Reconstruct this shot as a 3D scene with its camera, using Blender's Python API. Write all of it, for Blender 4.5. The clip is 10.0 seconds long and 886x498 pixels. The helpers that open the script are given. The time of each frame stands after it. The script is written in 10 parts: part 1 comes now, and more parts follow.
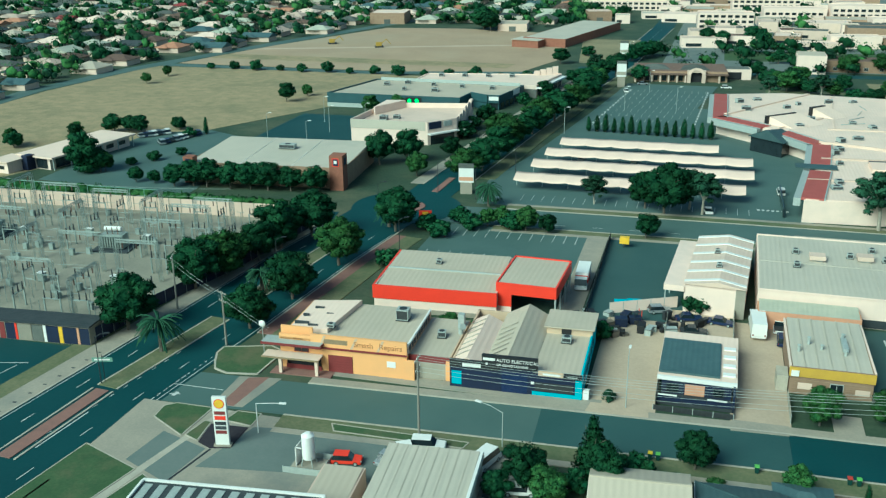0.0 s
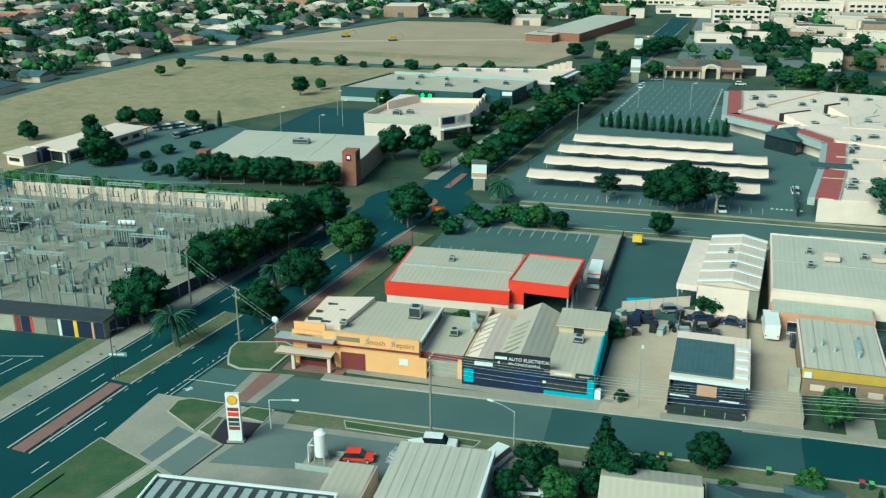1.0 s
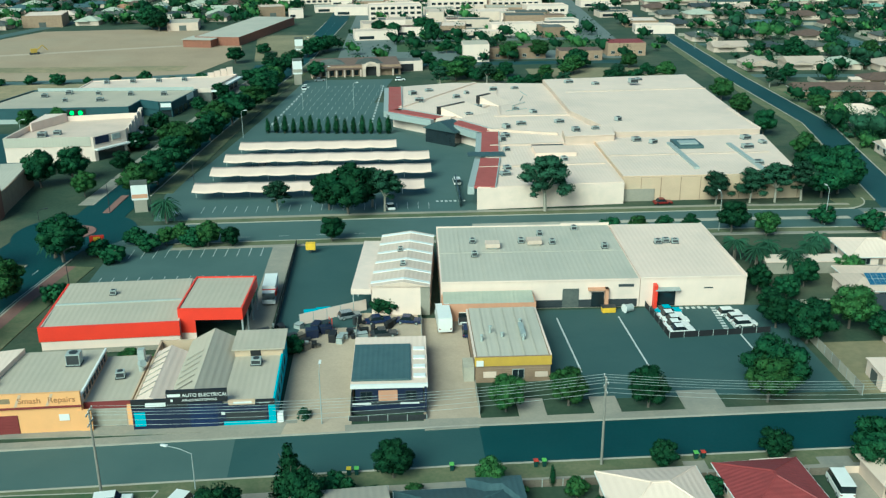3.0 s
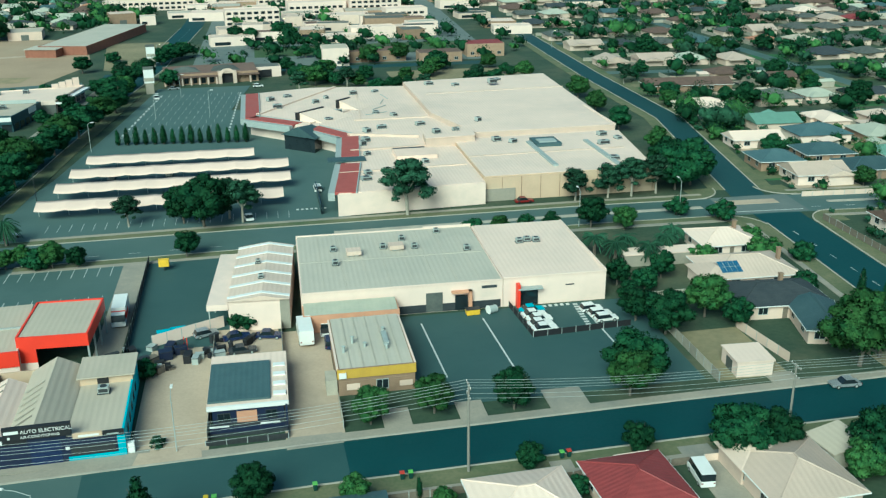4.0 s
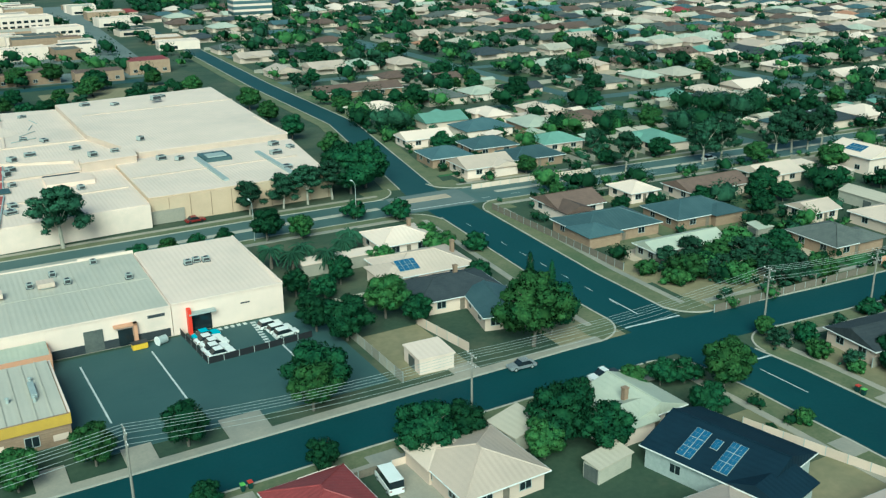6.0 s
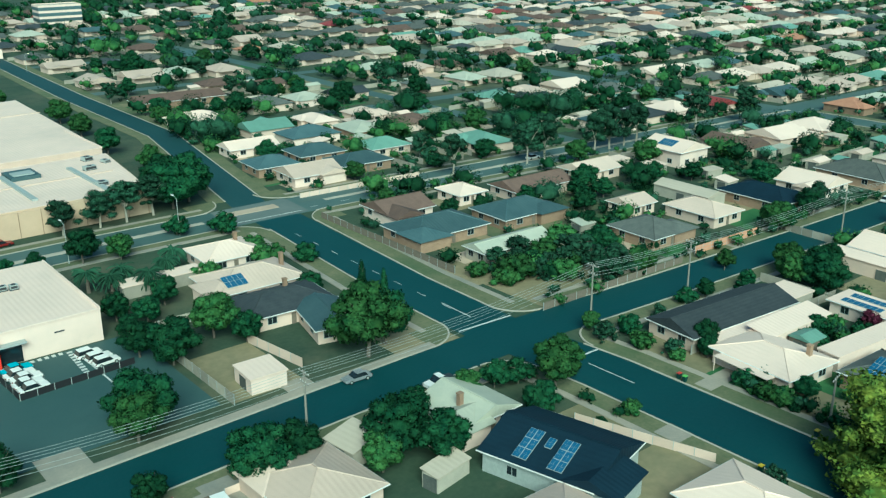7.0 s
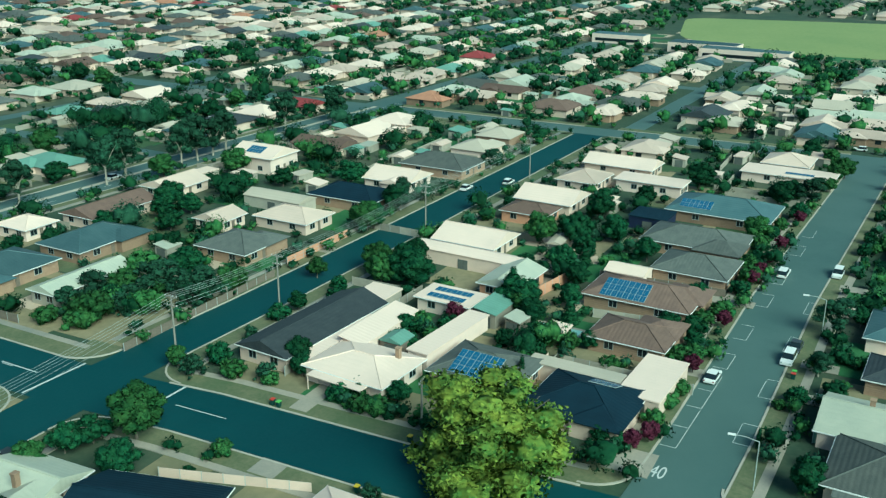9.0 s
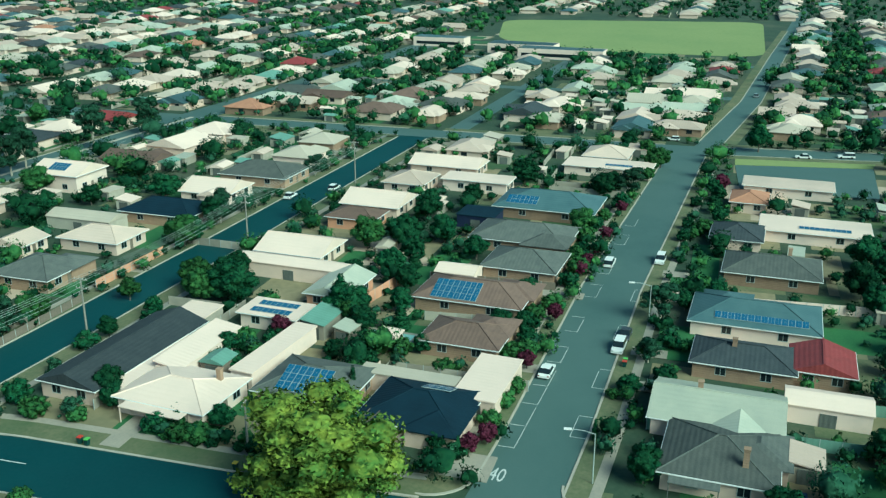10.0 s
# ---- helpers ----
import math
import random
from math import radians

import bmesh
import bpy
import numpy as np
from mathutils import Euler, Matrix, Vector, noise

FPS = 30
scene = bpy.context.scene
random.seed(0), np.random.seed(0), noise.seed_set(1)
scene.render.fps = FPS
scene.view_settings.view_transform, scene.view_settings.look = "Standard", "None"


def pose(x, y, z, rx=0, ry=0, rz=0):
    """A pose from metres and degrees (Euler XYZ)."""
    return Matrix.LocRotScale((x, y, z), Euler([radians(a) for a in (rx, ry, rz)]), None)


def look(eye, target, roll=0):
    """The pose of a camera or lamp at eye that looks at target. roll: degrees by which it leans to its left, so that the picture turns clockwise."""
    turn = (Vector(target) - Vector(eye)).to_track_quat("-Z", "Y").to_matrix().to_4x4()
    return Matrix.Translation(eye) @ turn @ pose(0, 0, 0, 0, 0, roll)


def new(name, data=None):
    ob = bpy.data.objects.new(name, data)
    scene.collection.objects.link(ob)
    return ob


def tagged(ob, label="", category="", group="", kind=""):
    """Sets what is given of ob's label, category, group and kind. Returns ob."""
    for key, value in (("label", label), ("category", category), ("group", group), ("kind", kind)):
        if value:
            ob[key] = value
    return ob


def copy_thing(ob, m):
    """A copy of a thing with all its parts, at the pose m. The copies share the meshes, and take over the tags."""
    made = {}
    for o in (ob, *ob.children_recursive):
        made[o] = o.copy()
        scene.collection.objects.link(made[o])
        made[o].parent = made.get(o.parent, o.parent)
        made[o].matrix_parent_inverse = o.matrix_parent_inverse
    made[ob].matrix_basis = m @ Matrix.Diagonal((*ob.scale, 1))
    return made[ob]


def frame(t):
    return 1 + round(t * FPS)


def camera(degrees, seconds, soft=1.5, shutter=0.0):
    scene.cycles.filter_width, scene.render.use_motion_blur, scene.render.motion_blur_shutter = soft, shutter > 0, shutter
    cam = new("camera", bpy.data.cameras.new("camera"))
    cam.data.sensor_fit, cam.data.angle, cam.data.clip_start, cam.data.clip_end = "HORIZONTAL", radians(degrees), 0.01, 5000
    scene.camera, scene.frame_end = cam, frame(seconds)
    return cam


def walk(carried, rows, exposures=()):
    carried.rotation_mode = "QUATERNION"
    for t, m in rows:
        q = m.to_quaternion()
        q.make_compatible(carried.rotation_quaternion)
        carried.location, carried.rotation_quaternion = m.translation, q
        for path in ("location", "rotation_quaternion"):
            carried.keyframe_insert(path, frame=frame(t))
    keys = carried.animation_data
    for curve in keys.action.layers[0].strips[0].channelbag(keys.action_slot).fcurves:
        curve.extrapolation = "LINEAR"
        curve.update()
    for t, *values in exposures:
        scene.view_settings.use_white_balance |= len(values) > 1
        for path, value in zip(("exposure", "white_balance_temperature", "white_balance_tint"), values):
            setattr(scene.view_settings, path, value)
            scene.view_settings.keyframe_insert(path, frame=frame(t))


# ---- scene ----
cam = camera(50.0, 10.0, soft=1.3)
# seconds, eye x y z, yaw, pitch, roll
ROWS = [
    (0.0, 0.00, 0.00, 68.38, 16.00, -19.61, -0.60),
    (0.5, -0.30, -0.05, 69.20, 16.58, -19.98, -0.42),
    (1.0, -0.30, 0.00, 69.30, 16.72, -20.06, -0.36),
    (1.2, 0.30, 0.90, 69.20, 14.20, -20.05, -0.26),
    (1.5, 1.00, 2.10, 69.10, 8.70, -20.00, -0.08),
    (2.0, 1.60, 3.20, 69.20, 4.25, -19.92, -0.15),
    (3.5, 4.75, 6.75, 70.80, -6.65, -20.42, -0.48),
    (4.0, 6.50, 8.50, 69.80, -10.72, -20.16, -0.52),
    (4.5, 8.60, 10.05, 68.75, -15.15, -19.95, -0.62),
    (5.0, 11.10, 11.40, 67.45, -19.62, -19.62, -0.78),
    (5.5, 13.20, 12.95, 66.25, -24.38, -19.38, -0.78),
    (7.0, 17.05, 14.60, 66.80, -39.75, -19.35, -0.26),
    (7.5, 19.65, 16.10, 65.90, -45.15, -19.12, -0.09),
    (8.0, 24.10, 15.20, 68.20, -52.10, -19.85, 0.50),
    (8.5, 27.60, 14.60, 67.85, -58.45, -19.65, 0.42),
    (9.0, 30.10, 14.50, 66.80, -63.02, -19.31, 0.36),
    (9.5, 33.30, 14.60, 65.30, -68.12, -18.97, 0.22),
    (10.0, 36.40, 14.60, 64.30, -73.27, -18.80, 0.06),
]
walk(cam, [(t, pose(x, y, z, 90 + pitch, 0, yaw) @ pose(0, 0, 0, 0, 0, roll)) for t, x, y, z, yaw, pitch, roll in ROWS],
     exposures=[(0.0, 0.76, 5200, -29), (5.0, 0.78, 5250, -26), (8.0, 0.84, 5100, -31), (10.0, 0.88, 5100, -32)])

# ---- light: dusk, soft and cool, a broad warm glow low in the west ----
world = bpy.data.worlds.new("world")
scene.world = world
world.use_nodes = True
wn, wl = world.node_tree.nodes, world.node_tree.links
sky = wn.new("ShaderNodeTexSky")
sky.sky_type = "NISHITA"
sky.sun_disc = False
sky.sun_elevation = radians(37)
sky.sun_rotation = radians(205)
sky.air_density, sky.dust_density, sky.ozone_density = 1.0, 1.5, 1.2
wn["Background"].inputs["Strength"].default_value = 0.057
wl.new(sky.outputs["Color"], wn["Background"].inputs["Color"])
sun = new("sun", bpy.data.lights.new("sun", "SUN"))
sun.data.energy = 2.8
sun.data.angle = radians(36)
sun.data.color = (1.0, 0.92, 0.82)
sun.matrix_world = look((-60, -100, 90), (0, 0, 0))

# ---- materials ----
def mat(name, a, b=None, rough=0.8, metal=0.0, scale=0.6, fine=9.0, bump=0.25, rand=0.0, ribs=None, spec=0.4, stain=None, island=0.0):
    """Two-scale mottled surface: a and b are its colours, ribs (axis, spacing) a ribbed relief."""
    m = bpy.data.materials.new(name)
    m.use_nodes = True
    n, l = m.node_tree.nodes, m.node_tree.links
    p = n["Principled BSDF"]
    p.inputs["Roughness"].default_value = rough
    p.inputs["Metallic"].default_value = metal
    p.inputs["Specular IOR Level"].default_value = spec
    b = b or tuple(c * 0.72 for c in a)
    co = n.new("ShaderNodeTexCoord")
    big = n.new("ShaderNodeTexNoise")
    big.inputs["Scale"].default_value = scale
    big.inputs["Detail"].default_value = 6
    big.inputs["Roughness"].default_value = 0.6
    sml = n.new("ShaderNodeTexNoise")
    sml.inputs["Scale"].default_value = fine
    sml.inputs["Detail"].default_value = 4
    l.new(co.outputs["Object"], big.inputs["Vector"])
    l.new(co.outputs["Object"], sml.inputs["Vector"])
    mid = n.new("ShaderNodeMath")
    mid.operation = "MULTIPLY_ADD"
    l.new(sml.outputs["Fac"], mid.inputs[0])
    mid.inputs[1].default_value = 0.55
    l.new(big.outputs["Fac"], mid.inputs[2])
    ramp = n.new("ShaderNodeMapRange")
    ramp.inputs["From Min"].default_value = 0.55
    ramp.inputs["From Max"].default_value = 1.0
    l.new(mid.outputs[0], ramp.inputs["Value"])
    mix = n.new("ShaderNodeMix")
    mix.data_type = "RGBA"
    mix.inputs[6].default_value = (*a, 1)
    mix.inputs[7].default_value = (*b, 1)
    l.new(ramp.outputs["Result"], mix.inputs[0])
    out = mix.outputs[2]
    if stain:
        st = n.new("ShaderNodeTexNoise")
        st.inputs["Scale"].default_value = scale * 0.18
        st.inputs["Detail"].default_value = 8
        st.inputs["Roughness"].default_value = 0.7
        l.new(co.outputs["Object"], st.inputs["Vector"])
        r2 = n.new("ShaderNodeMapRange")
        r2.inputs["From Min"].default_value = 0.5
        r2.inputs["From Max"].default_value = 0.68
        l.new(st.outputs["Fac"], r2.inputs["Value"])
        mx = n.new("ShaderNodeMix")
        mx.data_type = "RGBA"
        l.new(r2.outputs["Result"], mx.inputs[0])
        l.new(out, mx.inputs[6])
        mx.inputs[7].default_value = (*stain, 1)
        out = mx.outputs[2]
    if rand:
        oi = n.new("ShaderNodeObjectInfo")
        hs = n.new("ShaderNodeHueSaturation")
        mr = n.new("ShaderNodeMapRange")
        mr.inputs["To Min"].default_value = 1 - rand
        mr.inputs["To Max"].default_value = 1 + rand
        l.new(oi.outputs["Random"], mr.inputs["Value"])
        l.new(mr.outputs["Result"], hs.inputs["Value"])
        l.new(out, hs.inputs["Color"])
        out = hs.outputs["Color"]
    if island:
        ge = n.new("ShaderNodeNewGeometry")
        h2 = n.new("ShaderNodeHueSaturation")
        m2 = n.new("ShaderNodeMapRange")
        m2.inputs["To Min"].default_value = 1 - island
        m2.inputs["To Max"].default_value = 1 + island
        l.new(ge.outputs["Random Per Island"], m2.inputs["Value"])
        l.new(m2.outputs["Result"], h2.inputs["Value"])
        l.new(out, h2.inputs["Color"])
        out = h2.outputs["Color"]
    l.new(out, p.inputs["Base Color"])
    rr = n.new("ShaderNodeMapRange")
    rr.inputs["To Min"].default_value = max(0.02, rough - 0.12)
    rr.inputs["To Max"].default_value = min(1.0, rough + 0.1)
    l.new(sml.outputs["Fac"], rr.inputs["Value"])
    l.new(rr.outputs["Result"], p.inputs["Roughness"])
    if bump:
        bp = n.new("ShaderNodeBump")
        bp.inputs["Strength"].default_value = bump
        bp.inputs["Distance"].default_value = 0.05
        l.new(sml.outputs["Fac"], bp.inputs["Height"])
        if ribs:
            wv = n.new("ShaderNodeTexWave")
            wv.bands_direction = ribs[0]
            wv.inputs["Scale"].default_value = 0.314 / ribs[1]
            l.new(co.outputs["Object"], wv.inputs["Vector"])
            b2 = n.new("ShaderNodeBump")
            b2.inputs["Strength"].default_value = 0.4
            b2.inputs["Distance"].default_value = 0.06
            l.new(wv.outputs["Fac"], b2.inputs["Height"])
            l.new(bp.outputs["Normal"], b2.inputs["Normal"])
            bp = b2
        l.new(bp.outputs["Normal"], p.inputs["Normal"])
    return m


def glow(name, c, s):
    m = bpy.data.materials.new(name)
    m.use_nodes = True
    p = m.node_tree.nodes["Principled BSDF"]
    p.inputs["Base Color"].default_value = (*c, 1)
    p.inputs["Emission Color"].default_value = (*c, 1)
    p.inputs["Emission Strength"].default_value = s
    return m


M = {}
M["asphalt"] = mat("asphalt", (0.006, 0.043, 0.047), (0.011, 0.054, 0.058), 0.7, scale=0.05, fine=2.0, stain=(0.005, 0.034, 0.040), spec=0.3)
M["asphalt_mid"] = mat("faded_asphalt", (0.014, 0.052, 0.055), (0.022, 0.062, 0.064), 0.7, scale=0.05, fine=2.0, stain=(0.010, 0.044, 0.048), spec=0.35)
M["asphalt_half"] = mat("greying_asphalt", (0.034, 0.078, 0.076), (0.046, 0.090, 0.086), 0.7, scale=0.06, fine=2.0, stain=(0.024, 0.064, 0.066), spec=0.35)
M["asphalt_worn"] = mat("worn_asphalt", (0.074, 0.118, 0.108), (0.090, 0.134, 0.122), 0.7, scale=0.08, fine=2.0, stain=(0.056, 0.098, 0.092), spec=0.35)
M["yard_seal"] = mat("yard_asphalt", (0.040, 0.080, 0.078), (0.052, 0.094, 0.090), 0.75, scale=0.08, fine=2.0, stain=(0.030, 0.066, 0.066), spec=0.35)
M["awning_red"] = mat("faded_red_deck", (0.36, 0.085, 0.075), (0.29, 0.07, 0.06), 0.75, scale=0.4, stain=(0.30, 0.10, 0.085))
M["sign_brown"] = mat("orange_brown_letter_paint", (0.42, 0.20, 0.08), None, 0.8)
M["forecourt"] = mat("forecourt_paving", (0.125, 0.155, 0.142), (0.16, 0.18, 0.165), 0.9, scale=0.12, fine=2.0, stain=(0.10, 0.125, 0.118))
M["subgravel"] = mat("grey_gravel", (0.30, 0.275, 0.215), (0.235, 0.22, 0.175), 0.95, scale=0.15, fine=2.0, stain=(0.18, 0.175, 0.14))
M["galv"] = mat("weathered_galvanised_steel", (0.34, 0.38, 0.35), (0.24, 0.28, 0.26), 0.6, 0.2, scale=2)
M["concrete"] = mat("concrete", (0.35, 0.305, 0.24), (0.27, 0.245, 0.20), 0.9, scale=0.15, fine=3.0, stain=(0.18, 0.185, 0.165))
M["kerb"] = mat("kerb_concrete", (0.46, 0.41, 0.33), (0.33, 0.30, 0.25), 0.9, scale=0.3)
M["paver"] = mat("red_paver", (0.25, 0.13, 0.105), (0.19, 0.105, 0.09), 0.9, scale=0.5)
M["gravel"] = mat("gravel_dirt", (0.50, 0.385, 0.28), (0.41, 0.32, 0.235), 0.95, scale=0.12, fine=2.5, stain=(0.32, 0.255, 0.19))
M["soil"] = mat("suburban_ground", (0.050, 0.075, 0.042), (0.026, 0.050, 0.030), 0.95, scale=0.1, fine=1.2, stain=(0.105, 0.105, 0.064))
M["drygrass"] = mat("dry_grass", (0.285, 0.232, 0.135), (0.175, 0.158, 0.090), 0.95, scale=0.05, fine=0.7, stain=(0.12, 0.125, 0.068))
M["field"] = mat("streaky_field_grass", (0.37, 0.275, 0.16), (0.22, 0.19, 0.105), 0.95, scale=0.22, fine=1.4, stain=(0.185, 0.17, 0.095))
M["verge"] = mat("verge_grass", (0.170, 0.162, 0.088), (0.092, 0.112, 0.055), 0.95, scale=0.2, fine=2.0, stain=(0.070, 0.105, 0.048))
M["patchy"] = mat("patchy_lawn", (0.064, 0.105, 0.042), (0.038, 0.076, 0.030), 0.95, scale=0.35, fine=3.0, stain=(0.12, 0.112, 0.060))
M["lawn"] = mat("lawn", (0.052, 0.145, 0.045), (0.034, 0.105, 0.036), 0.95, scale=0.2, fine=3.0)
M["oval"] = mat("oval_turf", (0.25, 0.285, 0.105), (0.20, 0.25, 0.09), 0.95, scale=0.02, fine=0.4)
M["earth"] = mat("bare_earth", (0.40, 0.29, 0.19), (0.31, 0.225, 0.15), 0.95, scale=0.04, fine=1.0, stain=(0.36, 0.29, 0.2))
M["line"] = mat("road_paint", (0.62, 0.62, 0.58), (0.42, 0.43, 0.41), 0.7, scale=0.8)
M["white_roof"] = mat("white_metal_roof", (0.80, 0.605, 0.49), (0.70, 0.54, 0.44), 0.65, scale=0.1, ribs=("X", 0.9), stain=(0.62, 0.485, 0.40))
M["cream_roof"] = mat("cream_metal_roof", (0.62, 0.465, 0.37), (0.49, 0.38, 0.305), 0.6, scale=0.12, ribs=("X", 0.8), rand=0.18)
M["grey_roof"] = mat("grey_metal_roof", (0.51, 0.43, 0.335), (0.43, 0.37, 0.29), 0.7, scale=0.1, ribs=("X", 0.9), stain=(0.36, 0.325, 0.26))
M["green_grey_roof"] = mat("green_grey_metal_roof", (0.52, 0.46, 0.375), (0.44, 0.40, 0.33), 0.7, scale=0.1, ribs=("X", 0.9), stain=(0.38, 0.36, 0.30))
M["blue_roof"] = mat("blue_grey_roof", (0.075, 0.12, 0.125), (0.05, 0.088, 0.096), 0.6, scale=0.3, ribs=("X", 0.8), rand=0.3)
M["navy_roof"] = mat("navy_metal_roof", (0.010, 0.026, 0.042), (0.007, 0.018, 0.030), 0.75, scale=0.3, ribs=("X", 0.8), spec=0.15)
M["dark_tile"] = mat("dark_tile_roof", (0.05, 0.058, 0.062), (0.03, 0.038, 0.044), 0.85, scale=0.6, fine=5, ribs=("Y", 0.7), rand=0.2)
M["grey_tile"] = mat("grey_tile_roof", (0.115, 0.12, 0.105), (0.072, 0.08, 0.074), 0.85, scale=0.5, fine=5, ribs=("Y", 0.7), rand=0.25)
M["brown_tile"] = mat("brown_tile_roof", (0.165, 0.105, 0.08), (0.115, 0.075, 0.06), 0.85, scale=0.5, fine=5, ribs=("Y", 0.7), rand=0.25)
M["red_tile"] = mat("red_roof", (0.25, 0.045, 0.045), (0.18, 0.034, 0.034), 0.65, scale=0.5, fine=5, ribs=("Y", 0.7), rand=0.15)
M["orange_tile"] = mat("terracotta_roof", (0.44, 0.22, 0.13), (0.34, 0.16, 0.10), 0.8, scale=0.5, fine=5, ribs=("Y", 0.7))
M["green_roof"] = mat("pale_green_roof", (0.19, 0.32, 0.25), (0.15, 0.26, 0.2), 0.6, scale=0.4, ribs=("X", 0.8), rand=0.1)
M["pale_roof"] = mat("pale_metal_roof", (0.47, 0.46, 0.36), (0.38, 0.385, 0.31), 0.6, scale=0.3, ribs=("X", 0.8), rand=0.12)
M["cream_wall"] = mat("cream_render_wall", (0.67, 0.505, 0.40), (0.57, 0.435, 0.35), 0.85, scale=0.3, rand=0.12)
M["white_wall"] = mat("white_painted_wall", (0.80, 0.615, 0.51), (0.71, 0.555, 0.465), 0.8, scale=0.3, stain=(0.62, 0.50, 0.42))
M["tan_wall"] = mat("tan_precast_wall", (0.60, 0.43, 0.295), (0.51, 0.365, 0.25), 0.85, scale=0.2, stain=(0.50, 0.40, 0.28))
M["brick"] = mat("tan_brick_wall", (0.34, 0.23, 0.15), (0.26, 0.17, 0.115), 0.9, scale=0.6, fine=6, ribs=("Z", 0.35), rand=0.2)
M["red_brick"] = mat("red_brick_wall", (0.28, 0.115, 0.075), (0.21, 0.09, 0.06), 0.9, scale=0.6, fine=6, ribs=("Z", 0.35))
M["dozer"] = mat("worn_yellow_paint", (0.5, 0.33, 0.06), None, 0.6)
M["yellow_wall"] = mat("yellow_painted_wall", (0.80, 0.41, 0.165), (0.72, 0.38, 0.16), 0.8, scale=0.3, stain=(0.68, 0.375, 0.17))
M["ochre"] = mat("ochre_painted_fascia", (0.55, 0.35, 0.05), (0.46, 0.29, 0.05), 0.7, scale=0.4)
M["maroon"] = mat("maroon_paint", (0.20, 0.035, 0.035), (0.16, 0.03, 0.03), 0.6)
M["red"] = mat("bright_red_paint", (0.75, 0.045, 0.022), (0.66, 0.04, 0.022), 0.5, scale=0.3)
M["teal"] = mat("turquoise_paint", (0.045, 0.42, 0.52), (0.04, 0.34, 0.43), 0.65, scale=0.3)
M["teal_wall"] = mat("dark_teal_paint", (0.035, 0.085, 0.095), (0.025, 0.065, 0.075), 0.6, scale=0.3)
M["navy"] = mat("navy_paint", (0.012, 0.02, 0.055), (0.01, 0.016, 0.04), 0.55)
M["black"] = mat("black_paint", (0.012, 0.013, 0.016), (0.02, 0.02, 0.022), 0.6)
M["steel"] = mat("galvanised_steel", (0.44, 0.47, 0.44), (0.34, 0.37, 0.35), 0.6, 0.2, scale=2)
M["darksteel"] = mat("dark_steel", (0.06, 0.065, 0.07), None, 0.5, 0.4, scale=2)
M["glass"] = mat("window_glass", (0.012, 0.018, 0.022), (0.018, 0.026, 0.03), 0.08, scale=0.5, bump=0, spec=0.6)
M["lettergrey"] = mat("faded_letter_paint", (0.30, 0.22, 0.13), None, 0.8)
M["mulch"] = mat("dark_mulch", (0.018, 0.015, 0.022), (0.035, 0.028, 0.035), 0.95, scale=2)
M["solar"] = mat("solar_cell", (0.022, 0.085, 0.17), (0.035, 0.12, 0.22), 0.2, scale=2.0, bump=0, spec=0.6)
M["white"] = mat("white_gloss_paint", (0.78, 0.76, 0.72), (0.72, 0.7, 0.66), 0.35, bump=0.05)
M["rubber"] = mat("tyre_rubber", (0.015, 0.015, 0.016), None, 0.85)
M["timber"] = mat("weathered_timber", (0.20, 0.165, 0.125), (0.14, 0.115, 0.09), 0.9, scale=2)
M["polewood"] = mat("pole_timber", (0.26, 0.24, 0.20), (0.2, 0.185, 0.16), 0.9, scale=2)
M["fence"] = mat("fence_sheet", (0.38, 0.34, 0.27), (0.29, 0.265, 0.215), 0.8, scale=0.5, rand=0.3)
M["brickpink"] = mat("salmon_brick", (0.62, 0.32, 0.19), (0.52, 0.27, 0.17), 0.85, scale=0.5)
M["bark"] = mat("bark", (0.17, 0.145, 0.115), (0.10, 0.085, 0.07), 0.95, scale=2)
M["palebark"] = mat("pale_bark", (0.40, 0.36, 0.29), (0.28, 0.25, 0.2), 0.9, scale=2)
M["leaf"] = mat("leaves_dark", (0.027, 0.080, 0.030), (0.009, 0.041, 0.020), 0.8, scale=0.35, fine=1.5, bump=0, rand=0.35, spec=0.08, island=0.24)
M["leaf_olive"] = mat("leaves_grey_green", (0.036, 0.086, 0.046), (0.020, 0.054, 0.032), 0.8, scale=0.35, fine=1.5, bump=0, rand=0.3, spec=0.08, island=0.24)
M["leaf_lime"] = mat("leaves_yellow_green", (0.19, 0.225, 0.034), (0.055, 0.125, 0.028), 0.8, scale=0.3, fine=1.2, bump=0, rand=0.1, spec=0.08, island=0.30)
M["leaf_mid"] = mat("leaves_green", (0.060, 0.130, 0.036), (0.022, 0.072, 0.025), 0.8, scale=0.35, fine=1.5, bump=0, rand=0.35, spec=0.08, island=0.24)
M["leaf_plum"] = mat("leaves_plum", (0.09, 0.018, 0.04), (0.05, 0.012, 0.025), 0.75, scale=0.7, fine=3, bump=0, rand=0.25, spec=0.1, island=0.4)
M["tarp"] = mat("shade_cloth", (0.80, 0.585, 0.47), (0.70, 0.52, 0.42), 0.8, scale=0.15)
M["lamp"] = glow("lamp_glow", (1.0, 0.72, 0.30), 4.0)
M["lampgreen"] = glow("lamp_green", (0.06, 1.0, 0.12), 0.9)
M["signyellow"] = mat("sign_yellow", (0.85, 0.52, 0.04), None, 0.5)
M["pool"] = mat("pool_water", (0.30, 0.50, 0.45), (0.25, 0.44, 0.41), 0.1, bump=0.05)


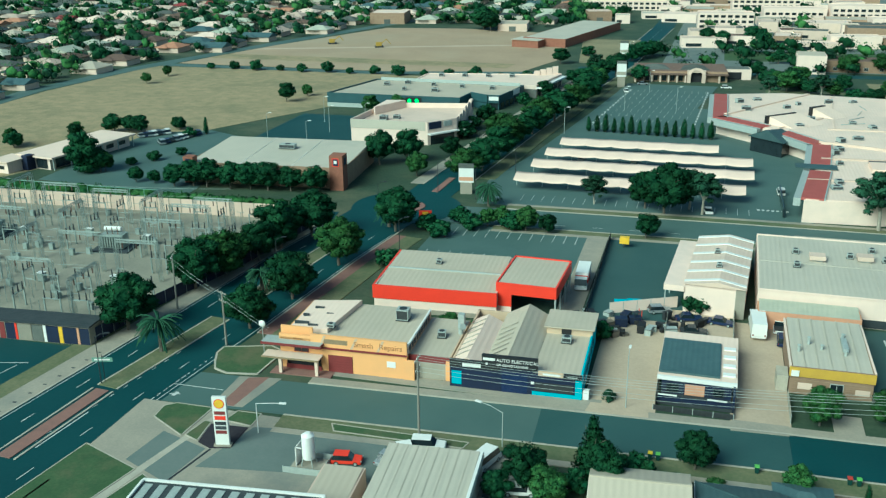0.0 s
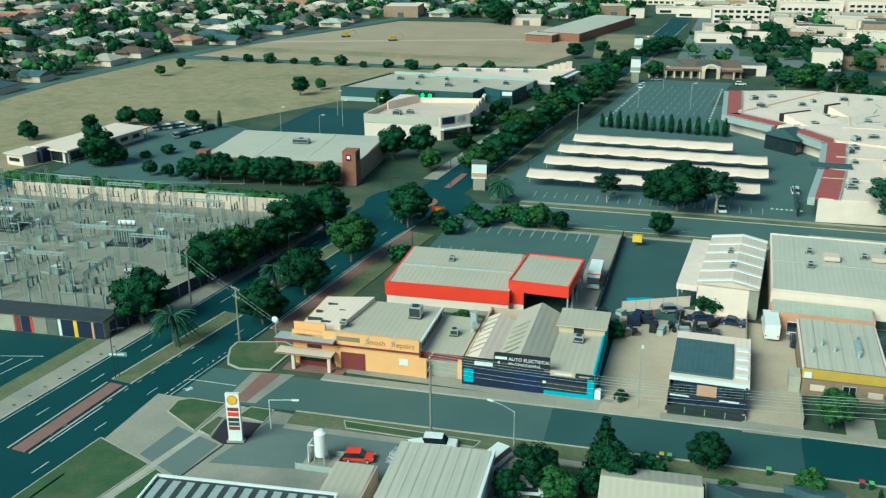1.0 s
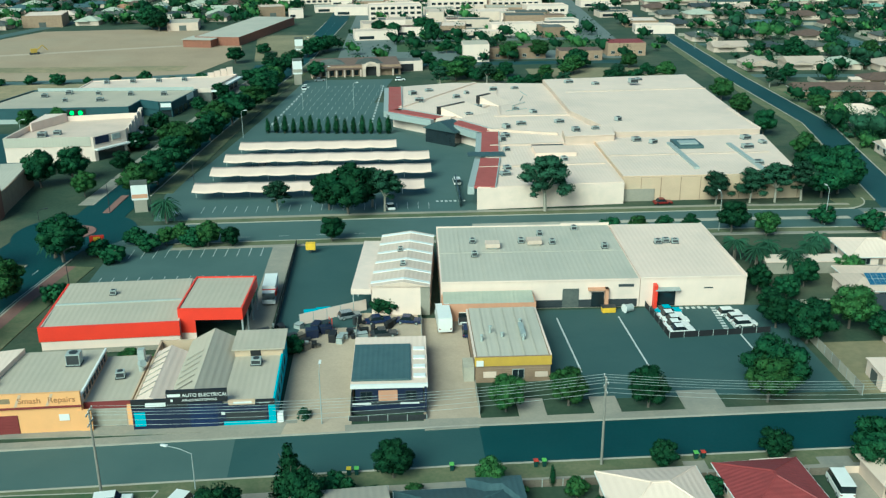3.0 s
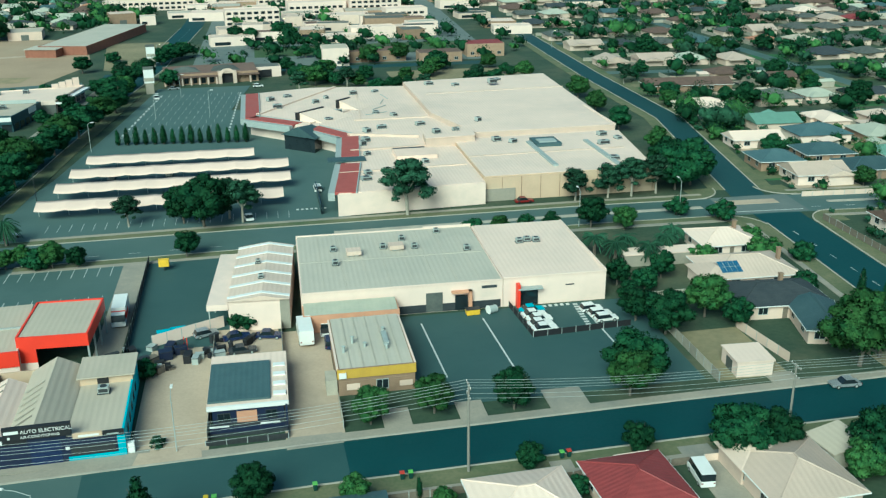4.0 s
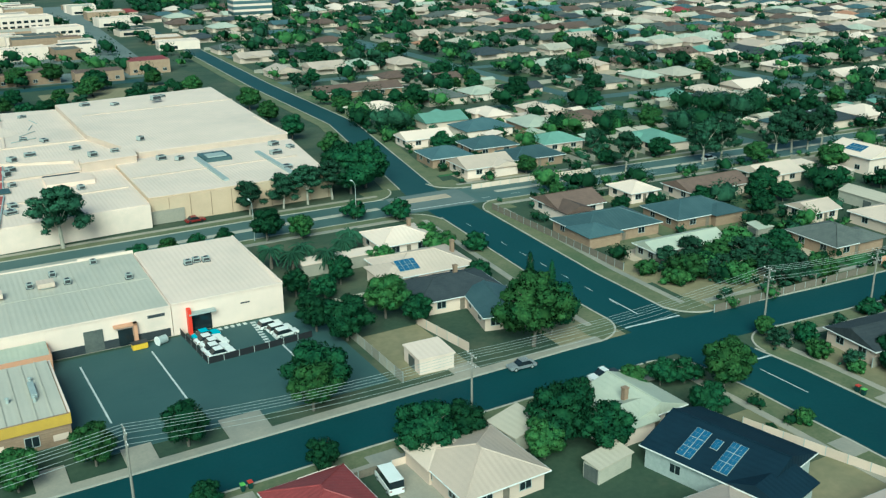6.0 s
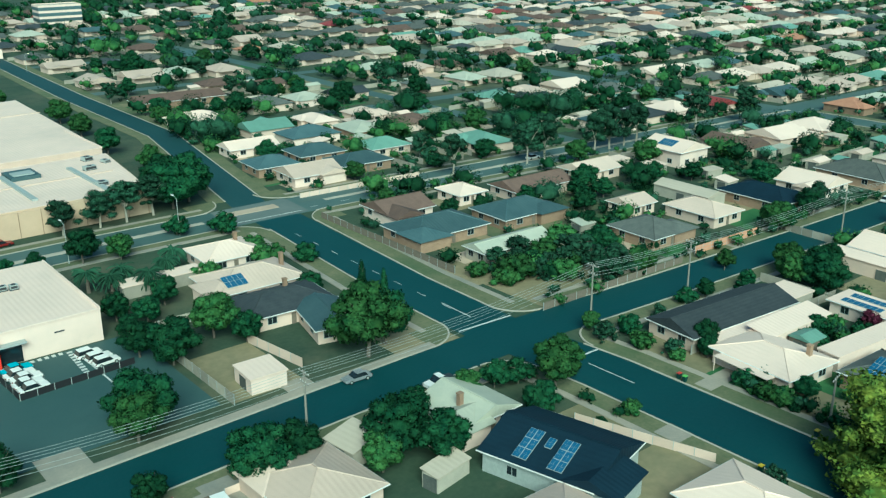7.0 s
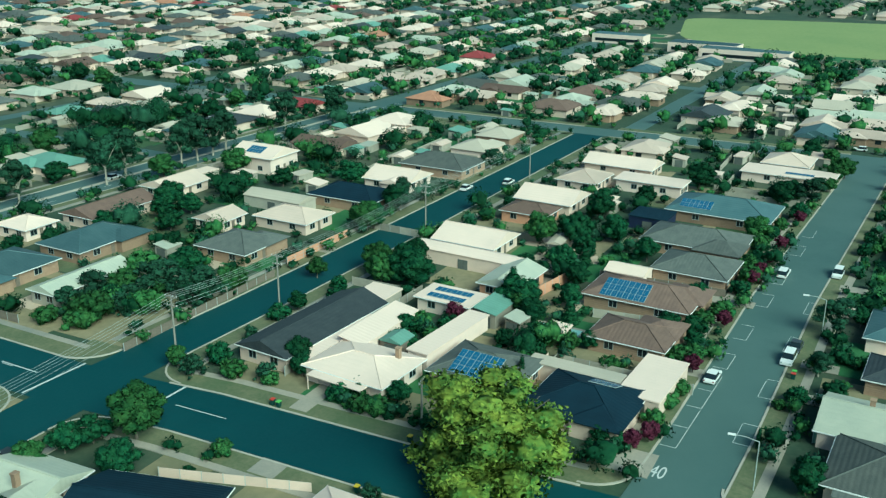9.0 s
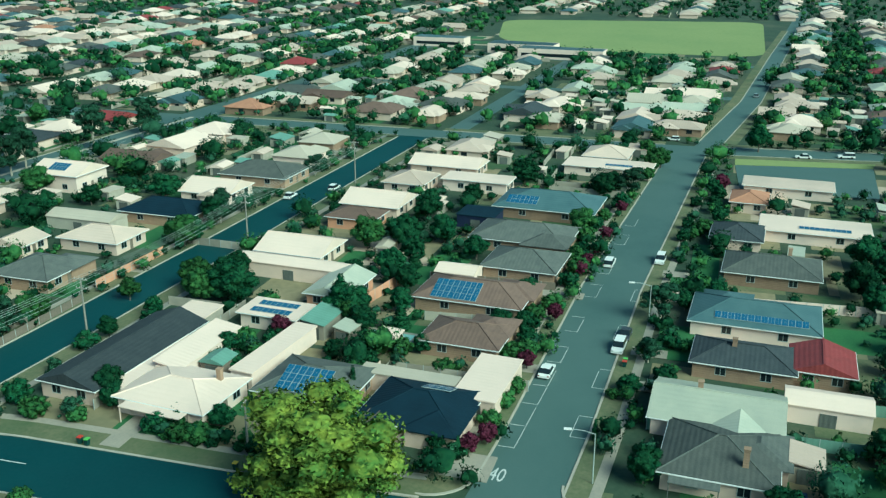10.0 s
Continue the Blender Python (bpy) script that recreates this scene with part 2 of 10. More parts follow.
# ---- mesh helpers ----
def part(name, bm, material, parent=None, label="", smooth=False):
    me = bpy.data.meshes.new(name)
    bmesh.ops.recalc_face_normals(bm, faces=bm.faces)
    if smooth:
        for fc in bm.faces:
            fc.smooth = True
    bm.to_mesh(me)
    bm.free()
    me.materials.append(M[material] if isinstance(material, str) else material)
    ob = new(name, me)
    if parent:
        ob.parent = parent
    if label:
        ob["label"] = label
    return ob


def thing(name, x, y, z=0.0, ang=0.0, label="", category="", group="", kind=""):
    ob = new(name)
    ob.empty_display_size = 0.5
    ob.matrix_world = pose(x, y, z, 0, 0, ang)
    return tagged(ob, label, category, group, kind)


def hexa(bm, low, high):
    """A solid between two rings of points."""
    a = [bm.verts.new(p) for p in low]
    b = [bm.verts.new(p) for p in high]
    n = len(a)
    for i in range(n):
        bm.faces.new((a[i], a[(i + 1) % n], b[(i + 1) % n], b[i]))
    bm.faces.new(a[::-1])
    bm.faces.new(b)


def box(bm, x0, x1, y0, y1, z0, z1):
    ring = [(x0, y0), (x1, y0), (x1, y1), (x0, y1)]
    hexa(bm, [(*p, z0) for p in ring], [(*p, z1) for p in ring])


def boxes(*rows):
    bm = bmesh.new()
    for r in rows:
        box(bm, *r)
    return bm


def tube(bm, a, b, r0, r1=None, n=8):
    a, b = Vector(a), Vector(b)
    r1 = r0 if r1 is None else r1
    q = (b - a).to_track_quat("Z", "Y")
    ring = [q @ Vector((math.cos(2 * math.pi * i / n), math.sin(2 * math.pi * i / n), 0)) for i in range(n)]
    hexa(bm, [a + v * r0 for v in ring], [b + v * r1 for v in ring])


def tubes(*rows, n=8):
    bm = bmesh.new()
    for r in rows:
        tube(bm, *r, n=n)
    return bm


def offset_line(pts, o):
    """The line beside pts, o metres to its left."""
    v = [Vector(p) for p in pts]
    out = []
    for i, p in enumerate(v):
        d0 = (v[i] - v[i - 1]).normalized() if i else None
        d1 = (v[i + 1] - v[i]).normalized() if i + 1 < len(v) else None
        d = ((d0 or d1) + (d1 or d0)).normalized()
        nrm = Vector((-d.y, d.x))
        k = 1.0 / max(0.4, nrm.dot(Vector((-(d1 or d0).y, (d1 or d0).x))))
        out.append(p + nrm * o * k)
    return out


def dense(pts, step=4.0):
    out = []
    for a, b in zip(pts, pts[1:]):
        a, b = Vector(a), Vector(b)
        k = max(1, int((b - a).length / step))
        out += [a.lerp(b, i / k) for i in range(k)]
    return out + [Vector(pts[-1])]


def strip(bm, pts, o0, o1, z0, z1):
    a, b = offset_line(pts, o0), offset_line(pts, o1)
    low = [[bm.verts.new((*p, z0)) for p in s] for s in (a, b)]
    top = [[bm.verts.new((*p, z1)) for p in s] for s in (a, b)]
    for i in range(len(pts) - 1):
        bm.faces.new((top[0][i], top[1][i], top[1][i + 1], top[0][i + 1]))
        bm.faces.new((low[0][i], low[0][i + 1], low[1][i + 1], low[1][i]))
        for s in (0, 1):
            bm.faces.new((low[s][i], low[s][i + 1], top[s][i + 1], top[s][i]))
    for i in (0, -1):
        bm.faces.new((low[0][i], low[1][i], top[1][i], top[0][i]))


def dashes(bm, pts, o, width, on, off, z):
    s = dense(pts, 0.5)
    line = offset_line([tuple(p) for p in s], o)
    run, on_step, period = 0.0, [], on + off
    cur = []
    for p, q in zip(line, line[1:]):
        if run % period < on:
            cur.append(p)
        elif cur:
            on_step.append(cur + [p])
            cur = []
        run += (q - p).length
    if cur:
        on_step.append(cur)
    for c in on_step:
        if len(c) > 1:
            strip(bm, [tuple(c[0]), tuple(c[-1])], -width / 2, width / 2, z - 0.003, z)


def slab(name, pts, z0, z1, material, label="", category="ground", kind="structure", parent=None):
    bm = bmesh.new()
    hexa(bm, [(*p, z0) for p in pts], [(*p, z1) for p in pts])
    return tagged(part(name, bm, material, parent), label, category, kind=kind)


def rect_slab(name, x0, x1, y0, y1, z1, material, label="", category="ground"):
    return slab(name, [(x0, y0), (x1, y0), (x1, y1), (x0, y1)], -0.02, z1, material, label, category)

# ---- ground and roads ----
gb = bmesh.new()
bmesh.ops.create_grid(gb, x_segments=8, y_segments=8, size=3500)
tagged(part("ground", gb, "soil"), "flat dry suburban ground with patchy grass and soil", "ground", kind="structure")

SOUTH_W = [(-76, 114.3), (-30, 116.2), (-20, 116.6)]
SOUTH = [(-20, 116.6), (10, 117.8), (60, 118.9), (100, 119.5), (125, 119.6), (156, 117.4), (206, 114.8), (262, 112.6), (330, 109.8)]
CROSS = [(123.5, 206), (119.5, 150), (119, 125), (121, 100), (121.5, 66), (123, 35), (124, -60)]
NORTH = [(-62, 209), (0, 210.5), (80, 211), (125, 209.5), (240, 201.5), (420, 190), (600, 180)]
FARX = [(122.5, 212), (141, 306), (143, 392), (150, 520), (155, 900)]
EAST = [(124, 35), (150, 33.6), (205, 32.2), (325, 24.5)]
EASTX = [(330, 420), (328, 140), (328, 24), (337, -60), (340, -200)]
EAST2 = [(330, 20), (420, 6), (575, -9), (900, -40)]
AVENUE = [(-96, 20), (-89, 70), (-86, 98), (-81, 140), (-77.5, 175), (-73, 207)]
AVENUE2 = [(-68, 218), (-65, 260), (-60, 300), (-52, 375), (-42, 450), (-32, 600), (-25, 900)]
ROUND = (-70.0, 212.0)


def road(name, pts, half, z, label, verge_l=0, verge_r=0, path_l=None, path_r=None, mat_name="asphalt"):
    d = [tuple(p) for p in dense(pts, 12)]
    bm = bmesh.new()
    strip(bm, d, -half, half, -0.02, z)
    tagged(part(name, bm, mat_name), label, "road", kind="structure")
    return d


road("road_south", SOUTH, 4.9, 0.040, "dark asphalt two-lane side street with pale concrete kerbs")
road("road_south_end", SOUTH_W, 4.9, 0.040, "older grey asphalt end of the side street", mat_name="asphalt_worn")
road("road_south_patch", [(-20.0, 116.6), (10, 117.8), (14, 117.9)], 4.86, 0.046, "greying asphalt stretch of the side street", mat_name="asphalt_half")
road("road_cross", CROSS, 5.8, 0.044, "dark asphalt cross street between houses")
road("road_north", NORTH, 6.6, 0.048, "grey asphalt wide street beside the shopping centre", mat_name="asphalt_worn")
road("road_far_cross", FARX, 4.4, 0.036, "dark asphalt street running away between houses", mat_name="asphalt_mid")
road("road_east", EAST, 5.4, 0.052, "grey asphalt residential street with marked parking bays", mat_name="asphalt_worn")
road("road_east_cross", EASTX, 5.5, 0.056, "grey asphalt street crossing at the far end", mat_name="asphalt_worn")
road("road_east_far", EAST2, 3.7, 0.060, "grey asphalt street towards the sports oval", mat_name="asphalt_worn")
road("road_avenue", AVENUE, 9.2, 0.064, "dark asphalt divided avenue with a planted median")
road("road_avenue_far", AVENUE2, 6.0, 0.068, "dark asphalt tree-lined avenue beyond the roundabout")
bm = bmesh.new()
ring = [(ROUND[0] + 13.5 * math.cos(a), ROUND[1] + 13.5 * math.sin(a)) for a in (2 * math.pi * i / 40 for i in range(40))]
hexa(bm, [(*p, -0.02) for p in ring], [(*p, 0.072) for p in ring])
tagged(part("road_roundabout", bm, "asphalt"), "dark asphalt roundabout carriageway", "road", kind="structure")

# ---- plants ----
def ball(sub):
    bm = bmesh.new()
    bmesh.ops.create_icosphere(bm, subdivisions=sub, radius=1.0)
    v = np.array([q.co[:] for q in bm.verts])
    f = np.array([[q.index for q in fc.verts] for fc in bm.faces])
    bm.free()
    return v, f


BALLS = {1: ball(1), 2: ball(2), 3: ball(3)}


def leaf_cloud(name, lobes, n, size, seed, core=0.92, fine=2):
    """A crown: dense lumpy foliage, lobe by lobe (centre, radii), with loose leaf tufts over its edge."""
    rng = np.random.RandomState(seed)
    A = np.array(lobes, dtype=float)
    vol = (A[:, 3] * A[:, 4] * A[:, 5]) ** 0.7
    L = A[rng.choice(len(lobes), n, p=vol / vol.sum())]
    d = rng.normal(size=(n, 3))
    d /= np.linalg.norm(d, axis=1, keepdims=True)
    r = 0.80 + 0.34 * rng.rand(n) ** 1.3
    c = L[:, :3] + d * L[:, 3:6] * r[:, None]
    nrm = d + 0.8 * rng.normal(size=(n, 3))
    nrm /= np.linalg.norm(nrm, axis=1, keepdims=True)
    u = np.cross(nrm, rng.normal(size=(n, 3)))
    u /= np.linalg.norm(u, axis=1, keepdims=True)
    w = np.cross(nrm, u)
    q = size * (0.5 + 0.9 * rng.rand(n))[:, None]
    k = (0.45 + 0.5 * rng.rand(n))[:, None]
    v = np.stack([c + u * q, c - u * q * 0.5 + w * q * k, c - u * q * 0.5 - w * q * k], 1).reshape(-1, 3)
    bv, bf = BALLS[fine]
    m = len(lobes)
    jit = core * (0.70 + 0.46 * rng.rand(m, len(bv), 1))
    cv = A[:m, None, :3] + bv[None] * A[:m, None, 3:6] * jit
    cf = bf[None] + (np.arange(m) * len(bv))[:, None, None] + 3 * n
    me = bpy.data.meshes.new(name)
    me.from_pydata(np.concatenate([v, cv.reshape(-1, 3)]).tolist(), [], np.concatenate([np.arange(3 * n).reshape(n, 3), cf.reshape(-1, 3)]).tolist(), shade_flat=False)
    o = d + 0.45 * nrm
    o = np.concatenate([np.repeat(o, 3, 0), np.tile(bv, (m, 1)) + 0.45 * rng.normal(size=(m * len(bv), 3))])
    o /= np.linalg.norm(o, axis=1, keepdims=True)
    me.normals_split_custom_set_from_vertices(o.tolist())
    return me


def limbs(h, r, spread, n, seed, bend=0.0):
    rng = random.Random(seed)
    bm = bmesh.new()
    top = Vector((bend, bend * 0.4, h * 0.5))
    tube(bm, (0, 0, -0.1), top, r, r * 0.65, 8)
    for i in range(n):
        a = 2 * math.pi * (i + rng.random() * 0.6) / n
        st = Vector((0, 0, 0)).lerp(top, 0.6 + 0.4 * rng.random())
        e = Vector((math.cos(a) * spread, math.sin(a) * spread, h * (0.6 + 0.25 * rng.random())))
        mid = st.lerp(e, 0.5) + Vector((0, 0, 0.3))
        tube(bm, st, mid, r * 0.45, r * 0.3, 6)
        tube(bm, mid, e, r * 0.3, r * 0.1, 5)
    return bm


def lobes_round(rng, rx, z0, z1, n):
    zc, rz = (z0 + z1) / 2, (z1 - z0) / 2
    out = [(rx * rng.uniform(-0.08, 0.08), rx * rng.uniform(-0.08, 0.08), zc, rx * 0.72, rx * 0.72, rz * 0.80)]
    for i in range(n * 5):
        a, q = rng.random() * 6.28, rng.uniform(-0.8, 0.98)
        rr = rx * (0.13 + 0.19 * rng.random())
        e = math.sqrt(1 - q * q) * rx * (0.60 + 0.26 * rng.random())
        out.append((math.cos(a) * e, math.sin(a) * e, zc + q * rz * 0.80, rr, rr, rr * 0.8))
    return out


def lobes_open(rng, rx, z0, z1, n):
    out = []
    for i in range(n):
        a, q = 6.28 * (i + rng.random()) / n * 2.4, rng.random()
        rr = rx * (0.13 + 0.19 * rng.random())
        d = rx * (0.1 + 0.76 * rng.random()) * (1.0 - 0.35 * q)
        out.append((math.cos(a) * d, math.sin(a) * d, z0 + (z1 - z0) * (0.12 + 0.78 * q), rr, rr, rr * 0.66))
    return out


# kind: (height of the pattern, crown radius, crown foot, tufts, tuft size, leaf, bark, shape, label)
TREES = {
    "round": (10, 4.3, 1.2, 7000, 0.22, "leaf", "bark", "round", "leafy dark green street tree with a dense rounded crown"),
    "broad": (10, 5.2, 1.0, 8000, 0.24, "leaf", "bark", "round", "broad spreading dark green garden tree"),
    "fresh": (10, 4.6, 1.3, 7400, 0.23, "leaf_mid", "bark", "round", "bushy mid-green garden tree with a full crown"),
    "gum": (10, 4.4, 2.6, 6000, 0.21, "leaf_olive", "palebark", "open", "tall open gum tree with a pale trunk and grey-green clumps"),
    "lime": (10, 6.4, -0.6, 18000, 0.18, "leaf_lime", "bark", "open", "large yellow-green tree with loose turning foliage"),
    "cypress": (10, 1.25, 0.3, 2200, 0.17, "leaf", "bark", "column", "narrow dark upright conifer"),
    "cone": (10, 3.0, 0.8, 4200, 0.22, "leaf", "bark", "cone", "dark pointed conifer with a ragged outline"),
    "shrub": (3, 2.0, 0.0, 1700, 0.15, "leaf", "bark", "round", "rounded dark green garden shrub"),
    "bush": (3, 2.1, 0.0, 1700, 0.15, "leaf_mid", "bark", "round", "bushy mid-green garden shrub"),
    "dry": (3, 2.1, 0.0, 1400, 0.15, "leaf_olive", "bark", "open", "loose grey-green shrub on dry ground"),
    "plum": (4, 1.7, 0.7, 1800, 0.14, "leaf_plum", "bark", "round", "small plum-red street tree on the verge"),
}
PATTERN = {}


def tree(kind, x, y, h=None, wide=1.0, group="trees"):
    H, rx, z0, n, size, leaf, bark, shape, label = TREES[kind]
    h = h or H
    PATTERN.setdefault(kind, [])
    have = PATTERN[kind]
    variant = int(abs(x * 7.3 + y * 3.1)) % (3 if kind not in ("lime", "cypress") else 2)
    turn = (x * 37 + y * 53) % 360
    s = h / H
    m = pose(x, y, 0.0, 0, 0, turn) @ Matrix.Diagonal((s * wide, s * wide, s, 1))
    if variant < len(have):
        t0, s0 = have[variant]
        m2 = pose(x, y, 0.0, 0, 0, turn) @ Matrix.Diagonal((s * wide / s0[0], s * wide / s0[0], s / s0[1], 1))
        return tagged(copy_thing(t0, m2), group=group)
    seed = len(have) * 31 + len(kind) * 7
    rng = random.Random(seed)
    if shape == "round":
        lob = lobes_round(rng, rx, z0, H, 7)
    elif shape == "open":
        lob = lobes_open(rng, rx, z0, H, 95 if kind == "lime" else 40)
    elif shape == "column":
        lob = [(0, 0, H * 0.3, rx, rx, H * 0.3), (0.1, 0, H * 0.55, rx * 0.85, rx * 0.85, H * 0.3), (0, 0.1, H * 0.8, rx * 0.5, rx * 0.5, H * 0.2)]
    else:
        lob = [(rng.uniform(-0.3, 0.3), rng.uniform(-0.3, 0.3), z0 + (H - z0) * (i + 0.5) / 6, rx * (1 - i / 6.6), rx * (1 - i / 6.6), (H - z0) / 8) for i in range(6)]
    ob = new({"round": "street_tree", "broad": "spreading_tree", "fresh": "garden_tree", "gum": "gum_tree", "lime": "turning_tree", "cypress": "cypress", "cone": "conifer", "plum": "plum_tree"}.get(kind, "shrub"))
    tagged(ob, label, "tree" if H > 3.5 else "shrub", group)
    part("trunk", limbs(H, H * 0.022 + 0.05, rx * 0.6, 6, seed, 0.25), bark, ob)
    me = leaf_cloud("crown", lob, n, size, seed, 0.84 if shape == "round" else 0.70, 3 if H > 5 else 2)
    me.materials.append(M[leaf])
    cr = new("crown", me)
    cr.parent = ob
    ob.matrix_world = m
    have.append((ob, (s * wide, s)))
    return ob


def palm(x, y, h, group="palms"):
    ob = thing("palm_tree", x, y, 0, (x * 31) % 360, "palm with a thick rough trunk and arching green fronds", "palm tree", group)
    bm = bmesh.new()
    for i in range(6):
        tube(bm, (0, 0, h * 0.62 * i / 6), (0, 0, h * 0.62 * (i + 1) / 6), 0.42 - 0.02 * i, 0.36 - 0.02 * i, 8)
    part("trunk", bm, "bark", ob)
    bm = bmesh.new()
    rng = random.Random(int(x))
    for i in range(80):
        a = rng.random() * 6.28
        up = rng.uniform(-0.35, 0.9)
        ln = h * rng.uniform(0.36, 0.46)
        p = Vector((0, 0, h * 0.62))
        side = Vector((-math.sin(a), math.cos(a), 0))
        prev = None
        for k in range(5):
            t = k / 4
            q = p + Vector((math.cos(a) * ln * t, math.sin(a) * ln * t, ln * (up * t - 0.75 * t * t)))
            wd = 0.22 * (1 - 0.75 * t) * (0.5 + t) + 0.04
            pair = (bm.verts.new(q + side * wd - Vector((0, 0, 0.1))), bm.verts.new(q + Vector((0, 0, 0.05))), bm.verts.new(q - side * wd - Vector((0, 0, 0.1))))
            if prev:
                bm.faces.new((prev[0], prev[1], pair[1], pair[0]))
                bm.faces.new((prev[1], prev[2], pair[2], pair[1]))
            prev = pair
    me = bpy.data.meshes.new("crown")
    bm.to_mesh(me)
    bm.free()
    me.materials.append(M["leaf_olive"])
    new("crown", me).parent = ob
    return ob


# ---- houses ----
def roof_solid(bm, x0, x1, y0, y1, h, rise, kind, along="x"):
    """A hip, gable, skillion or flat roof over the given eaves."""
    t = 0.16
    if along == "y":
        f = lambda x, y, z: (y, x, z)
        x0, x1, y0, y1 = y0, y1, x0, x1
    else:
        f = lambda x, y, z: (x, y, z)
    ym = (y0 + y1) / 2
    ins = (y1 - y0) / 2 * 0.95 if kind == "hip" else 0.0
    ins = min(ins, (x1 - x0) / 2 - 0.05)
    if kind == "flat":
        hexa(bm, [f(x0, y0, h - t), f(x1, y0, h - t), f(x1, y1, h - t), f(x0, y1, h - t)], [f(x0, y0, h + 0.05), f(x1, y0, h + 0.05), f(x1, y1, h + 0.12), f(x0, y1, h + 0.12)])
        return
    if kind == "skillion":
        hexa(bm, [f(x0, y0, h - t), f(x1, y0, h - t), f(x1, y1, h - t + rise), f(x0, y1, h - t + rise)], [f(x0, y0, h), f(x1, y0, h), f(x1, y1, h + rise), f(x0, y1, h + rise)])
        return
    e = [bm.verts.new(f(*p)) for p in ((x0, y0, h), (x1, y0, h), (x1, y1, h), (x0, y1, h))]
    g = [bm.verts.new(f(*p)) for p in ((x0, y0, h - t), (x1, y0, h - t), (x1, y1, h - t), (x0, y1, h - t))]
    r = [bm.verts.new(f(x0 + ins, ym, h + rise)), bm.verts.new(f(x1 - ins, ym, h + rise))]
    bm.faces.new((e[0], e[1], r[1], r[0]))
    bm.faces.new((e[2], e[3], r[0], r[1]))
    bm.faces.new((e[1], e[2], r[1]))
    bm.faces.new((e[3], e[0], r[0]))
    bm.faces.new(g[::-1])
    for i in range(4):
        bm.faces.new((e[i], g[i], g[(i + 1) % 4], e[(i + 1) % 4]))


PANE_MESH = {}


def window(parent, x, y, z, w, h, ang, frame_mat="steel"):
    """A framed window set on a wall face, looking along ang."""
    key = (round(w, 1), round(h, 1), frame_mat)
    if key not in PANE_MESH:
        a = part("window_frame", boxes((-w / 2, w / 2, -0.05, 0.05, -0.06, 0.04), (-w / 2, w / 2, -0.05, 0.05, h - 0.04, h + 0.06), (-w / 2, -w / 2 + 0.09, -0.05, 0.05, 0, h),
                                       (w / 2 - 0.09, w / 2, -0.05, 0.05, 0, h), (-0.04, 0.04, -0.05, 0.05, 0, h)), frame_mat)
        b = part("pane", boxes((-w / 2 + 0.06, w / 2 - 0.06, -0.02, 0.035, 0.02, h - 0.02)), "glass")
        PANE_MESH[key] = (a.data, b.data)
        bpy.data.objects.remove(a)
        bpy.data.objects.remove(b)
    fr = new("window", PANE_MESH[key][0])
    fr.parent = parent
    fr.matrix_local = pose(x, y, z, 0, 0, ang)
    pn = new("pane", PANE_MESH[key][1])
    pn.parent = fr
    return fr


def solar_array(parent, x, y, z, ang, tilt, nx, ny, pw=1.05, ph=1.7):
    """Rows of solar panels on a roof slope that falls towards ang - 90 degrees."""
    key = ("solar", pw, ph)
    if key not in PANE_MESH:
        bm = boxes((-pw / 2 + 0.05, -0.012, -ph / 2 + 0.05, -0.015, 0, 0.05), (0.012, pw / 2 - 0.05, -ph / 2 + 0.05, -0.015, 0, 0.05), (-pw / 2 + 0.05, -0.012, 0.015, ph / 2 - 0.05, 0, 0.05), (0.012, pw / 2 - 0.05, 0.015, ph / 2 - 0.05, 0, 0.05))
        nf = len(bm.faces)
        box(bm, -pw / 2 + 0.012, pw / 2 - 0.012, -ph / 2 + 0.012, ph / 2 - 0.012, -0.06, 0.035)
        for i, fc in enumerate(bm.faces):
            fc.material_index = 0 if i < nf else 1
        a = part("solar_panel", bm, "solar")
        a.data.materials.append(M["steel"])
        PANE_MESH[key] = a.data
        bpy.data.objects.remove(a)
    base = pose(x, y, z, 0, 0, ang) @ pose(0, 0, 0, tilt, 0, 0)
    for i in range(nx):
        for j in range(ny):
            p = new("solar_panel", PANE_MESH[key])
            p.parent = parent
            p.matrix_local = base @ pose((i - (nx - 1) / 2) * pw, (j - (ny - 1) / 2) * ph, 0.1)


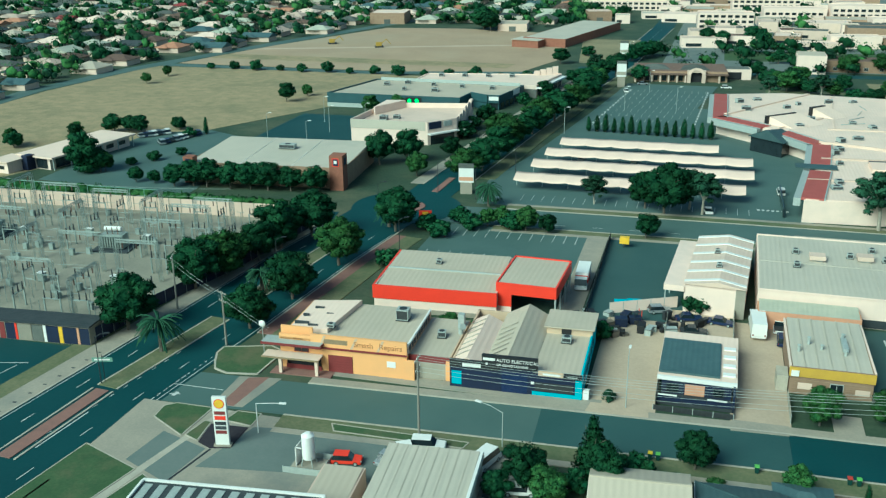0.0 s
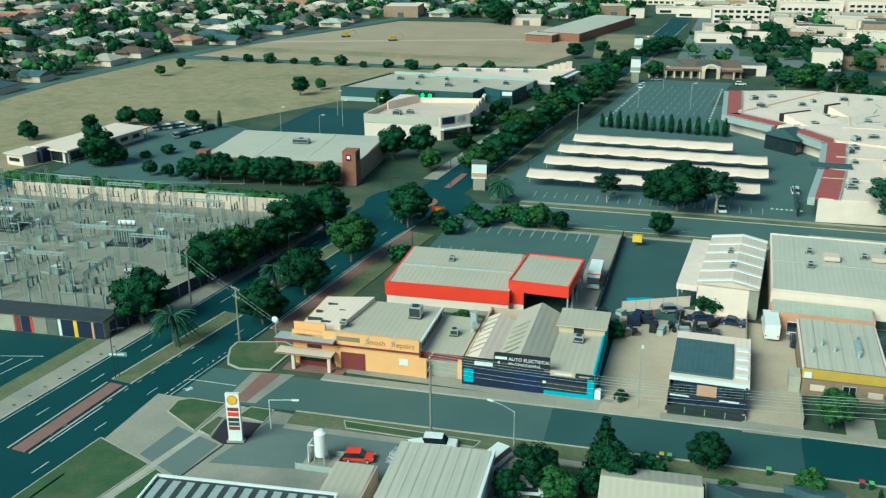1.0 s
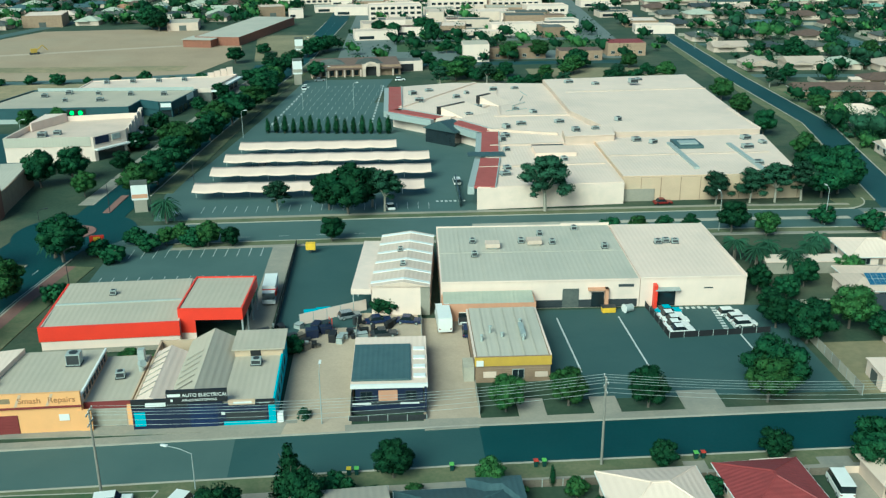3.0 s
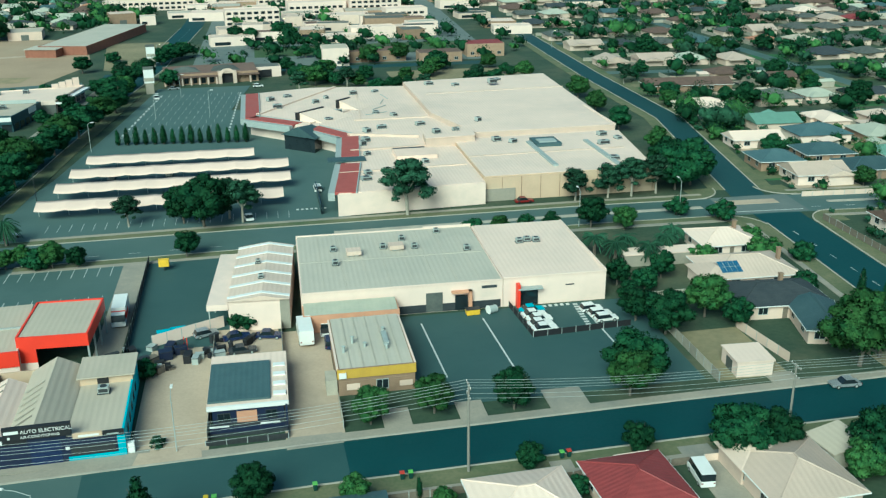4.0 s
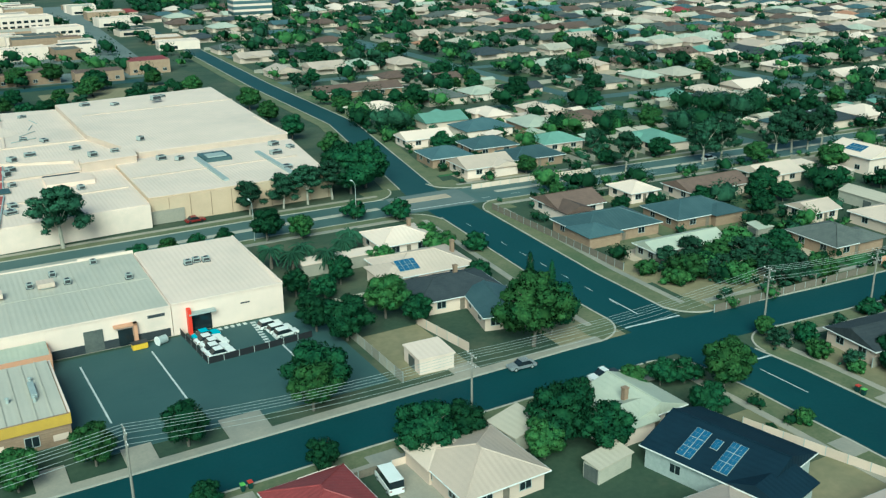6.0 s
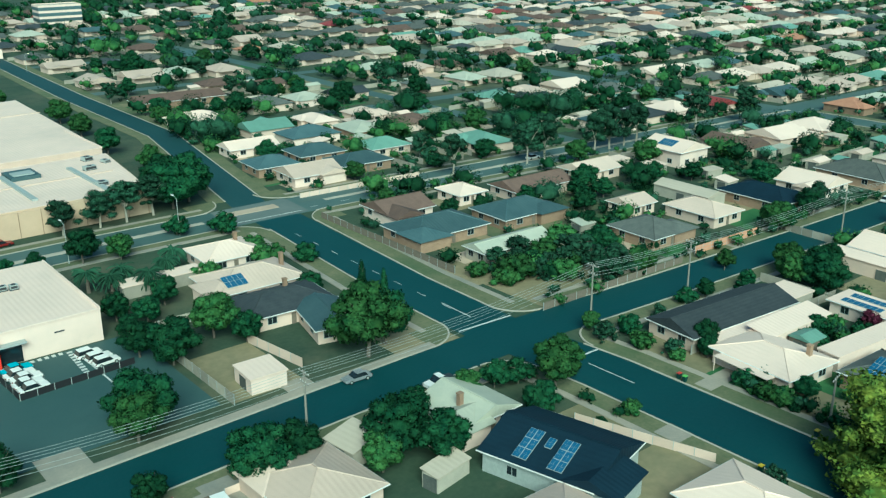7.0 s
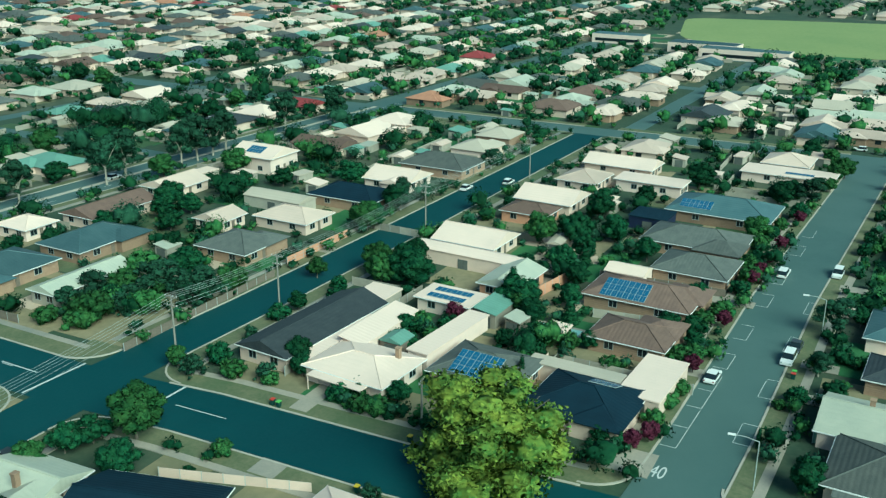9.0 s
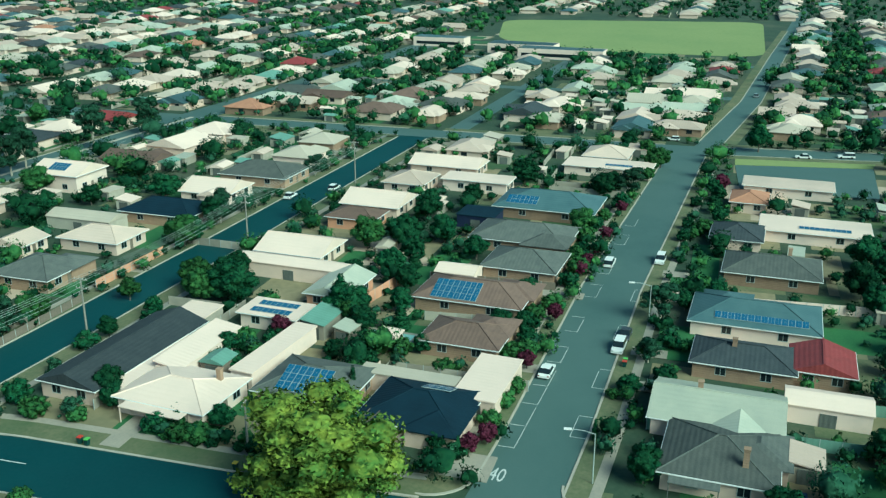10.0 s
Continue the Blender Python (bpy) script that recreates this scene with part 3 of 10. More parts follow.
def house(x, y, w, d, roof="grey_tile", wall="cream_wall", kind="hip", ang=0.0, h=2.75, rise=None, over=0.55, wing=None, chimney=None, solar=None, porch=None, label="", name="house", group="houses"):
    """A one-storey house: w and d are its eaves' sides, wing (x, y, w, d) a second roof, solar (x, y, side, nx, ny)."""
    ob = thing(name, x, y, 0, ang, label, "house" if name == "house" else "shed", group)
    along = "x" if w >= d else "y"
    rise = rise if rise is not None else min(w, d) * 0.17
    bm = boxes((-w / 2 + over, w / 2 - over, -d / 2 + over, d / 2 - over, 0, h - 0.05))
    if kind == "gable":
        # gable triangles close the ends
        if along == "x":
            for sx in (-1, 1):
                xx = sx * (w / 2 - over)
                hexa(bm, [(xx - 0.1, -d / 2 + over, h - 0.1), (xx + 0.1, -d / 2 + over, h - 0.1), (xx + 0.1, d / 2 - over, h - 0.1), (xx - 0.1, d / 2 - over, h - 0.1)],
                     [(xx - 0.1, -0.05, h + rise - 0.15), (xx + 0.1, -0.05, h + rise - 0.15), (xx + 0.1, 0.05, h + rise - 0.15), (xx - 0.1, 0.05, h + rise - 0.15)])
        else:
            for sy in (-1, 1):
                yy = sy * (d / 2 - over)
                hexa(bm, [(-w / 2 + over, yy - 0.1, h - 0.1), (w / 2 - over, yy - 0.1, h - 0.1), (w / 2 - over, yy + 0.1, h - 0.1), (-w / 2 + over, yy + 0.1, h - 0.1)],
                     [(-0.05, yy - 0.1, h + rise - 0.15), (0.05, yy - 0.1, h + rise - 0.15), (0.05, yy + 0.1, h + rise - 0.15), (-0.05, yy + 0.1, h + rise - 0.15)])
    if wing:
        wx, wy, ww, wd = wing
        box(bm, wx - ww / 2 + over, wx + ww / 2 - over, wy - wd / 2 + over, wy + wd / 2 - over, 0, h - 0.08)
    part("wall", bm, wall, ob)
    bm = bmesh.new()
    roof_solid(bm, -w / 2, w / 2, -d / 2, d / 2, h, rise, kind, along)
    rf = part("roof", bm, roof, ob)
    if wing:
        bm = bmesh.new()
        roof_solid(bm, wx - ww / 2, wx + ww / 2, wy - wd / 2, wy + wd / 2, h - 0.02, min(ww, wd) * 0.17, kind if kind != "flat" else "flat", "x" if ww >= wd else "y")
        part("roof", bm, roof, ob)
    # gutters round the eaves, a ridge cap
    g = 0.09
    part("gutter", boxes((-w / 2 - g, w / 2 + g, -d / 2 - g, -d / 2 - 0.005, h - 0.2, h - 0.05), (-w / 2 - g, w / 2 + g, d / 2 + 0.005, d / 2 + g, h - 0.2, h - 0.05),
                         (-w / 2 - g, -w / 2 - 0.005, -d / 2, d / 2, h - 0.2, h - 0.05), (w / 2 + 0.005, w / 2 + g, -d / 2, d / 2, h - 0.2, h - 0.05)), "white", ob)
    if kind in ("hip", "gable"):
        ln = max(w, d) / 2 - (min(w, d) / 2 * 0.95 if kind == "hip" else 0)
        if ln > 0.4:
            part("ridge_cap", boxes((-ln, ln, -0.14, 0.14, h + rise - 0.06, h + rise + 0.07) if along == "x" else (-0.14, 0.14, -ln, ln, h + rise - 0.06, h + rise + 0.07)), roof, ob)
    if kind == "hip":
        run = min(w, d) / 2 * 0.95
        for sx in (-1, 1):
            for sy in (-1, 1):
                e = (sx * (w / 2 - run), 0) if along == "x" else (0, sy * (d / 2 - run))
                part("hip_cap", tubes(((sx * w / 2, sy * d / 2, h), (*e, h + rise), 0.11), n=5), roof, ob)
    face = 1 if y < 16 and x > 100 else -1
    for i in range(2):
        window(ob, (-0.25 + 0.5 * i) * (w - 2 * over), face * (d / 2 - over), 0.95, 1.8, 1.25, 0)
    window(ob, -w / 2 + over, 0.2 * d, 0.95, 1.6, 1.25, 90)
    window(ob, -w / 2 + over, -0.22 * d, 0.95, 1.6, 1.25, 90)
    part("door", boxes((-0.45, 0.45, -d / 2 + over - 0.06, -d / 2 + over + 0.02, 0, 2.05)), "timber", ob)
    if chimney:
        cx, cy = chimney
        part("chimney", boxes((cx - 0.35, cx + 0.35, cy - 0.35, cy + 0.35, h, h + rise + 0.9), (cx - 0.42, cx + 0.42, cy - 0.42, cy + 0.42, h + rise + 0.8, h + rise + 1.0)), "brick", ob)
    if porch:
        px, py, pw, pd = porch
        part("verandah", boxes((px - pw / 2, px + pw / 2, py - pd / 2, py + pd / 2, h - 0.35, h - 0.22), (px - pw / 2 + .1, px - pw / 2 + .22, py - pd / 2 + .1, py - pd / 2 + .22, 0, h - .35),
                               (px + pw / 2 - .22, px + pw / 2 - .1, py - pd / 2 + .1, py - pd / 2 + .22, 0, h - .35), (px - pw / 2 + .1, px - pw / 2 + .22, py + pd / 2 - .22, py + pd / 2 - .1, 0, h - .35),
                               (px + pw / 2 - .22, px + pw / 2 - .1, py + pd / 2 - .22, py + pd / 2 - .1, 0, h - .35)), roof, ob)
    if solar:
        for sx, sy, sa, nx, ny in solar:
            run = min(w, d) / 2
            tilt = math.degrees(math.atan2(rise, run)) if kind in ("hip", "gable") else 3
            off = abs(sy) if along == "x" else abs(sx)
            z = h + rise * (1 - off / run) if kind in ("hip", "gable") else h + 0.1
            solar_array(ob, sx, sy, z, sa, tilt, nx, ny)
    return ob


# ---- vehicles ----
CAR_N = [0]


def car(x, y, ang, paint="white", kind="sedan", label="", group="parked cars", fine=True):
    """Parts: body, glass house, roof, wheels with rims, lamps."""
    sz = {"sedan": (4.6, 1.8, 1.45), "hatch": (4.1, 1.75, 1.5), "wagon": (4.8, 1.85, 1.7), "ute": (5.1, 1.85, 1.75), "van": (5.2, 1.95, 2.2), "truck": (8.5, 2.4, 3.2)}[kind]
    L, W, H = sz
    ob = thing("car" if kind not in ("van", "truck") else kind, x, y, 0.06, ang, label or f"{paint.replace('_', ' ')} {kind} parked on the asphalt", "car" if kind != "truck" else "truck", group)
    pm = M[paint] if paint in M else M["white"]
    a, z0, zb = L / 2, 0.28, 0.28 + 0.36 * H
    bm = bmesh.new()
    side = {"sedan": [(-a, z0), (a, z0), (a, zb * 0.9), (a * 0.45, zb), (-a * 0.6, zb), (-a, zb * 0.97)],
            "hatch": [(-a, z0), (a, z0), (a, zb * 0.9), (a * 0.5, zb), (-a, zb)],
            "wagon": [(-a, z0), (a, z0), (a, zb * 0.92), (a * 0.5, zb), (-a, zb)],
            "ute": [(-a, z0), (a, z0), (a, zb * 0.95), (a * 0.5, zb), (-a, zb)],
            "van": [(-a, z0), (a, z0), (a, zb * 0.9), (a * 0.8, zb * 1.1), (-a, zb * 1.1)],
            "truck": [(-a, 0.6), (a, 0.4), (a, 1.3), (-a, 1.0)]}[kind]
    hexa(bm, [(p[0], -W / 2, p[1]) for p in side], [(p[0], W / 2, p[1]) for p in side])
    bmesh.ops.bevel(bm, geom=bm.edges[:], offset=0.09, segments=2, affect="EDGES")
    part("body", bm, pm, ob, smooth=False)
    cab = {"sedan": (-0.72, 0.42, -0.45, 0.12), "hatch": (-0.95, 0.45, -0.8, 0.15), "wagon": (-0.97, 0.45, -0.88, 0.18), "ute": (-0.2, 0.5, -0.14, 0.22), "van": (-0.98, 0.86, -0.96, 0.62), "truck": (0.55, 0.98, 0.57, 0.9)}[kind]
    zb2 = {"van": zb * 1.08, "truck": 1.25}.get(kind, zb - 0.02)
    zt = H if kind != "truck" else 2.5
    wt = W * 0.40 if kind not in ("van", "truck") else W * 0.47
    bm = bmesh.new()
    hexa(bm, [(cab[0] * a, -W * 0.475, zb2), (cab[1] * a, -W * 0.475, zb2), (cab[1] * a, W * 0.475, zb2), (cab[0] * a, W * 0.475, zb2)],
         [(cab[2] * a, -wt, zt - 0.05), (cab[3] * a, -wt, zt - 0.05), (cab[3] * a, wt, zt - 0.05), (cab[2] * a, wt, zt - 0.05)])
    part("window_glass", bm, "glass", ob)
    part("roof", boxes((cab[2] * a - 0.02, cab[3] * a + 0.02, -wt - 0.02, wt + 0.02, zt - 0.06, zt)), pm, ob)
    if kind == "truck":
        part("cargo_box", boxes((-a, 0.5 * a, -W / 2, W / 2, 1.0, H)), pm, ob, "white box body")
    if kind == "ute":
        part("tray", boxes((-a * 0.97, -0.22 * a, -W * 0.46, W * 0.46, zb - 0.02, zb + 0.05)), "darksteel", ob)
    key = "wheel"
    if key not in PANE_MESH:
        p1 = part("wheel", tubes((((0, -0.1, 0)), (0, 0.1, 0), 0.33), n=14), "rubber")
        p2 = part("rim", tubes((((0, -0.115, 0)), (0, 0.115, 0), 0.2), n=10), "steel")
        PANE_MESH[key] = (p1.data, p2.data)
        bpy.data.objects.remove(p1)
        bpy.data.objects.remove(p2)
    for sx in (-0.62, 0.62):
        for sy in (-1, 1):
            wl_ = new("wheel", PANE_MESH[key][0])
            wl_.parent = ob
            wl_.matrix_local = pose(sx * a, sy * (W / 2 - 0.08), 0.33)
            if fine:
                rm = new("rim", PANE_MESH[key][1])
                rm.parent = wl_
    for sy in (-1, 1) if fine else ():
        part("headlight", boxes((a - 0.1, a + 0.015, sy * W * 0.38 - 0.17, sy * W * 0.38 + 0.17, zb * 0.72, zb * 0.88)), "steel", ob)
        part("tail_light", boxes((-a - 0.015, -a + 0.1, sy * W * 0.4 - 0.12, sy * W * 0.4 + 0.12, zb * 0.75, zb * 0.92)), "maroon", ob)
    return ob


M["silver"] = mat("silver_paint", (0.42, 0.44, 0.45), None, 0.3, 0.4, bump=0.03)
M["dark_blue"] = mat("dark_blue_paint", (0.015, 0.03, 0.09), None, 0.3, bump=0.03)
M["dark_red"] = mat("dark_red_paint", (0.2, 0.015, 0.015), None, 0.3, bump=0.03)
M["dark_grey"] = mat("dark_grey_paint", (0.05, 0.055, 0.06), None, 0.3, bump=0.03)


# ---- poles, lamps, wires ----
def power_pole(x, y, h, ang, arms=2, label="tall timber power pole with cross-arms and insulators"):
    ob = thing("power_pole", x, y, 0, ang, label, "power pole", "power poles")
    part("pole", tubes(((0, 0, 0), (0, 0, h), 0.19, 0.13)), "polewood", ob)
    for k in range(arms):
        z = h - 0.35 - 1.5 * k
        arm = part("cross_arm", boxes((-0.07, 0.07, -1.25 + 0.2 * k, 1.25 - 0.2 * k, z, z + 0.13)), "polewood", ob)
        for j in range(4):
            yy = (-1.1 + 0.733 * j) * (1 - 0.15 * k)
            part("insulator", tubes(((0, yy, z + 0.1), (0, yy, z + 0.34), 0.05, 0.035), n=6), "white", arm)
    return ob


def sag(bm, a, b, drop, r=0.02, n=10):
    a, b = Vector(a), Vector(b)
    pts = [a.lerp(b, i / n) - Vector((0, 0, drop * 4 * (i / n) * (1 - i / n))) for i in range(n + 1)]
    d = (b - a).normalized()
    u = Vector((-d.y, d.x, 0)).normalized() * r
    w = Vector((0, 0, r))
    rows = [[bm.verts.new(p + v) for v in (u, w, -u, -w)] for p in pts]
    for s, t in zip(rows, rows[1:]):
        for k in range(4):
            bm.faces.new((s[k], s[(k + 1) % 4], t[(k + 1) % 4], t[k]))


def wires(spans, label="thin overhead power wires between poles", few=False):
    """spans: ((x, y, z), (x, y, z)) with four wires side by side, and a lower pair."""
    ob = thing("overhead_wires", spans[0][0][0], spans[0][0][1], 0, 0, label, "power line", "power lines")
    o = Vector(spans[0][0]) * 1
    o.z = 0
    for a, b in spans:
        a, b = Vector(a) - o, Vector(b) - o
        d = (b - a)
        nrm = Vector((-d.y, d.x, 0)).normalized()
        for k, (off, dz) in enumerate(((-1.1, 0.1), (-0.37, 0.1), (0.37, 0.1), (1.1, 0.1), (-0.6, -1.6), (0.6, -1.6))[:2 if few else 6]):
            bm = bmesh.new()
            sag(bm, a + nrm * off + Vector((0, 0, dz)), b + nrm * off + Vector((0, 0, dz)), 0.018 * d.length, 0.022)
            part("wire", bm, "steel", ob)
    return ob


def street_lamp(x, y, h, ang, reach=2.2, label="slim grey street lamp with a curved arm", lit=False):
    mt = "darksteel" if label.startswith("dark") else "steel"
    ob = thing("street_lamp", x, y, 0, ang, label, "street lamp", "street lamps")
    part("pole", tubes(((0, 0, 0), (0, 0, h), 0.09, 0.06)), mt, ob)
    part("arm", tubes(((0, 0, h - 0.1), (reach * 0.5, 0, h + 0.35), 0.045), ((reach * 0.5, 0, h + 0.35), (reach, 0, h + 0.42), 0.045)), mt, ob)
    hd = part("lamp_head", boxes((reach - 0.2, reach + 0.75, -0.17, 0.17, h + 0.36, h + 0.52)), "white" if mt == "steel" else mt, ob)
    if lit:
        part("lens", boxes((reach - 0.1, reach + 0.6, -0.12, 0.12, h + 0.31, h + 0.355)), "lamp", hd)
    return ob


def wheelie_bin(x, y, ang, lid="lampgreen"):
    ob = thing("wheelie_bin", x, y, 0.12, ang, "dark green wheelie bin with a coloured lid at the kerb", "bin", "bins at the kerb")
    bm = bmesh.new()
    hexa(bm, [(-0.22, -0.25, 0.05), (0.22, -0.25, 0.05), (0.22, 0.25, 0.05), (-0.22, 0.25, 0.05)], [(-0.29, -0.33, 0.95), (0.29, -0.33, 0.95), (0.29, 0.33, 0.95), (-0.29, 0.33, 0.95)])
    part("body", bm, "green_bin", ob)
    part("lid", boxes((-0.31, 0.31, -0.36, 0.36, 0.95, 1.04)), lid, ob)
    return ob


M["green_bin"] = mat("bin_plastic", (0.01, 0.05, 0.04), None, 0.6)
M["bin_red"] = mat("bin_lid_red", (0.5, 0.05, 0.03), None, 0.5)
M["bin_yellow"] = mat("bin_lid_yellow", (0.7, 0.5, 0.03), None, 0.5)
M["bin_lime"] = mat("bin_lid_lime", (0.2, 0.5, 0.1), None, 0.5)


def fence(pts, h, material, name="fence", label="plain sheet fence between yards", step=2.7):
    """Sheet panels between posts; one thing per run."""
    ob = thing(name, pts[0][0], pts[0][1], 0, 0, label, "fence", "fences")
    o = Vector((pts[0][0], pts[0][1], 0))
    for a, b in zip(pts, pts[1:]):
        a, b = Vector((*a, 0)) - o, Vector((*b, 0)) - o
        k = max(1, round((b - a).length / step))
        d = (b - a).normalized()
        nn = Vector((-d.y, d.x, 0)) * 0.03
        ln = (b - a).length / k
        pm = part("panel", boxes((0.03, ln - 0.03, -0.03, 0.03, 0.02, h)), material).data
        qm = part("post", boxes((-0.05, 0.05, -0.05, 0.05, 0, h + 0.06)), "steel").data
        for o2 in [o3 for o3 in scene.collection.objects if o3.data in (pm, qm)][::-1]:
            bpy.data.objects.remove(o2)
        for i in range(k):
            m = Matrix.Translation(a.lerp(b, i / k)) @ Matrix.Rotation(math.atan2(d.y, d.x), 4, "Z")
            for nm, me in (("panel", pm), ("post", qm)):
                o2 = new(nm, me)
                o2.parent = ob
                o2.matrix_local = m
    return ob


def roof_unit(x, y, z, w=1.6, d=1.3, h=1.0, ang=0, group="rooftop units"):
    """An air-conditioning unit that stands on a roof."""
    ob = thing("air_conditioner", x, y, z, ang, "pale grey rooftop air-conditioning unit on a metal base", "air conditioner", group)
    part("casing", boxes((-w / 2, w / 2, -d / 2, d / 2, 0.15, h)), "steel", ob)
    part("fan", tubes(((0, 0, h), (0, 0, h + 0.08), min(w, d) * 0.36), n=14), "darksteel", ob)
    part("base", boxes((-w / 2 - 0.1, w / 2 + 0.1, -d / 2 - 0.1, d / 2 + 0.1, 0, 0.15)), "darksteel", ob)
    part("grille", boxes((-w / 2 + 0.1, w / 2 - 0.1, -d / 2 - 0.02, -d / 2 + 0.02, 0.3, h - 0.15)), "darksteel", ob)
    return ob


def lettering(body, x, y, z, size, material, parent, ang=0, align="CENTER", name="lettering", label=""):
    """Raised letters on an upright face that looks along -y."""
    cu = bpy.data.curves.new(name, "FONT")
    cu.body, cu.size, cu.extrude, cu.align_x = body, size, 0.03, align
    tmp = new(name, cu)
    me = bpy.data.meshes.new_from_object(tmp)
    bpy.data.objects.remove(tmp)
    me.materials.clear()
    me.materials.append(M[material])
    ob = new(name, me)
    ob.parent = parent
    ob.matrix_local = pose(x, y, z, 0, 0, ang) @ pose(0, 0, 0, 90, 0, 0)
    if label:
        ob["label"] = label
    return ob

# ---- kerbs, verges, footpaths, markings ----
def kerb_run(name, pts, o, label="pale concrete kerb and gutter"):
    bm = bmesh.new()
    strip(bm, [tuple(p) for p in dense(pts, 8)], o - 0.16, o + 0.16, -0.02, 0.17)
    tagged(part(name, bm, "kerb"), label, "kerb", kind="structure")


def band(name, pts, o0, o1, z, material, label, category):
    bm = bmesh.new()
    strip(bm, [tuple(p) for p in dense(pts, 8)], o0, o1, -0.02, z)
    tagged(part(name, bm, material), label, category, kind="structure")


S1 = [(-56, 115.1), (-30, 116.2), (10, 117.8), (60, 118.9), (100, 119.5), (107, 119.5)]
S2 = [(132.6, 119.1), (156, 117.4), (206, 114.8), (262, 112.6), (320, 110.2)]
for k, s in enumerate((S1, S2)):
    for sd in (-1, 1):
        kerb_run("kerb", s, sd * 5.0)
        if sd == 1 and k == 0:
            band("pavement", s, 5.2, 6.9, 0.15, "concrete", "worn pale concrete footpath along the shops", "footpath")
        else:
            band("verge", s, sd * 5.2, sd * 8.6, 0.13, "verge", "dry grass verge with worn patches", "verge")
            band("pavement", s, sd * 8.6, sd * 9.9, 0.15, "concrete", "narrow pale concrete footpath", "footpath")
C1 = [(123.3, 196), (119.5, 150), (119.1, 130)]
C2 = [(120.2, 109), (121, 100), (121.5, 66), (122.8, 45)]
C3 = [(123.5, 22), (124, -60)]
for s in (C1, C2, C3):
    for sd in (-1, 1):
        kerb_run("kerb", s, sd * 5.9)
        band("verge", s, sd * 6.1, sd * 9.6, 0.13, "verge", "dry grass verge with worn patches", "verge")
        band("pavement", s, sd * 9.6, sd * 10.9, 0.15, "concrete", "narrow pale concrete footpath", "footpath")
N1 = [(-46, 209.4), (0, 210.5), (80, 211), (112, 210)]
N2 = [(134, 209), (240, 201.5), (321, 196.2)]
for s in (N1, N2):
    for sd in (-1, 1):
        kerb_run("kerb", s, sd * 6.7)
        band("verge", s, sd * 6.9, sd * 9.4, 0.13, "verge", "dry grass verge with shrubs", "verge")
        band("pavement", s, sd * 9.4, sd * 10.8, 0.15, "concrete", "pale concrete footpath", "footpath")


def corner(px, py, sx, sy, r):
    """A rounded street corner: worn grass behind a curved kerb."""
    arc = [(px + sx * r * (1 - math.cos(a)), py + sy * r * (1 - math.sin(a))) for a in (math.pi / 2 * i / 8 for i in range(9))]
    slab("corner_verge", [(px + sx * r, py + sy * r)] + arc, -0.02, 0.126, "verge", "worn dry grass at the street corner", "verge")
    bm = bmesh.new()
    strip(bm, arc, -0.16, 0.16, -0.02, 0.168)
    tagged(part("kerb", bm, "kerb"), "curved pale concrete kerb at the corner", "kerb", kind="structure")


for c in ((113.3, 124.4, -1, 1, 7), (125.0, 124.4, 1, 1, 7), (114.2, 114.5, -1, -1, 6.5), (126.6, 114.4, 1, -1, 6.5), (116.9, 203.4, -1, -1, 8), (129.0, 202.6, 1, -1, 8), (117.6, 216.8, -1, 1, 8), (128.4, 215.9, 1, 1, 8), (129.3, 40.0, 1, 1, 6), (130.0, 29.3, 1, -1, 6)):
    corner(*c)
band("median", [(20, 210.7), (80, 211), (108, 210.3)], -0.8, 0.8, 0.16, "kerb", "raised concrete traffic median", "median")
band("median", [(140, 208.6), (240, 201.5), (330, 195.6)], -0.7, 0.7, 0.16, "kerb", "raised pale concrete traffic median", "median")
band("median", [(113, 212.4), (128, 211.6)], -1.6, 1.6, 0.16, "gravel", "paved traffic island at the junction", "median")
E1 = [(134, 34.4), (150, 33.6), (205, 32.2), (320, 24.9)]
for sd in (-1, 1):
    kerb_run("kerb", E1, sd * 5.5)
    band("verge", E1, sd * 5.7, sd * 8.4, 0.13, "verge", "dry grass verge with small trees", "verge")
    band("pavement", E1, sd * 8.4, sd * 9.8, 0.15, "concrete", "pale concrete footpath", "footpath")
X1 = [(328, 104), (328, 32)]
X2 = [(329, 15), (337, -60)]
X3 = [(328.4, 116), (329, 188)]
for s in (X1, X2, X3):
    for sd in (-1, 1):
        kerb_run("kerb", s, sd * 5.6)
        band("verge", s, sd * 5.8, sd * 9.5, 0.13, "verge", "dry grass verge", "verge")
E2 = [(340, 18.4), (420, 6), (575, -9), (700, -22)]
F1 = [(124.5, 222), (141, 306), (143, 392), (150, 520)]
for s, hw in ((E2, 3.7), (F1, 4.4)):
    for sd in (-1, 1):
        kerb_run("kerb", s, sd * (hw + 0.1))
        band("verge", s, sd * (hw + 0.3), sd * (hw + 4), 0.13, "verge", "dry grass verge", "verge")
# avenue: median, kerbs, footpaths
A1 = [(-96, 20), (-89, 70), (-86, 98), (-81, 140), (-77.5, 175), (-74.5, 196)]
kerb_run("kerb", A1, 9.3)
kerb_run("kerb", [(-81.4, 136), (-77.5, 175), (-74.5, 196)], -9.3)
kerb_run("kerb", [(-96, 20), (-89, 70), (-87, 88)], -9.3)
band("pavement", A1, 9.5, 13.5, 0.15, "concrete", "wide pale concrete footpath along the avenue", "footpath")
band("verge", A1, 13.5, 17, 0.13, "verge", "dry grass strip under trees", "verge")
band("pavement", [(-81.4, 136), (-77.5, 175), (-75, 192)], -9.5, -12.0, 0.15, "paver", "red brick paved footpath along the avenue", "footpath")
band("verge", [(-81.4, 136), (-77.5, 175), (-75, 192)], -12.0, -16.0, 0.13, "verge", "grass strip under street trees", "verge")
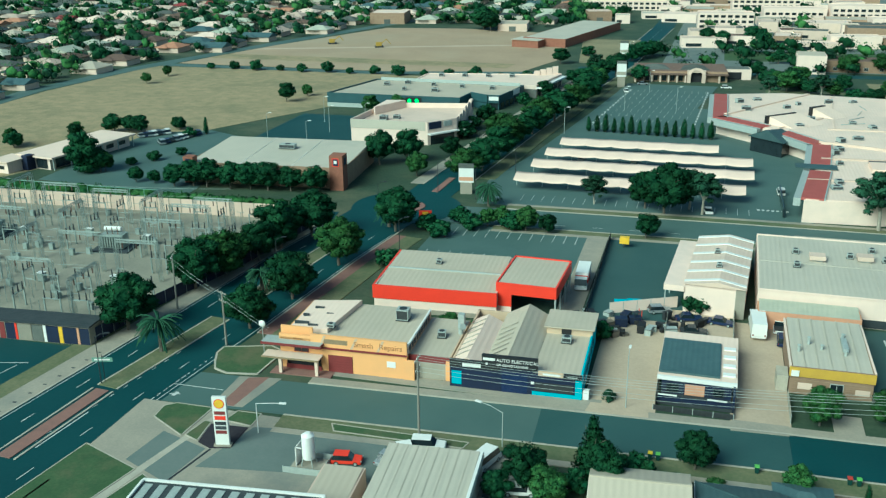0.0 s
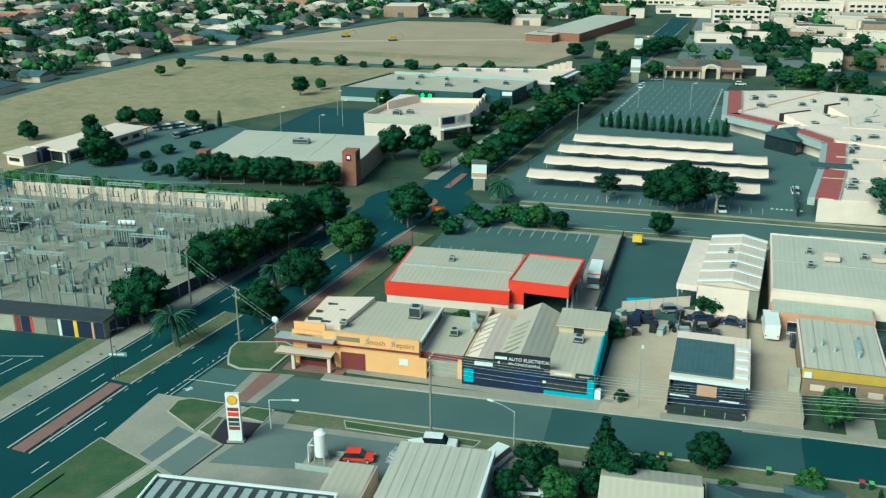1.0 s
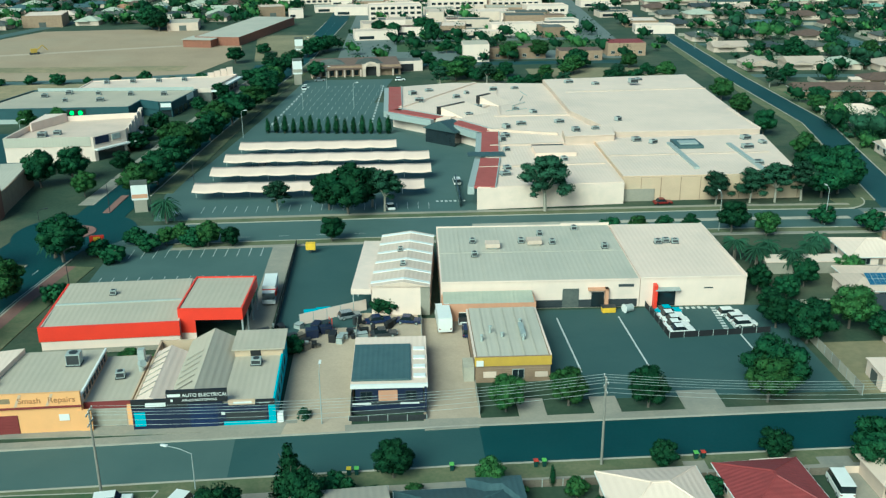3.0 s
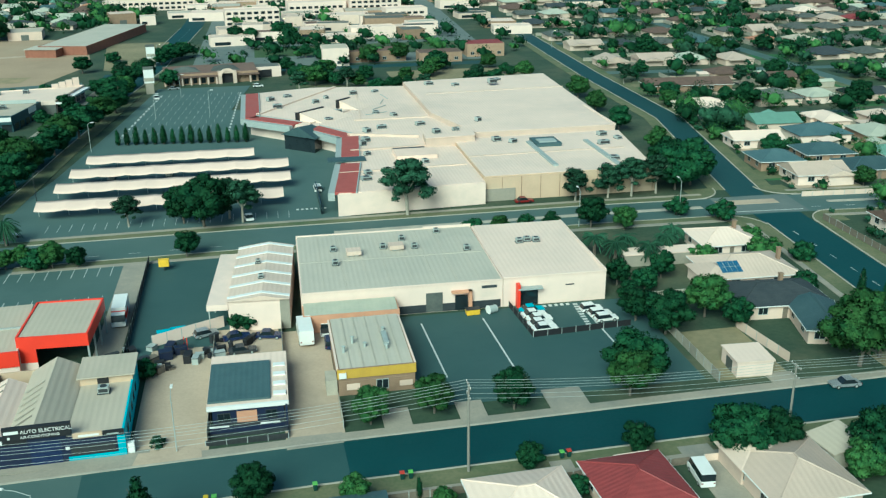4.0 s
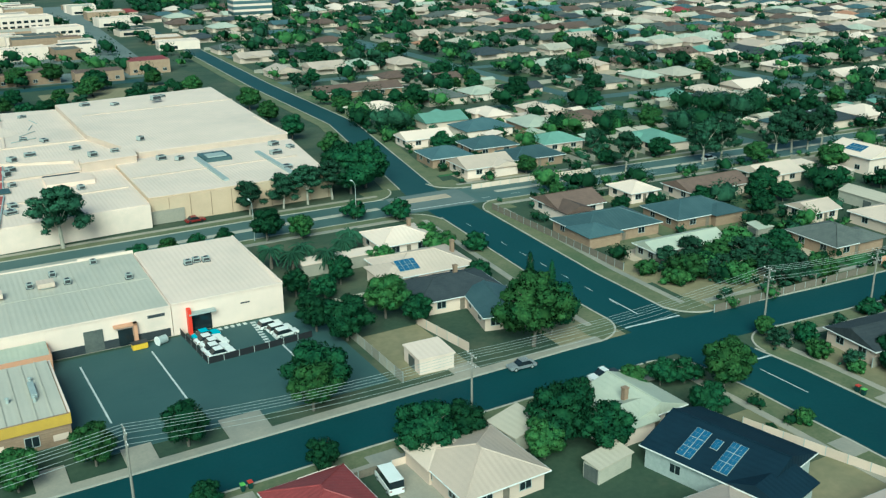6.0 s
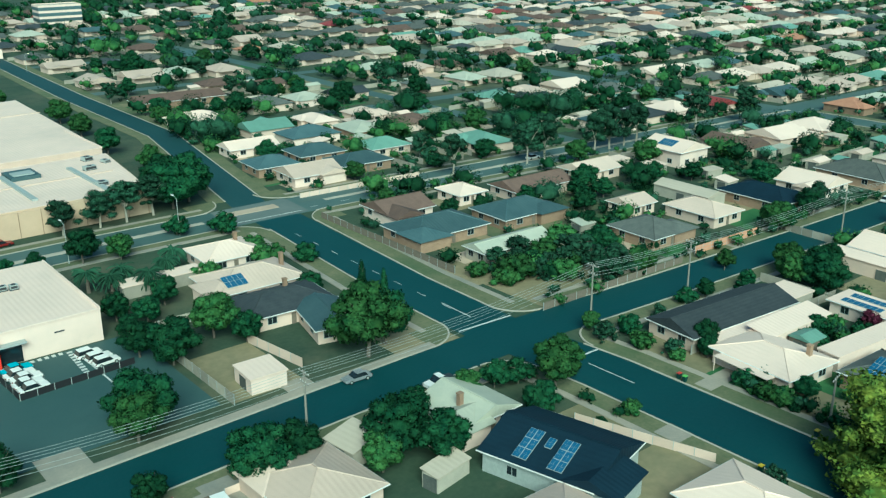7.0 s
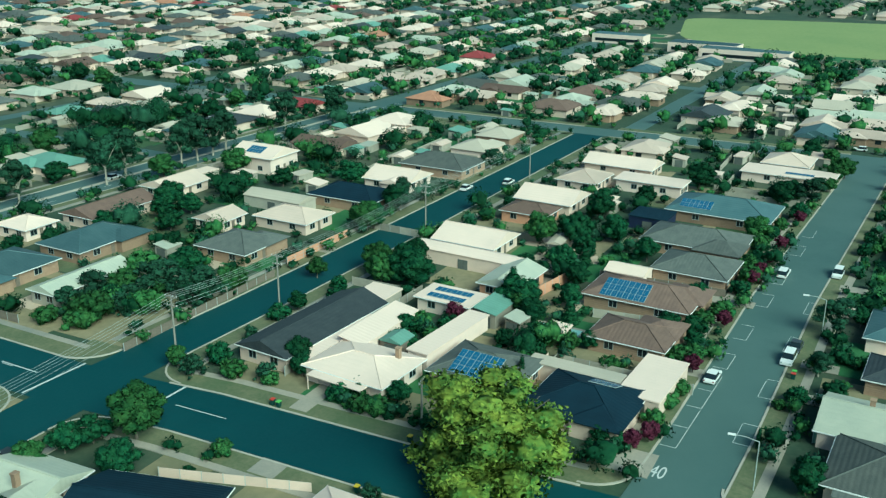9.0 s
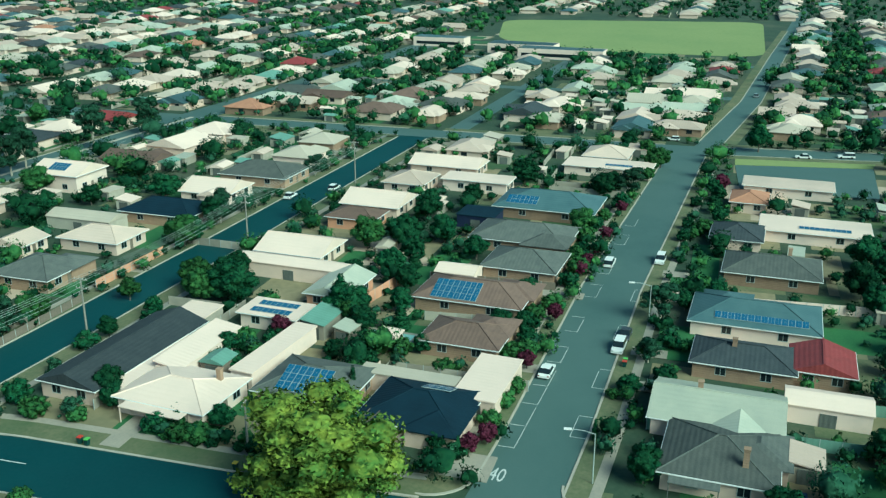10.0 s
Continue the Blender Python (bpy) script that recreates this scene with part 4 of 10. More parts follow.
band("median", [(-87.2, 90), (-85.6, 110)], -1.0, 1.3, 0.18, "paver", "red paved traffic median with pale kerbs", "median")
band("median", [(-85.5, 111), (-81.3, 139)], -1.6, 1.8, 0.18, "verge", "grassed median with pale kerbs and a palm", "median")
band("median", [(-80.6, 145), (-77.5, 175), (-75.2, 192)], -1.6, 1.8, 0.18, "verge", "grassed median under trees", "median")
for a in ([(-87.2, 90), (-85.6, 110)], [(-85.5, 111), (-81.3, 139)], [(-80.6, 145), (-77.5, 175), (-75.2, 192)]):
    kerb_run("kerb", a, -1.75)
    kerb_run("kerb", a, 1.95)
bm = bmesh.new()
for o in (-5.3, 5.4):
    dashes(bm, AVENUE[:-1] + [(-75, 192)], o, 0.13, 2.6, 8.6, 0.085)
strip(bm, [(-84.7, 93.2), (-83.7, 103.6)], -0.09, 0.09, 0.064, 0.086)
dashes(bm, [(-83.9, 104.8), (-81.0, 126)], 0, 0.12, 1.0, 2.2, 0.086)
strip(bm, [(-86.5, 94.4), (-85.5, 97.6)], -0.12, 0.12, 0.064, 0.086)
strip(bm, [(-87.1, 93.6), (-85.9, 95.0)], -0.35, 0.35, 0.064, 0.087)
strip(bm, [(-76.3, 114.6), (-67.9, 114.7)], -0.07, 0.07, 0.064, 0.086)
strip(bm, [(-75.2, 111.6), (-73.6, 111.9)], -0.1, 0.1, 0.064, 0.086)
strip(bm, [(-74.4, 111.2), (-74.2, 112.4)], -0.3, 0.3, 0.064, 0.088)
for o in (-8.6, 8.7):
    strip(bm, [tuple(p) for p in dense([(-96, 20), (-89, 70), (-86, 98), (-81, 140), (-77.5, 175), (-75, 192)], 12)], o - 0.06, o + 0.06, 0.064, 0.085)
dashes(bm, [(-77.6, 103), (-74.4, 130)], 0, 0.15, 0.6, 0.9, 0.09)
tagged(part("lane_markings", bm, "line"), "white painted lane lines on the avenue", "road marking", kind="structure")
bm = bmesh.new()
for k in range(9):
    y = 97 + 3.0 * k
    x = -86.1 + (y - 98) * 0.119 - 10.6
    box(bm, x - 0.3, x + 0.3, y, y + 0.35, 0.14, 0.158)
tagged(part("service_lids", bm, "darksteel"), "row of small dark service lids in the footpath", "cover", kind="structure")
# roundabout island and splitters
bm = bmesh.new()
for r, z0, z1 in ((4.6, 0.0, 0.24), (2.9, 0.2, 0.42)):
    ring = [(ROUND[0] + r * math.cos(2 * math.pi * i / 28), ROUND[1] + r * math.sin(2 * math.pi * i / 28)) for i in range(28)]
    hexa(bm, [(*p, z0) for p in ring], [(*p, z1) for p in ring])
tagged(part("roundabout_island", bm, "paver"), "round red paved traffic island with a raised centre", "traffic island", kind="structure")
for pts in ([(-53, 208.2), (-44, 208.8)], [(-66.8, 226), (-66, 240)]):
    band("median", pts, -0.9, 0.9, 0.2, "paver", "red paved splitter island", "median")
# avenue beyond
kerb_run("kerb", [(-65.8, 232), (-60, 300), (-52, 375), (-42, 450), (-32, 600)], 6.1)
kerb_run("kerb", [(-65.5, 240), (-60, 300), (-52, 375), (-42, 450), (-32, 600)], -6.1)
band("pavement", [(-65.8, 232), (-60, 300), (-52, 375), (-42, 450)], 6.3, 9.8, 0.15, "concrete", "pale concrete footpath along the avenue", "footpath")
band("verge", [(-65.3, 242), (-60, 300), (-52, 375), (-42, 450)], -6.3, -11, 0.14, "verge", "planted strip under avenue trees", "verge")
bm = bmesh.new()
dashes(bm, AVENUE2[1:-1], 0, 0.16, 3, 8, 0.09)
dashes(bm, [(-58, 208.8), (0, 210.5)], -3.4, 0.14, 2.5, 6, 0.075)
dashes(bm, [(134, 209), (240, 201.5), (420, 190)], -3.6, 0.14, 2.5, 6, 0.075)
strip(bm, [(108, 205.9), (131, 204.4)], -0.12, 0.12, 0.048, 0.075)
tagged(part("lane_markings", bm, "line"), "white painted lane lines on the streets", "road marking", kind="structure")
bm = bmesh.new()
dashes(bm, [(120.2, 190), (119.3, 150), (118.9, 131)], 0, 0.14, 2.5, 5, 0.07)
strip(bm, [(119.2, 130), (119.4, 138)], -0.1, 0.1, 0.05, 0.075)
strip(bm, [(113.5, 126.5), (125, 125.8)], -0.18, 0.18, 0.05, 0.075)
strip(bm, [(114.6, 107.0), (126.6, 106.5)], -0.18, 0.18, 0.05, 0.075)
strip(bm, [(121.2, 104), (121.4, 95)], -0.08, 0.08, 0.05, 0.075)
tagged(part("lane_markings", bm, "line"), "worn white junction lines on the cross street", "road marking", kind="structure")
slab("junction_patch", [(112, 204), (132, 203), (133, 216.5), (113, 217)], 0.0, 0.0535, "forecourt", "worn pale asphalt in the middle of the junction", "road")
# parking bays and speed number on the east street
bm = bmesh.new()
el = lambda x, o: (x, 34.3 - (x - 134) * 0.0475 + o)
for i, x in enumerate([143, 149, 155.5, 161.5, 170, 176, 182.5, 189, 199, 205.5, 212, 218.5, 231, 238, 245]):
    strip(bm, [el(x, 5.3), el(x, 3.1)], -0.045, 0.045, 0.05, 0.07)
    if i % 2 == 0 or x < 162:
        strip(bm, [el(x, 3.1), el(x + 5.5, 3.1)], -0.045, 0.045, 0.05, 0.07)
for i, x in enumerate([148, 154, 163, 169.5, 181, 187.5, 199, 205]):
    strip(bm, [el(x, -5.3), el(x, -3.1)], -0.045, 0.045, 0.05, 0.07)
    if i % 2 == 0:
        strip(bm, [el(x, -3.1), el(x + 5.8, -3.1)], -0.045, 0.045, 0.05, 0.07)
tagged(part("parking_bays", bm, "line"), "white painted parking bays along the street", "road marking", kind="structure")
cu = bpy.data.curves.new("speed_number", "FONT")
cu.body, cu.size, cu.extrude, cu.align_x = "40", 2.6, 0.01, "CENTER"
tmp = new("speed_number", cu)
me = bpy.data.meshes.new_from_object(tmp)
bpy.data.objects.remove(tmp)
me.materials.clear()
me.materials.append(M["line"])
num = new("speed_number", me)
num.matrix_world = pose(134.8, 37.6, 0.07, 0, 0, -92) @ Matrix.Diagonal((0.8, 1.6, 1, 1))
tagged(num, "painted white speed number forty on the asphalt", "road marking", kind="structure")

# ---- yards and paved areas ----
rect_slab("yard_servo", -78, -19, 60, 109.2, 0.10, "concrete", "stained pale concrete forecourt of the fuel station", "forecourt")
slab("forecourt_asphalt", [(-61.2, 94.5), (-58.3, 105.8), (-49.5, 107.1), (-34, 107.4), (-33, 97), (-46, 96.8)], 0.0, 0.108, "forecourt", "grey asphalt patch on the forecourt", "forecourt")
slab("entry_asphalt", [(-71.1, 93.8), (-70.1, 101.6), (-62.1, 98.9), (-63.2, 90.3)], 0.0, 0.106, "forecourt", "faded asphalt entry to the fuel station", "forecourt")
for pts in ([(-73.6, 104.8), (-73.9, 108.0), (-72.5, 109.2), (-66.6, 109.2), (-67.1, 101.1)], [(-63.2, 106.4), (-62.6, 109.3), (-58.9, 109.4), (-58.8, 105.9)], [(-47, 107.6), (-28.5, 107.8), (-28, 109.4), (-48, 109.4)], [(-80.6, 80), (-78.6, 95.9), (-68.5, 92.0), (-70.2, 84), (-72, 76), (-80.8, 76)], [(-68.6, 84), (-66.9, 91.2), (-63.5, 89.5), (-62.8, 84)], [(-66.6, 101.4), (-65.9, 105.6), (-64.8, 105.5), (-64.2, 100.4)]):
    slab("lawn", pts, 0.0, 0.17, "patchy", "kerbed patch of dry green grass", "lawn")
    kr = bmesh.new()
    ring = [Vector(p) for p in pts]
    for p, q in zip(ring, ring[1:] + ring[:1]):
        strip(kr, [tuple(p), tuple(q)], -0.09, 0.09, 0.0, 0.2)
    tagged(part("kerb", kr, "kerb"), "pale concrete edge round the grass", "kerb", kind="structure")
slab("entry_path", [(-70.2, 84), (-66.6, 101.2), (-65.0, 109.2), (-63.4, 109.2), (-66.0, 99), (-68.8, 84)], 0.0, 0.112, "kerb", "pale concrete footpath across the station entry", "footpath")
bm = bmesh.new()
strip(bm, [(-63.2, 89.5), (-61.4, 99.0)], -0.16, 0.16, 0.09, 0.118)
tagged(part("drain_grate", bm, "darksteel"), "dark steel drain grate across the entry", "drain", kind="structure")
rect_slab("yard_shops", -63, -12, 123.4, 126, 0.12, "concrete", "pale concrete apron before the workshops", "apron")
slab("corner_lawn", [(-73.8, 123.1), (-72.6, 120.9), (-70.1, 119.9), (-65.2, 120.7), (-64.6, 129.3), (-67.4, 130.7), (-75.0, 128.4), (-75.0, 126.0)], 0.0, 0.16, "patchy", "kerbed corner lawn of patchy grass", "lawn")
kr = bmesh.new()
ring = [(-73.8, 123.1), (-72.6, 120.9), (-70.1, 119.9), (-65.2, 120.7), (-64.6, 129.3), (-67.4, 130.7), (-75.0, 128.4), (-75.0, 126.0)]
for p, q in zip(ring, ring[1:] + ring[:1]):
    strip(kr, [p, q], -0.16, 0.16, 0.0, 0.19)
tagged(part("kerb", kr, "kerb"), "pale concrete kerb round the corner lawn", "kerb", kind="structure")
slab("apron_paving", [(-63.5, 121.8), (-53.5, 122.3), (-53.5, 125.0), (-63.5, 124.3)], 0.0, 0.165, "paver", "red brick paving at the shop entrance", "paving")
slab("crossing_band", [(-67.4, 110.3), (-62.6, 110.6), (-60.8, 120.4), (-67.6, 119.5)], 0.0, 0.062, "concrete", "pale worn concrete band of the crossing", "paving")
slab("crossing_paving", [(-66.2, 110.6), (-64.0, 110.6), (-62.9, 120.3), (-66.0, 119.4)], 0.0, 0.07, "paver", "faded red paved crossing strip over the side street", "paving")
rect_slab("carpark_north", -58, -20, 176, 202, 0.09, "asphalt_worn", "asphalt customer car park with white bays", "car park")
rect_slab("yard_lane", -24, -19.5, 150, 201, 0.12, "concrete", "pale concrete driveway lane", "driveway")
rect_slab("yard_depot", -19.2, 0, 150, 202, 0.10, "yard_seal", "large grey asphalt yard", "yard")
rect_slab("yard_gravel", -14.6, -4.2, 124, 157, 0.11, "gravel", "dusty gravel yard between workshops", "yard")
rect_slab("yard_drive", 6.2, 14.4, 123.5, 160, 0.115, "gravel", "pale compacted gravel driveway", "driveway")
rect_slab("yard_asphalt", 26.4, 70.5, 129.5, 162, 0.10, "yard_seal", "dark asphalt customer yard with worn white lines", "yard")
rect_slab("yard_wrecks", -4.2, 6.2, 146, 163, 0.105, "gravel", "weedy gravel yard crowded with old cars", "yard")
bm = bmesh.new()
for x in (31.5, 42.6, 61.5):
    strip(bm, [(x, 138), (x - 0.6, 158.5)], -0.14, 0.14, 0.09, 0.115)
for i in range(15):
    strip(bm, [(-56 + 2.5 * i, 178.5), (-56 + 2.5 * i, 183.5)], -0.06, 0.06, 0.08, 0.105)
    strip(bm, [(-56 + 2.5 * i, 194), (-56 + 2.5 * i, 199.5)], -0.06, 0.06, 0.08, 0.105)
tagged(part("bay_lines", bm, "line"), "worn white painted bay lines", "road marking", kind="structure")
# shopping centre car park
slab("carpark_centre", [(-54, 219), (18, 219), (20, 262), (8, 285), (-6, 300), (-6, 345), (2, 400), (-34, 400), (-42, 330), (-50, 270), (-56, 240)], 0.0, 0.11, "asphalt_worn", "large dark asphalt car park of the shopping centre", "car park")
bm = bmesh.new()
for r in range(9):
    y = 316 + r * 8.2
    x0 = -38 + (y - 316) * 0.10
    for i in range(12):
        strip(bm, [(x0 + 2.6 * i, y), (x0 + 2.6 * i + 0.2, y + 4.8)], -0.05, 0.05, 0.1, 0.125)
for r in range(16):
    y = 314 + r * 4.6
    box(bm, -39 + (y - 314) * 0.1, -38.4 + (y - 314) * 0.1, y, y + 2.6, 0.1, 0.126)
    box(bm, -5.6 + (y - 314) * 0.05, -5.0 + (y - 314) * 0.05, y, y + 2.6, 0.1, 0.126)
for i in range(22):
    strip(bm, [(-44 + 2.6 * i, 224), (-44 + 2.6 * i, 229)], -0.05, 0.05, 0.1, 0.125)
for k in range(7):
    box(bm, 12.5 + 1.1 * k, 13.1 + 1.1 * k, 229, 230.0, 0.1, 0.126)
tagged(part("bay_lines", bm, "line"), "rows of white painted parking bays", "road marking", kind="structure")
# western open ground
slab("field", [(-257, 190), (-190, 205), (-160, 282), (-137, 326), (-100, 372), (-90, 400), (-256, 401), (-264, 330)], 0.0, 0.06, "field", "wide field of dry yellow grass", "field")
slab("field_cleared", [(-250, 411), (-86, 409), (-70, 470), (-85, 560), (-150, 575), (-198, 570), (-232, 480)], 0.0, 0.065, "earth", "bare cleared earth of a building site", "field")
slab("site_track", [(-236, 462), (-100, 505), (-98, 511), (-234, 468)], 0.0, 0.07, "gravel", "pale vehicle track across the cleared earth", "track")
slab("site_strip", [(-244, 430), (-92, 428), (-90, 442), (-241, 446)], 0.0, 0.068, "field", "strip of dry grass beside the cleared earth", "field")
slab("field_east", [(-62, 452), (-46, 452), (-40, 540), (-72, 540)], 0.0, 0.07, "drygrass", "dry grass reserve by the avenue", "field")
rect_slab("carpark_west", -141, -100, 262, 312, 0.09, "asphalt_mid", "empty dark asphalt car park", "car park")
slab("yard_dealer", [(-176, 212), (-128, 208), (-136, 268), (-160, 279), (-178, 270)], 0.0, 0.08, "asphalt_worn", "asphalt dealership yard with parked cars", "yard")
slab("yard_substation", [(-185, 126), (-93, 126), (-84, 196), (-178, 196)], 0.0, 0.09, "subgravel", "grey gravelled floor of the electrical substation", "yard")
slab("carpark_corner", [(-150, 84), (-102, 84), (-98.5, 122), (-150, 122)], 0.0, 0.10, "asphalt", "small dark asphalt car park with white bays", "car park")
bm = bmesh.new()
for i in range(7):
    strip(bm, [(-124 + 3.1 * i, 103 + 0.8 * i), (-122.8 + 3.1 * i, 109 + 0.8 * i)], -0.07, 0.07, 0.09, 0.118)
strip(bm, [(-126, 109), (-103, 115)], -0.07, 0.07, 0.09, 0.118)
tagged(part("bay_lines", bm, "line"), "white painted parking bays", "road marking", kind="structure")
FIELD_RD = [(-262, 200), (-262, 250), (-270, 330), (-262, 390), (-240, 470), (-204, 585), (-165, 700), (-110, 850)]
road("road_field_north", [(-258, 406), (-150, 404), (-66, 420)], 3.6, 0.072, "grey asphalt road between the field and the site", mat_name="asphalt_worn")
road("road_field", FIELD_RD, 4.5, 0.074, "grey asphalt road along the suburb edge beside the field", mat_name="asphalt_worn")
road("road_roundabout_west", [(-84, 200), (-110, 197), (-190, 198)], 4.0, 0.076, "asphalt lane between hedge and store")
# sports oval
bm = bmesh.new()
FIELD = [(558, -2), (560, 95), (600, 150), (723, 175), (756, -4)]
ring = []
for k, c in enumerate(FIELD):
    a, b, m = Vector(FIELD[k - 1]), Vector(FIELD[(k + 1) % 5]), Vector(c)
    p, q = m + (a - m).normalized() * 22, m + (b - m).normalized() * 22
    ring += [tuple(p * (1 - u) ** 2 + m * 2 * u * (1 - u) + q * u * u) for u in (0, 0.25, 0.5, 0.75, 1)]
hexa(bm, [(*p, 0) for p in ring], [(*p, 0.09) for p in ring])
tagged(part("sports_oval", bm, "oval"), "broad mown green turf of the sports oval", "sports field", kind="structure")
slab("court_yard", [(285, 9.5), (312, 11), (318, -26), (285, -24)], 0.0, 0.09, "asphalt_worn", "pale asphalt playing court with painted lines", "court")
slab("court_lawn", [(312.5, 11), (320, 11), (327, -28), (318.4, -26)], 0.0, 0.1, "oval", "bright green strip of mown lawn", "lawn")

# ---- the main buildings ----
def shell(name, x, y, w, d, h, ang, wall, roof, label, parapet=0.35, fall=0.25, category="building"):
    """A walled block with a recessed metal roof; local x along the front, y to the back."""
    ob = thing(name, x, y, 0, ang, label, category)
    t = 0.25
    part("wall", boxes((-w / 2, w / 2, 0, t, 0, h), (-w / 2, w / 2, d - t, d, 0, h), (-w / 2, -w / 2 + t, t, d - t, 0, h), (w / 2 - t, w / 2, t, d - t, 0, h)), wall, ob)
    bm = bmesh.new()
    z = h - parapet
    hexa(bm, [(-w / 2 + t, t, z - 0.3), (w / 2 - t, t, z - 0.3), (w / 2 - t, d - t, z - 0.3), (-w / 2 + t, d - t, z - 0.3)], [(-w / 2 + t, t, z), (w / 2 - t, t, z), (w / 2 - t, d - t, z + fall), (-w / 2 + t, d - t, z + fall)])
    part("roof", bm, roof, ob)
    return ob


def seams(ob, x0, x1, y0, y1, z, n, fall=0.0, material="green_grey_roof", wd=0.04):
    for i in range(1, n):
        x = x0 + (x1 - x0) * i / n
        bm = bmesh.new()
        hexa(bm, [(x - wd, y0, z - 0.05), (x + wd, y0, z - 0.05), (x + wd, y1, z - 0.05 + fall), (x - wd, y1, z - 0.05 + fall)], [(x - wd, y0, z + 0.03), (x + wd, y0, z + 0.03), (x + wd, y1, z + 0.03 + fall), (x - wd, y1, z + 0.03 + fall)])
        part("roof_seam", bm, material, ob)


# yellow workshop on the corner
ob = shell("smash_repair_workshop", -52.2, 124.6, 20.8, 15.0, 5.4, 2.0, "yellow_wall", "grey_roof", "yellow rendered corner workshop with maroon trim and a low metal roof", 0.3, 0.5)
part("fascia", boxes((-5.2, 10.45, -0.12, 0.3, 4.2, 6.3)), "yellow_wall", ob, "yellow sign fascia")
part("trim_band", boxes((-5.2, 10.5, -0.3, -0.1, 4.05, 4.3)), "maroon", ob)
part("parapet", boxes((-10.5, -5.2, 0.9, 1.25, 5.2, 6.9), (-10.5, -5.0, 0.0, 0.4, 5.0, 5.9)), "yellow_wall", ob)
part("awning", boxes((-13.0, -3.0, -1.6, 1.0, 4.55, 4.95)), "maroon", ob, "maroon edged flat awning")
part("awning_top", boxes((-12.9, -3.1, -1.5, 0.9, 4.95, 5.02)), "steel", ob)
part("verandah", boxes((-12.6, -3.2, -2.4, -0.05, 2.75, 2.95), (-9.9, -9.4, -2.2, -1.7, 0.1, 2.75), (-3.9, -3.4, -2.2, -1.7, 0.1, 2.75)), "cream_wall", ob)
part("shop_front", boxes((-9.3, -3.6, -0.2, -0.04, 0.9, 2.6)), "glass", ob, "dark shop window")
part("plinth", boxes((-9.4, -3.5, -0.26, -0.05, 0.1, 0.9)), "maroon", ob)
window(ob, -6.8, -0.05, 3.15, 2.4, 1.15, 0, "maroon")
part("verandah_edge", boxes((-12.65, -3.15, -2.46, -2.4, 2.7, 2.98)), "lettergrey", ob)
part("roller_door", boxes((-2.4, 1.6, -0.08, 0.05, 0.12, 3.0)), "maroon", ob, "maroon roller door")
for i in range(6):
    part("door_slat", boxes((-2.35, 1.55, -0.11, -0.082, 0.25 + 0.46 * i, 0.62 + 0.46 * i)), "maroon", ob)
part("side_pier", boxes((9.9, 11.6, -0.15, 0.2, 0.1, 3.4)), "yellow_wall", ob)
part("notice", boxes((7.2, 8.6, -0.08, -0.02, 1.9, 2.9)), "white", ob, "faded pale notice panel")
for x in (-3.6, 1.6, 5.9):
    bm = bmesh.new()
    hexa(bm, [(x - 0.3, -0.16, 4.35), (x + 0.1, -0.16, 4.35), (x + 1.0, -0.16, 6.25), (x + 0.6, -0.16, 6.25)], [(x - 0.3, -0.125, 4.35), (x + 0.1, -0.125, 4.35), (x + 1.0, -0.125, 6.25), (x + 0.6, -0.125, 6.25)])
    part("sign_stripe", bm, "tan_wall", ob)
part("sign_bar", boxes((-3.0, 0.9, -0.15, -0.125, 4.95, 5.7)), "lettergrey", ob, "worn grey sign bar")
lettering("Smash", 3.5, -0.14, 4.85, 1.25, "sign_brown", ob)
lettering("Repairs", 7.9, -0.14, 4.85, 1.25, "sign_brown", ob)
bm = bmesh.new()
hexa(bm, [(-10.1, 3, 5.1), (-3.5, 3, 5.1), (-1.5, 14.6, 5.3), (-10.1, 14.6, 5.3)], [(-10.1, 3, 5.45), (-3.5, 3, 6.0), (-1.5, 14.6, 6.4), (-10.1, 14.6, 5.6)])
part("roof_section", bm, "white_roof", ob, "weathered pale sheet roof with broken strips")
for (x, y, w) in ((-8.6, 5.0, 2.4), (-6.4, 4.2, 1.6), (-7.8, 11.2, 1.6), (-5.2, 9.0, 1.2), (-9.0, 8.0, 1.0)):
    part("roof_patch", boxes((x - w / 2, x + w / 2, y - 0.16, y + 0.16, 5.5, 6.03)), "dark_tile", ob)
for i in range(9):
    part("clerestory_window", boxes((10.38, 10.46, 1.6 + 1.42 * i, 2.3 + 1.42 * i, 4.2, 5.4)), "glass", ob)
part("roof_edge", boxes((10.25, 10.55, 0.3, 14.9, 5.4, 5.75)), "white", ob)
part("east_wall_top", boxes((10.3, 10.4, 0.3, 14.9, 4.0, 5.45)), "white_wall", ob)
roof_unit(-45.6, 135.2, 5.5, 2.0, 1.8, 1.9, 2)
roof_unit(-55.6, 128.6, 5.8, 1.2, 1.0, 0.7, 2)
sg = thing("pole_sign", -67.2, 127.5, 0, 0, "round white sign ball on a post", "sign", )
part("post", tubes(((0, 0, 0), (0, 0, 6.2), 0.07)), "steel", sg)
bm = bmesh.new()
bmesh.ops.create_uvsphere(bm, u_segments=16, v_segments=10, radius=0.6)
bmesh.ops.scale(bm, vec=(1, 0.45, 1), verts=bm.verts)
bmesh.ops.translate(bm, vec=(0, 0, 5.6), verts=bm.verts)
part("disc", bm, "white", sg, smooth=True)

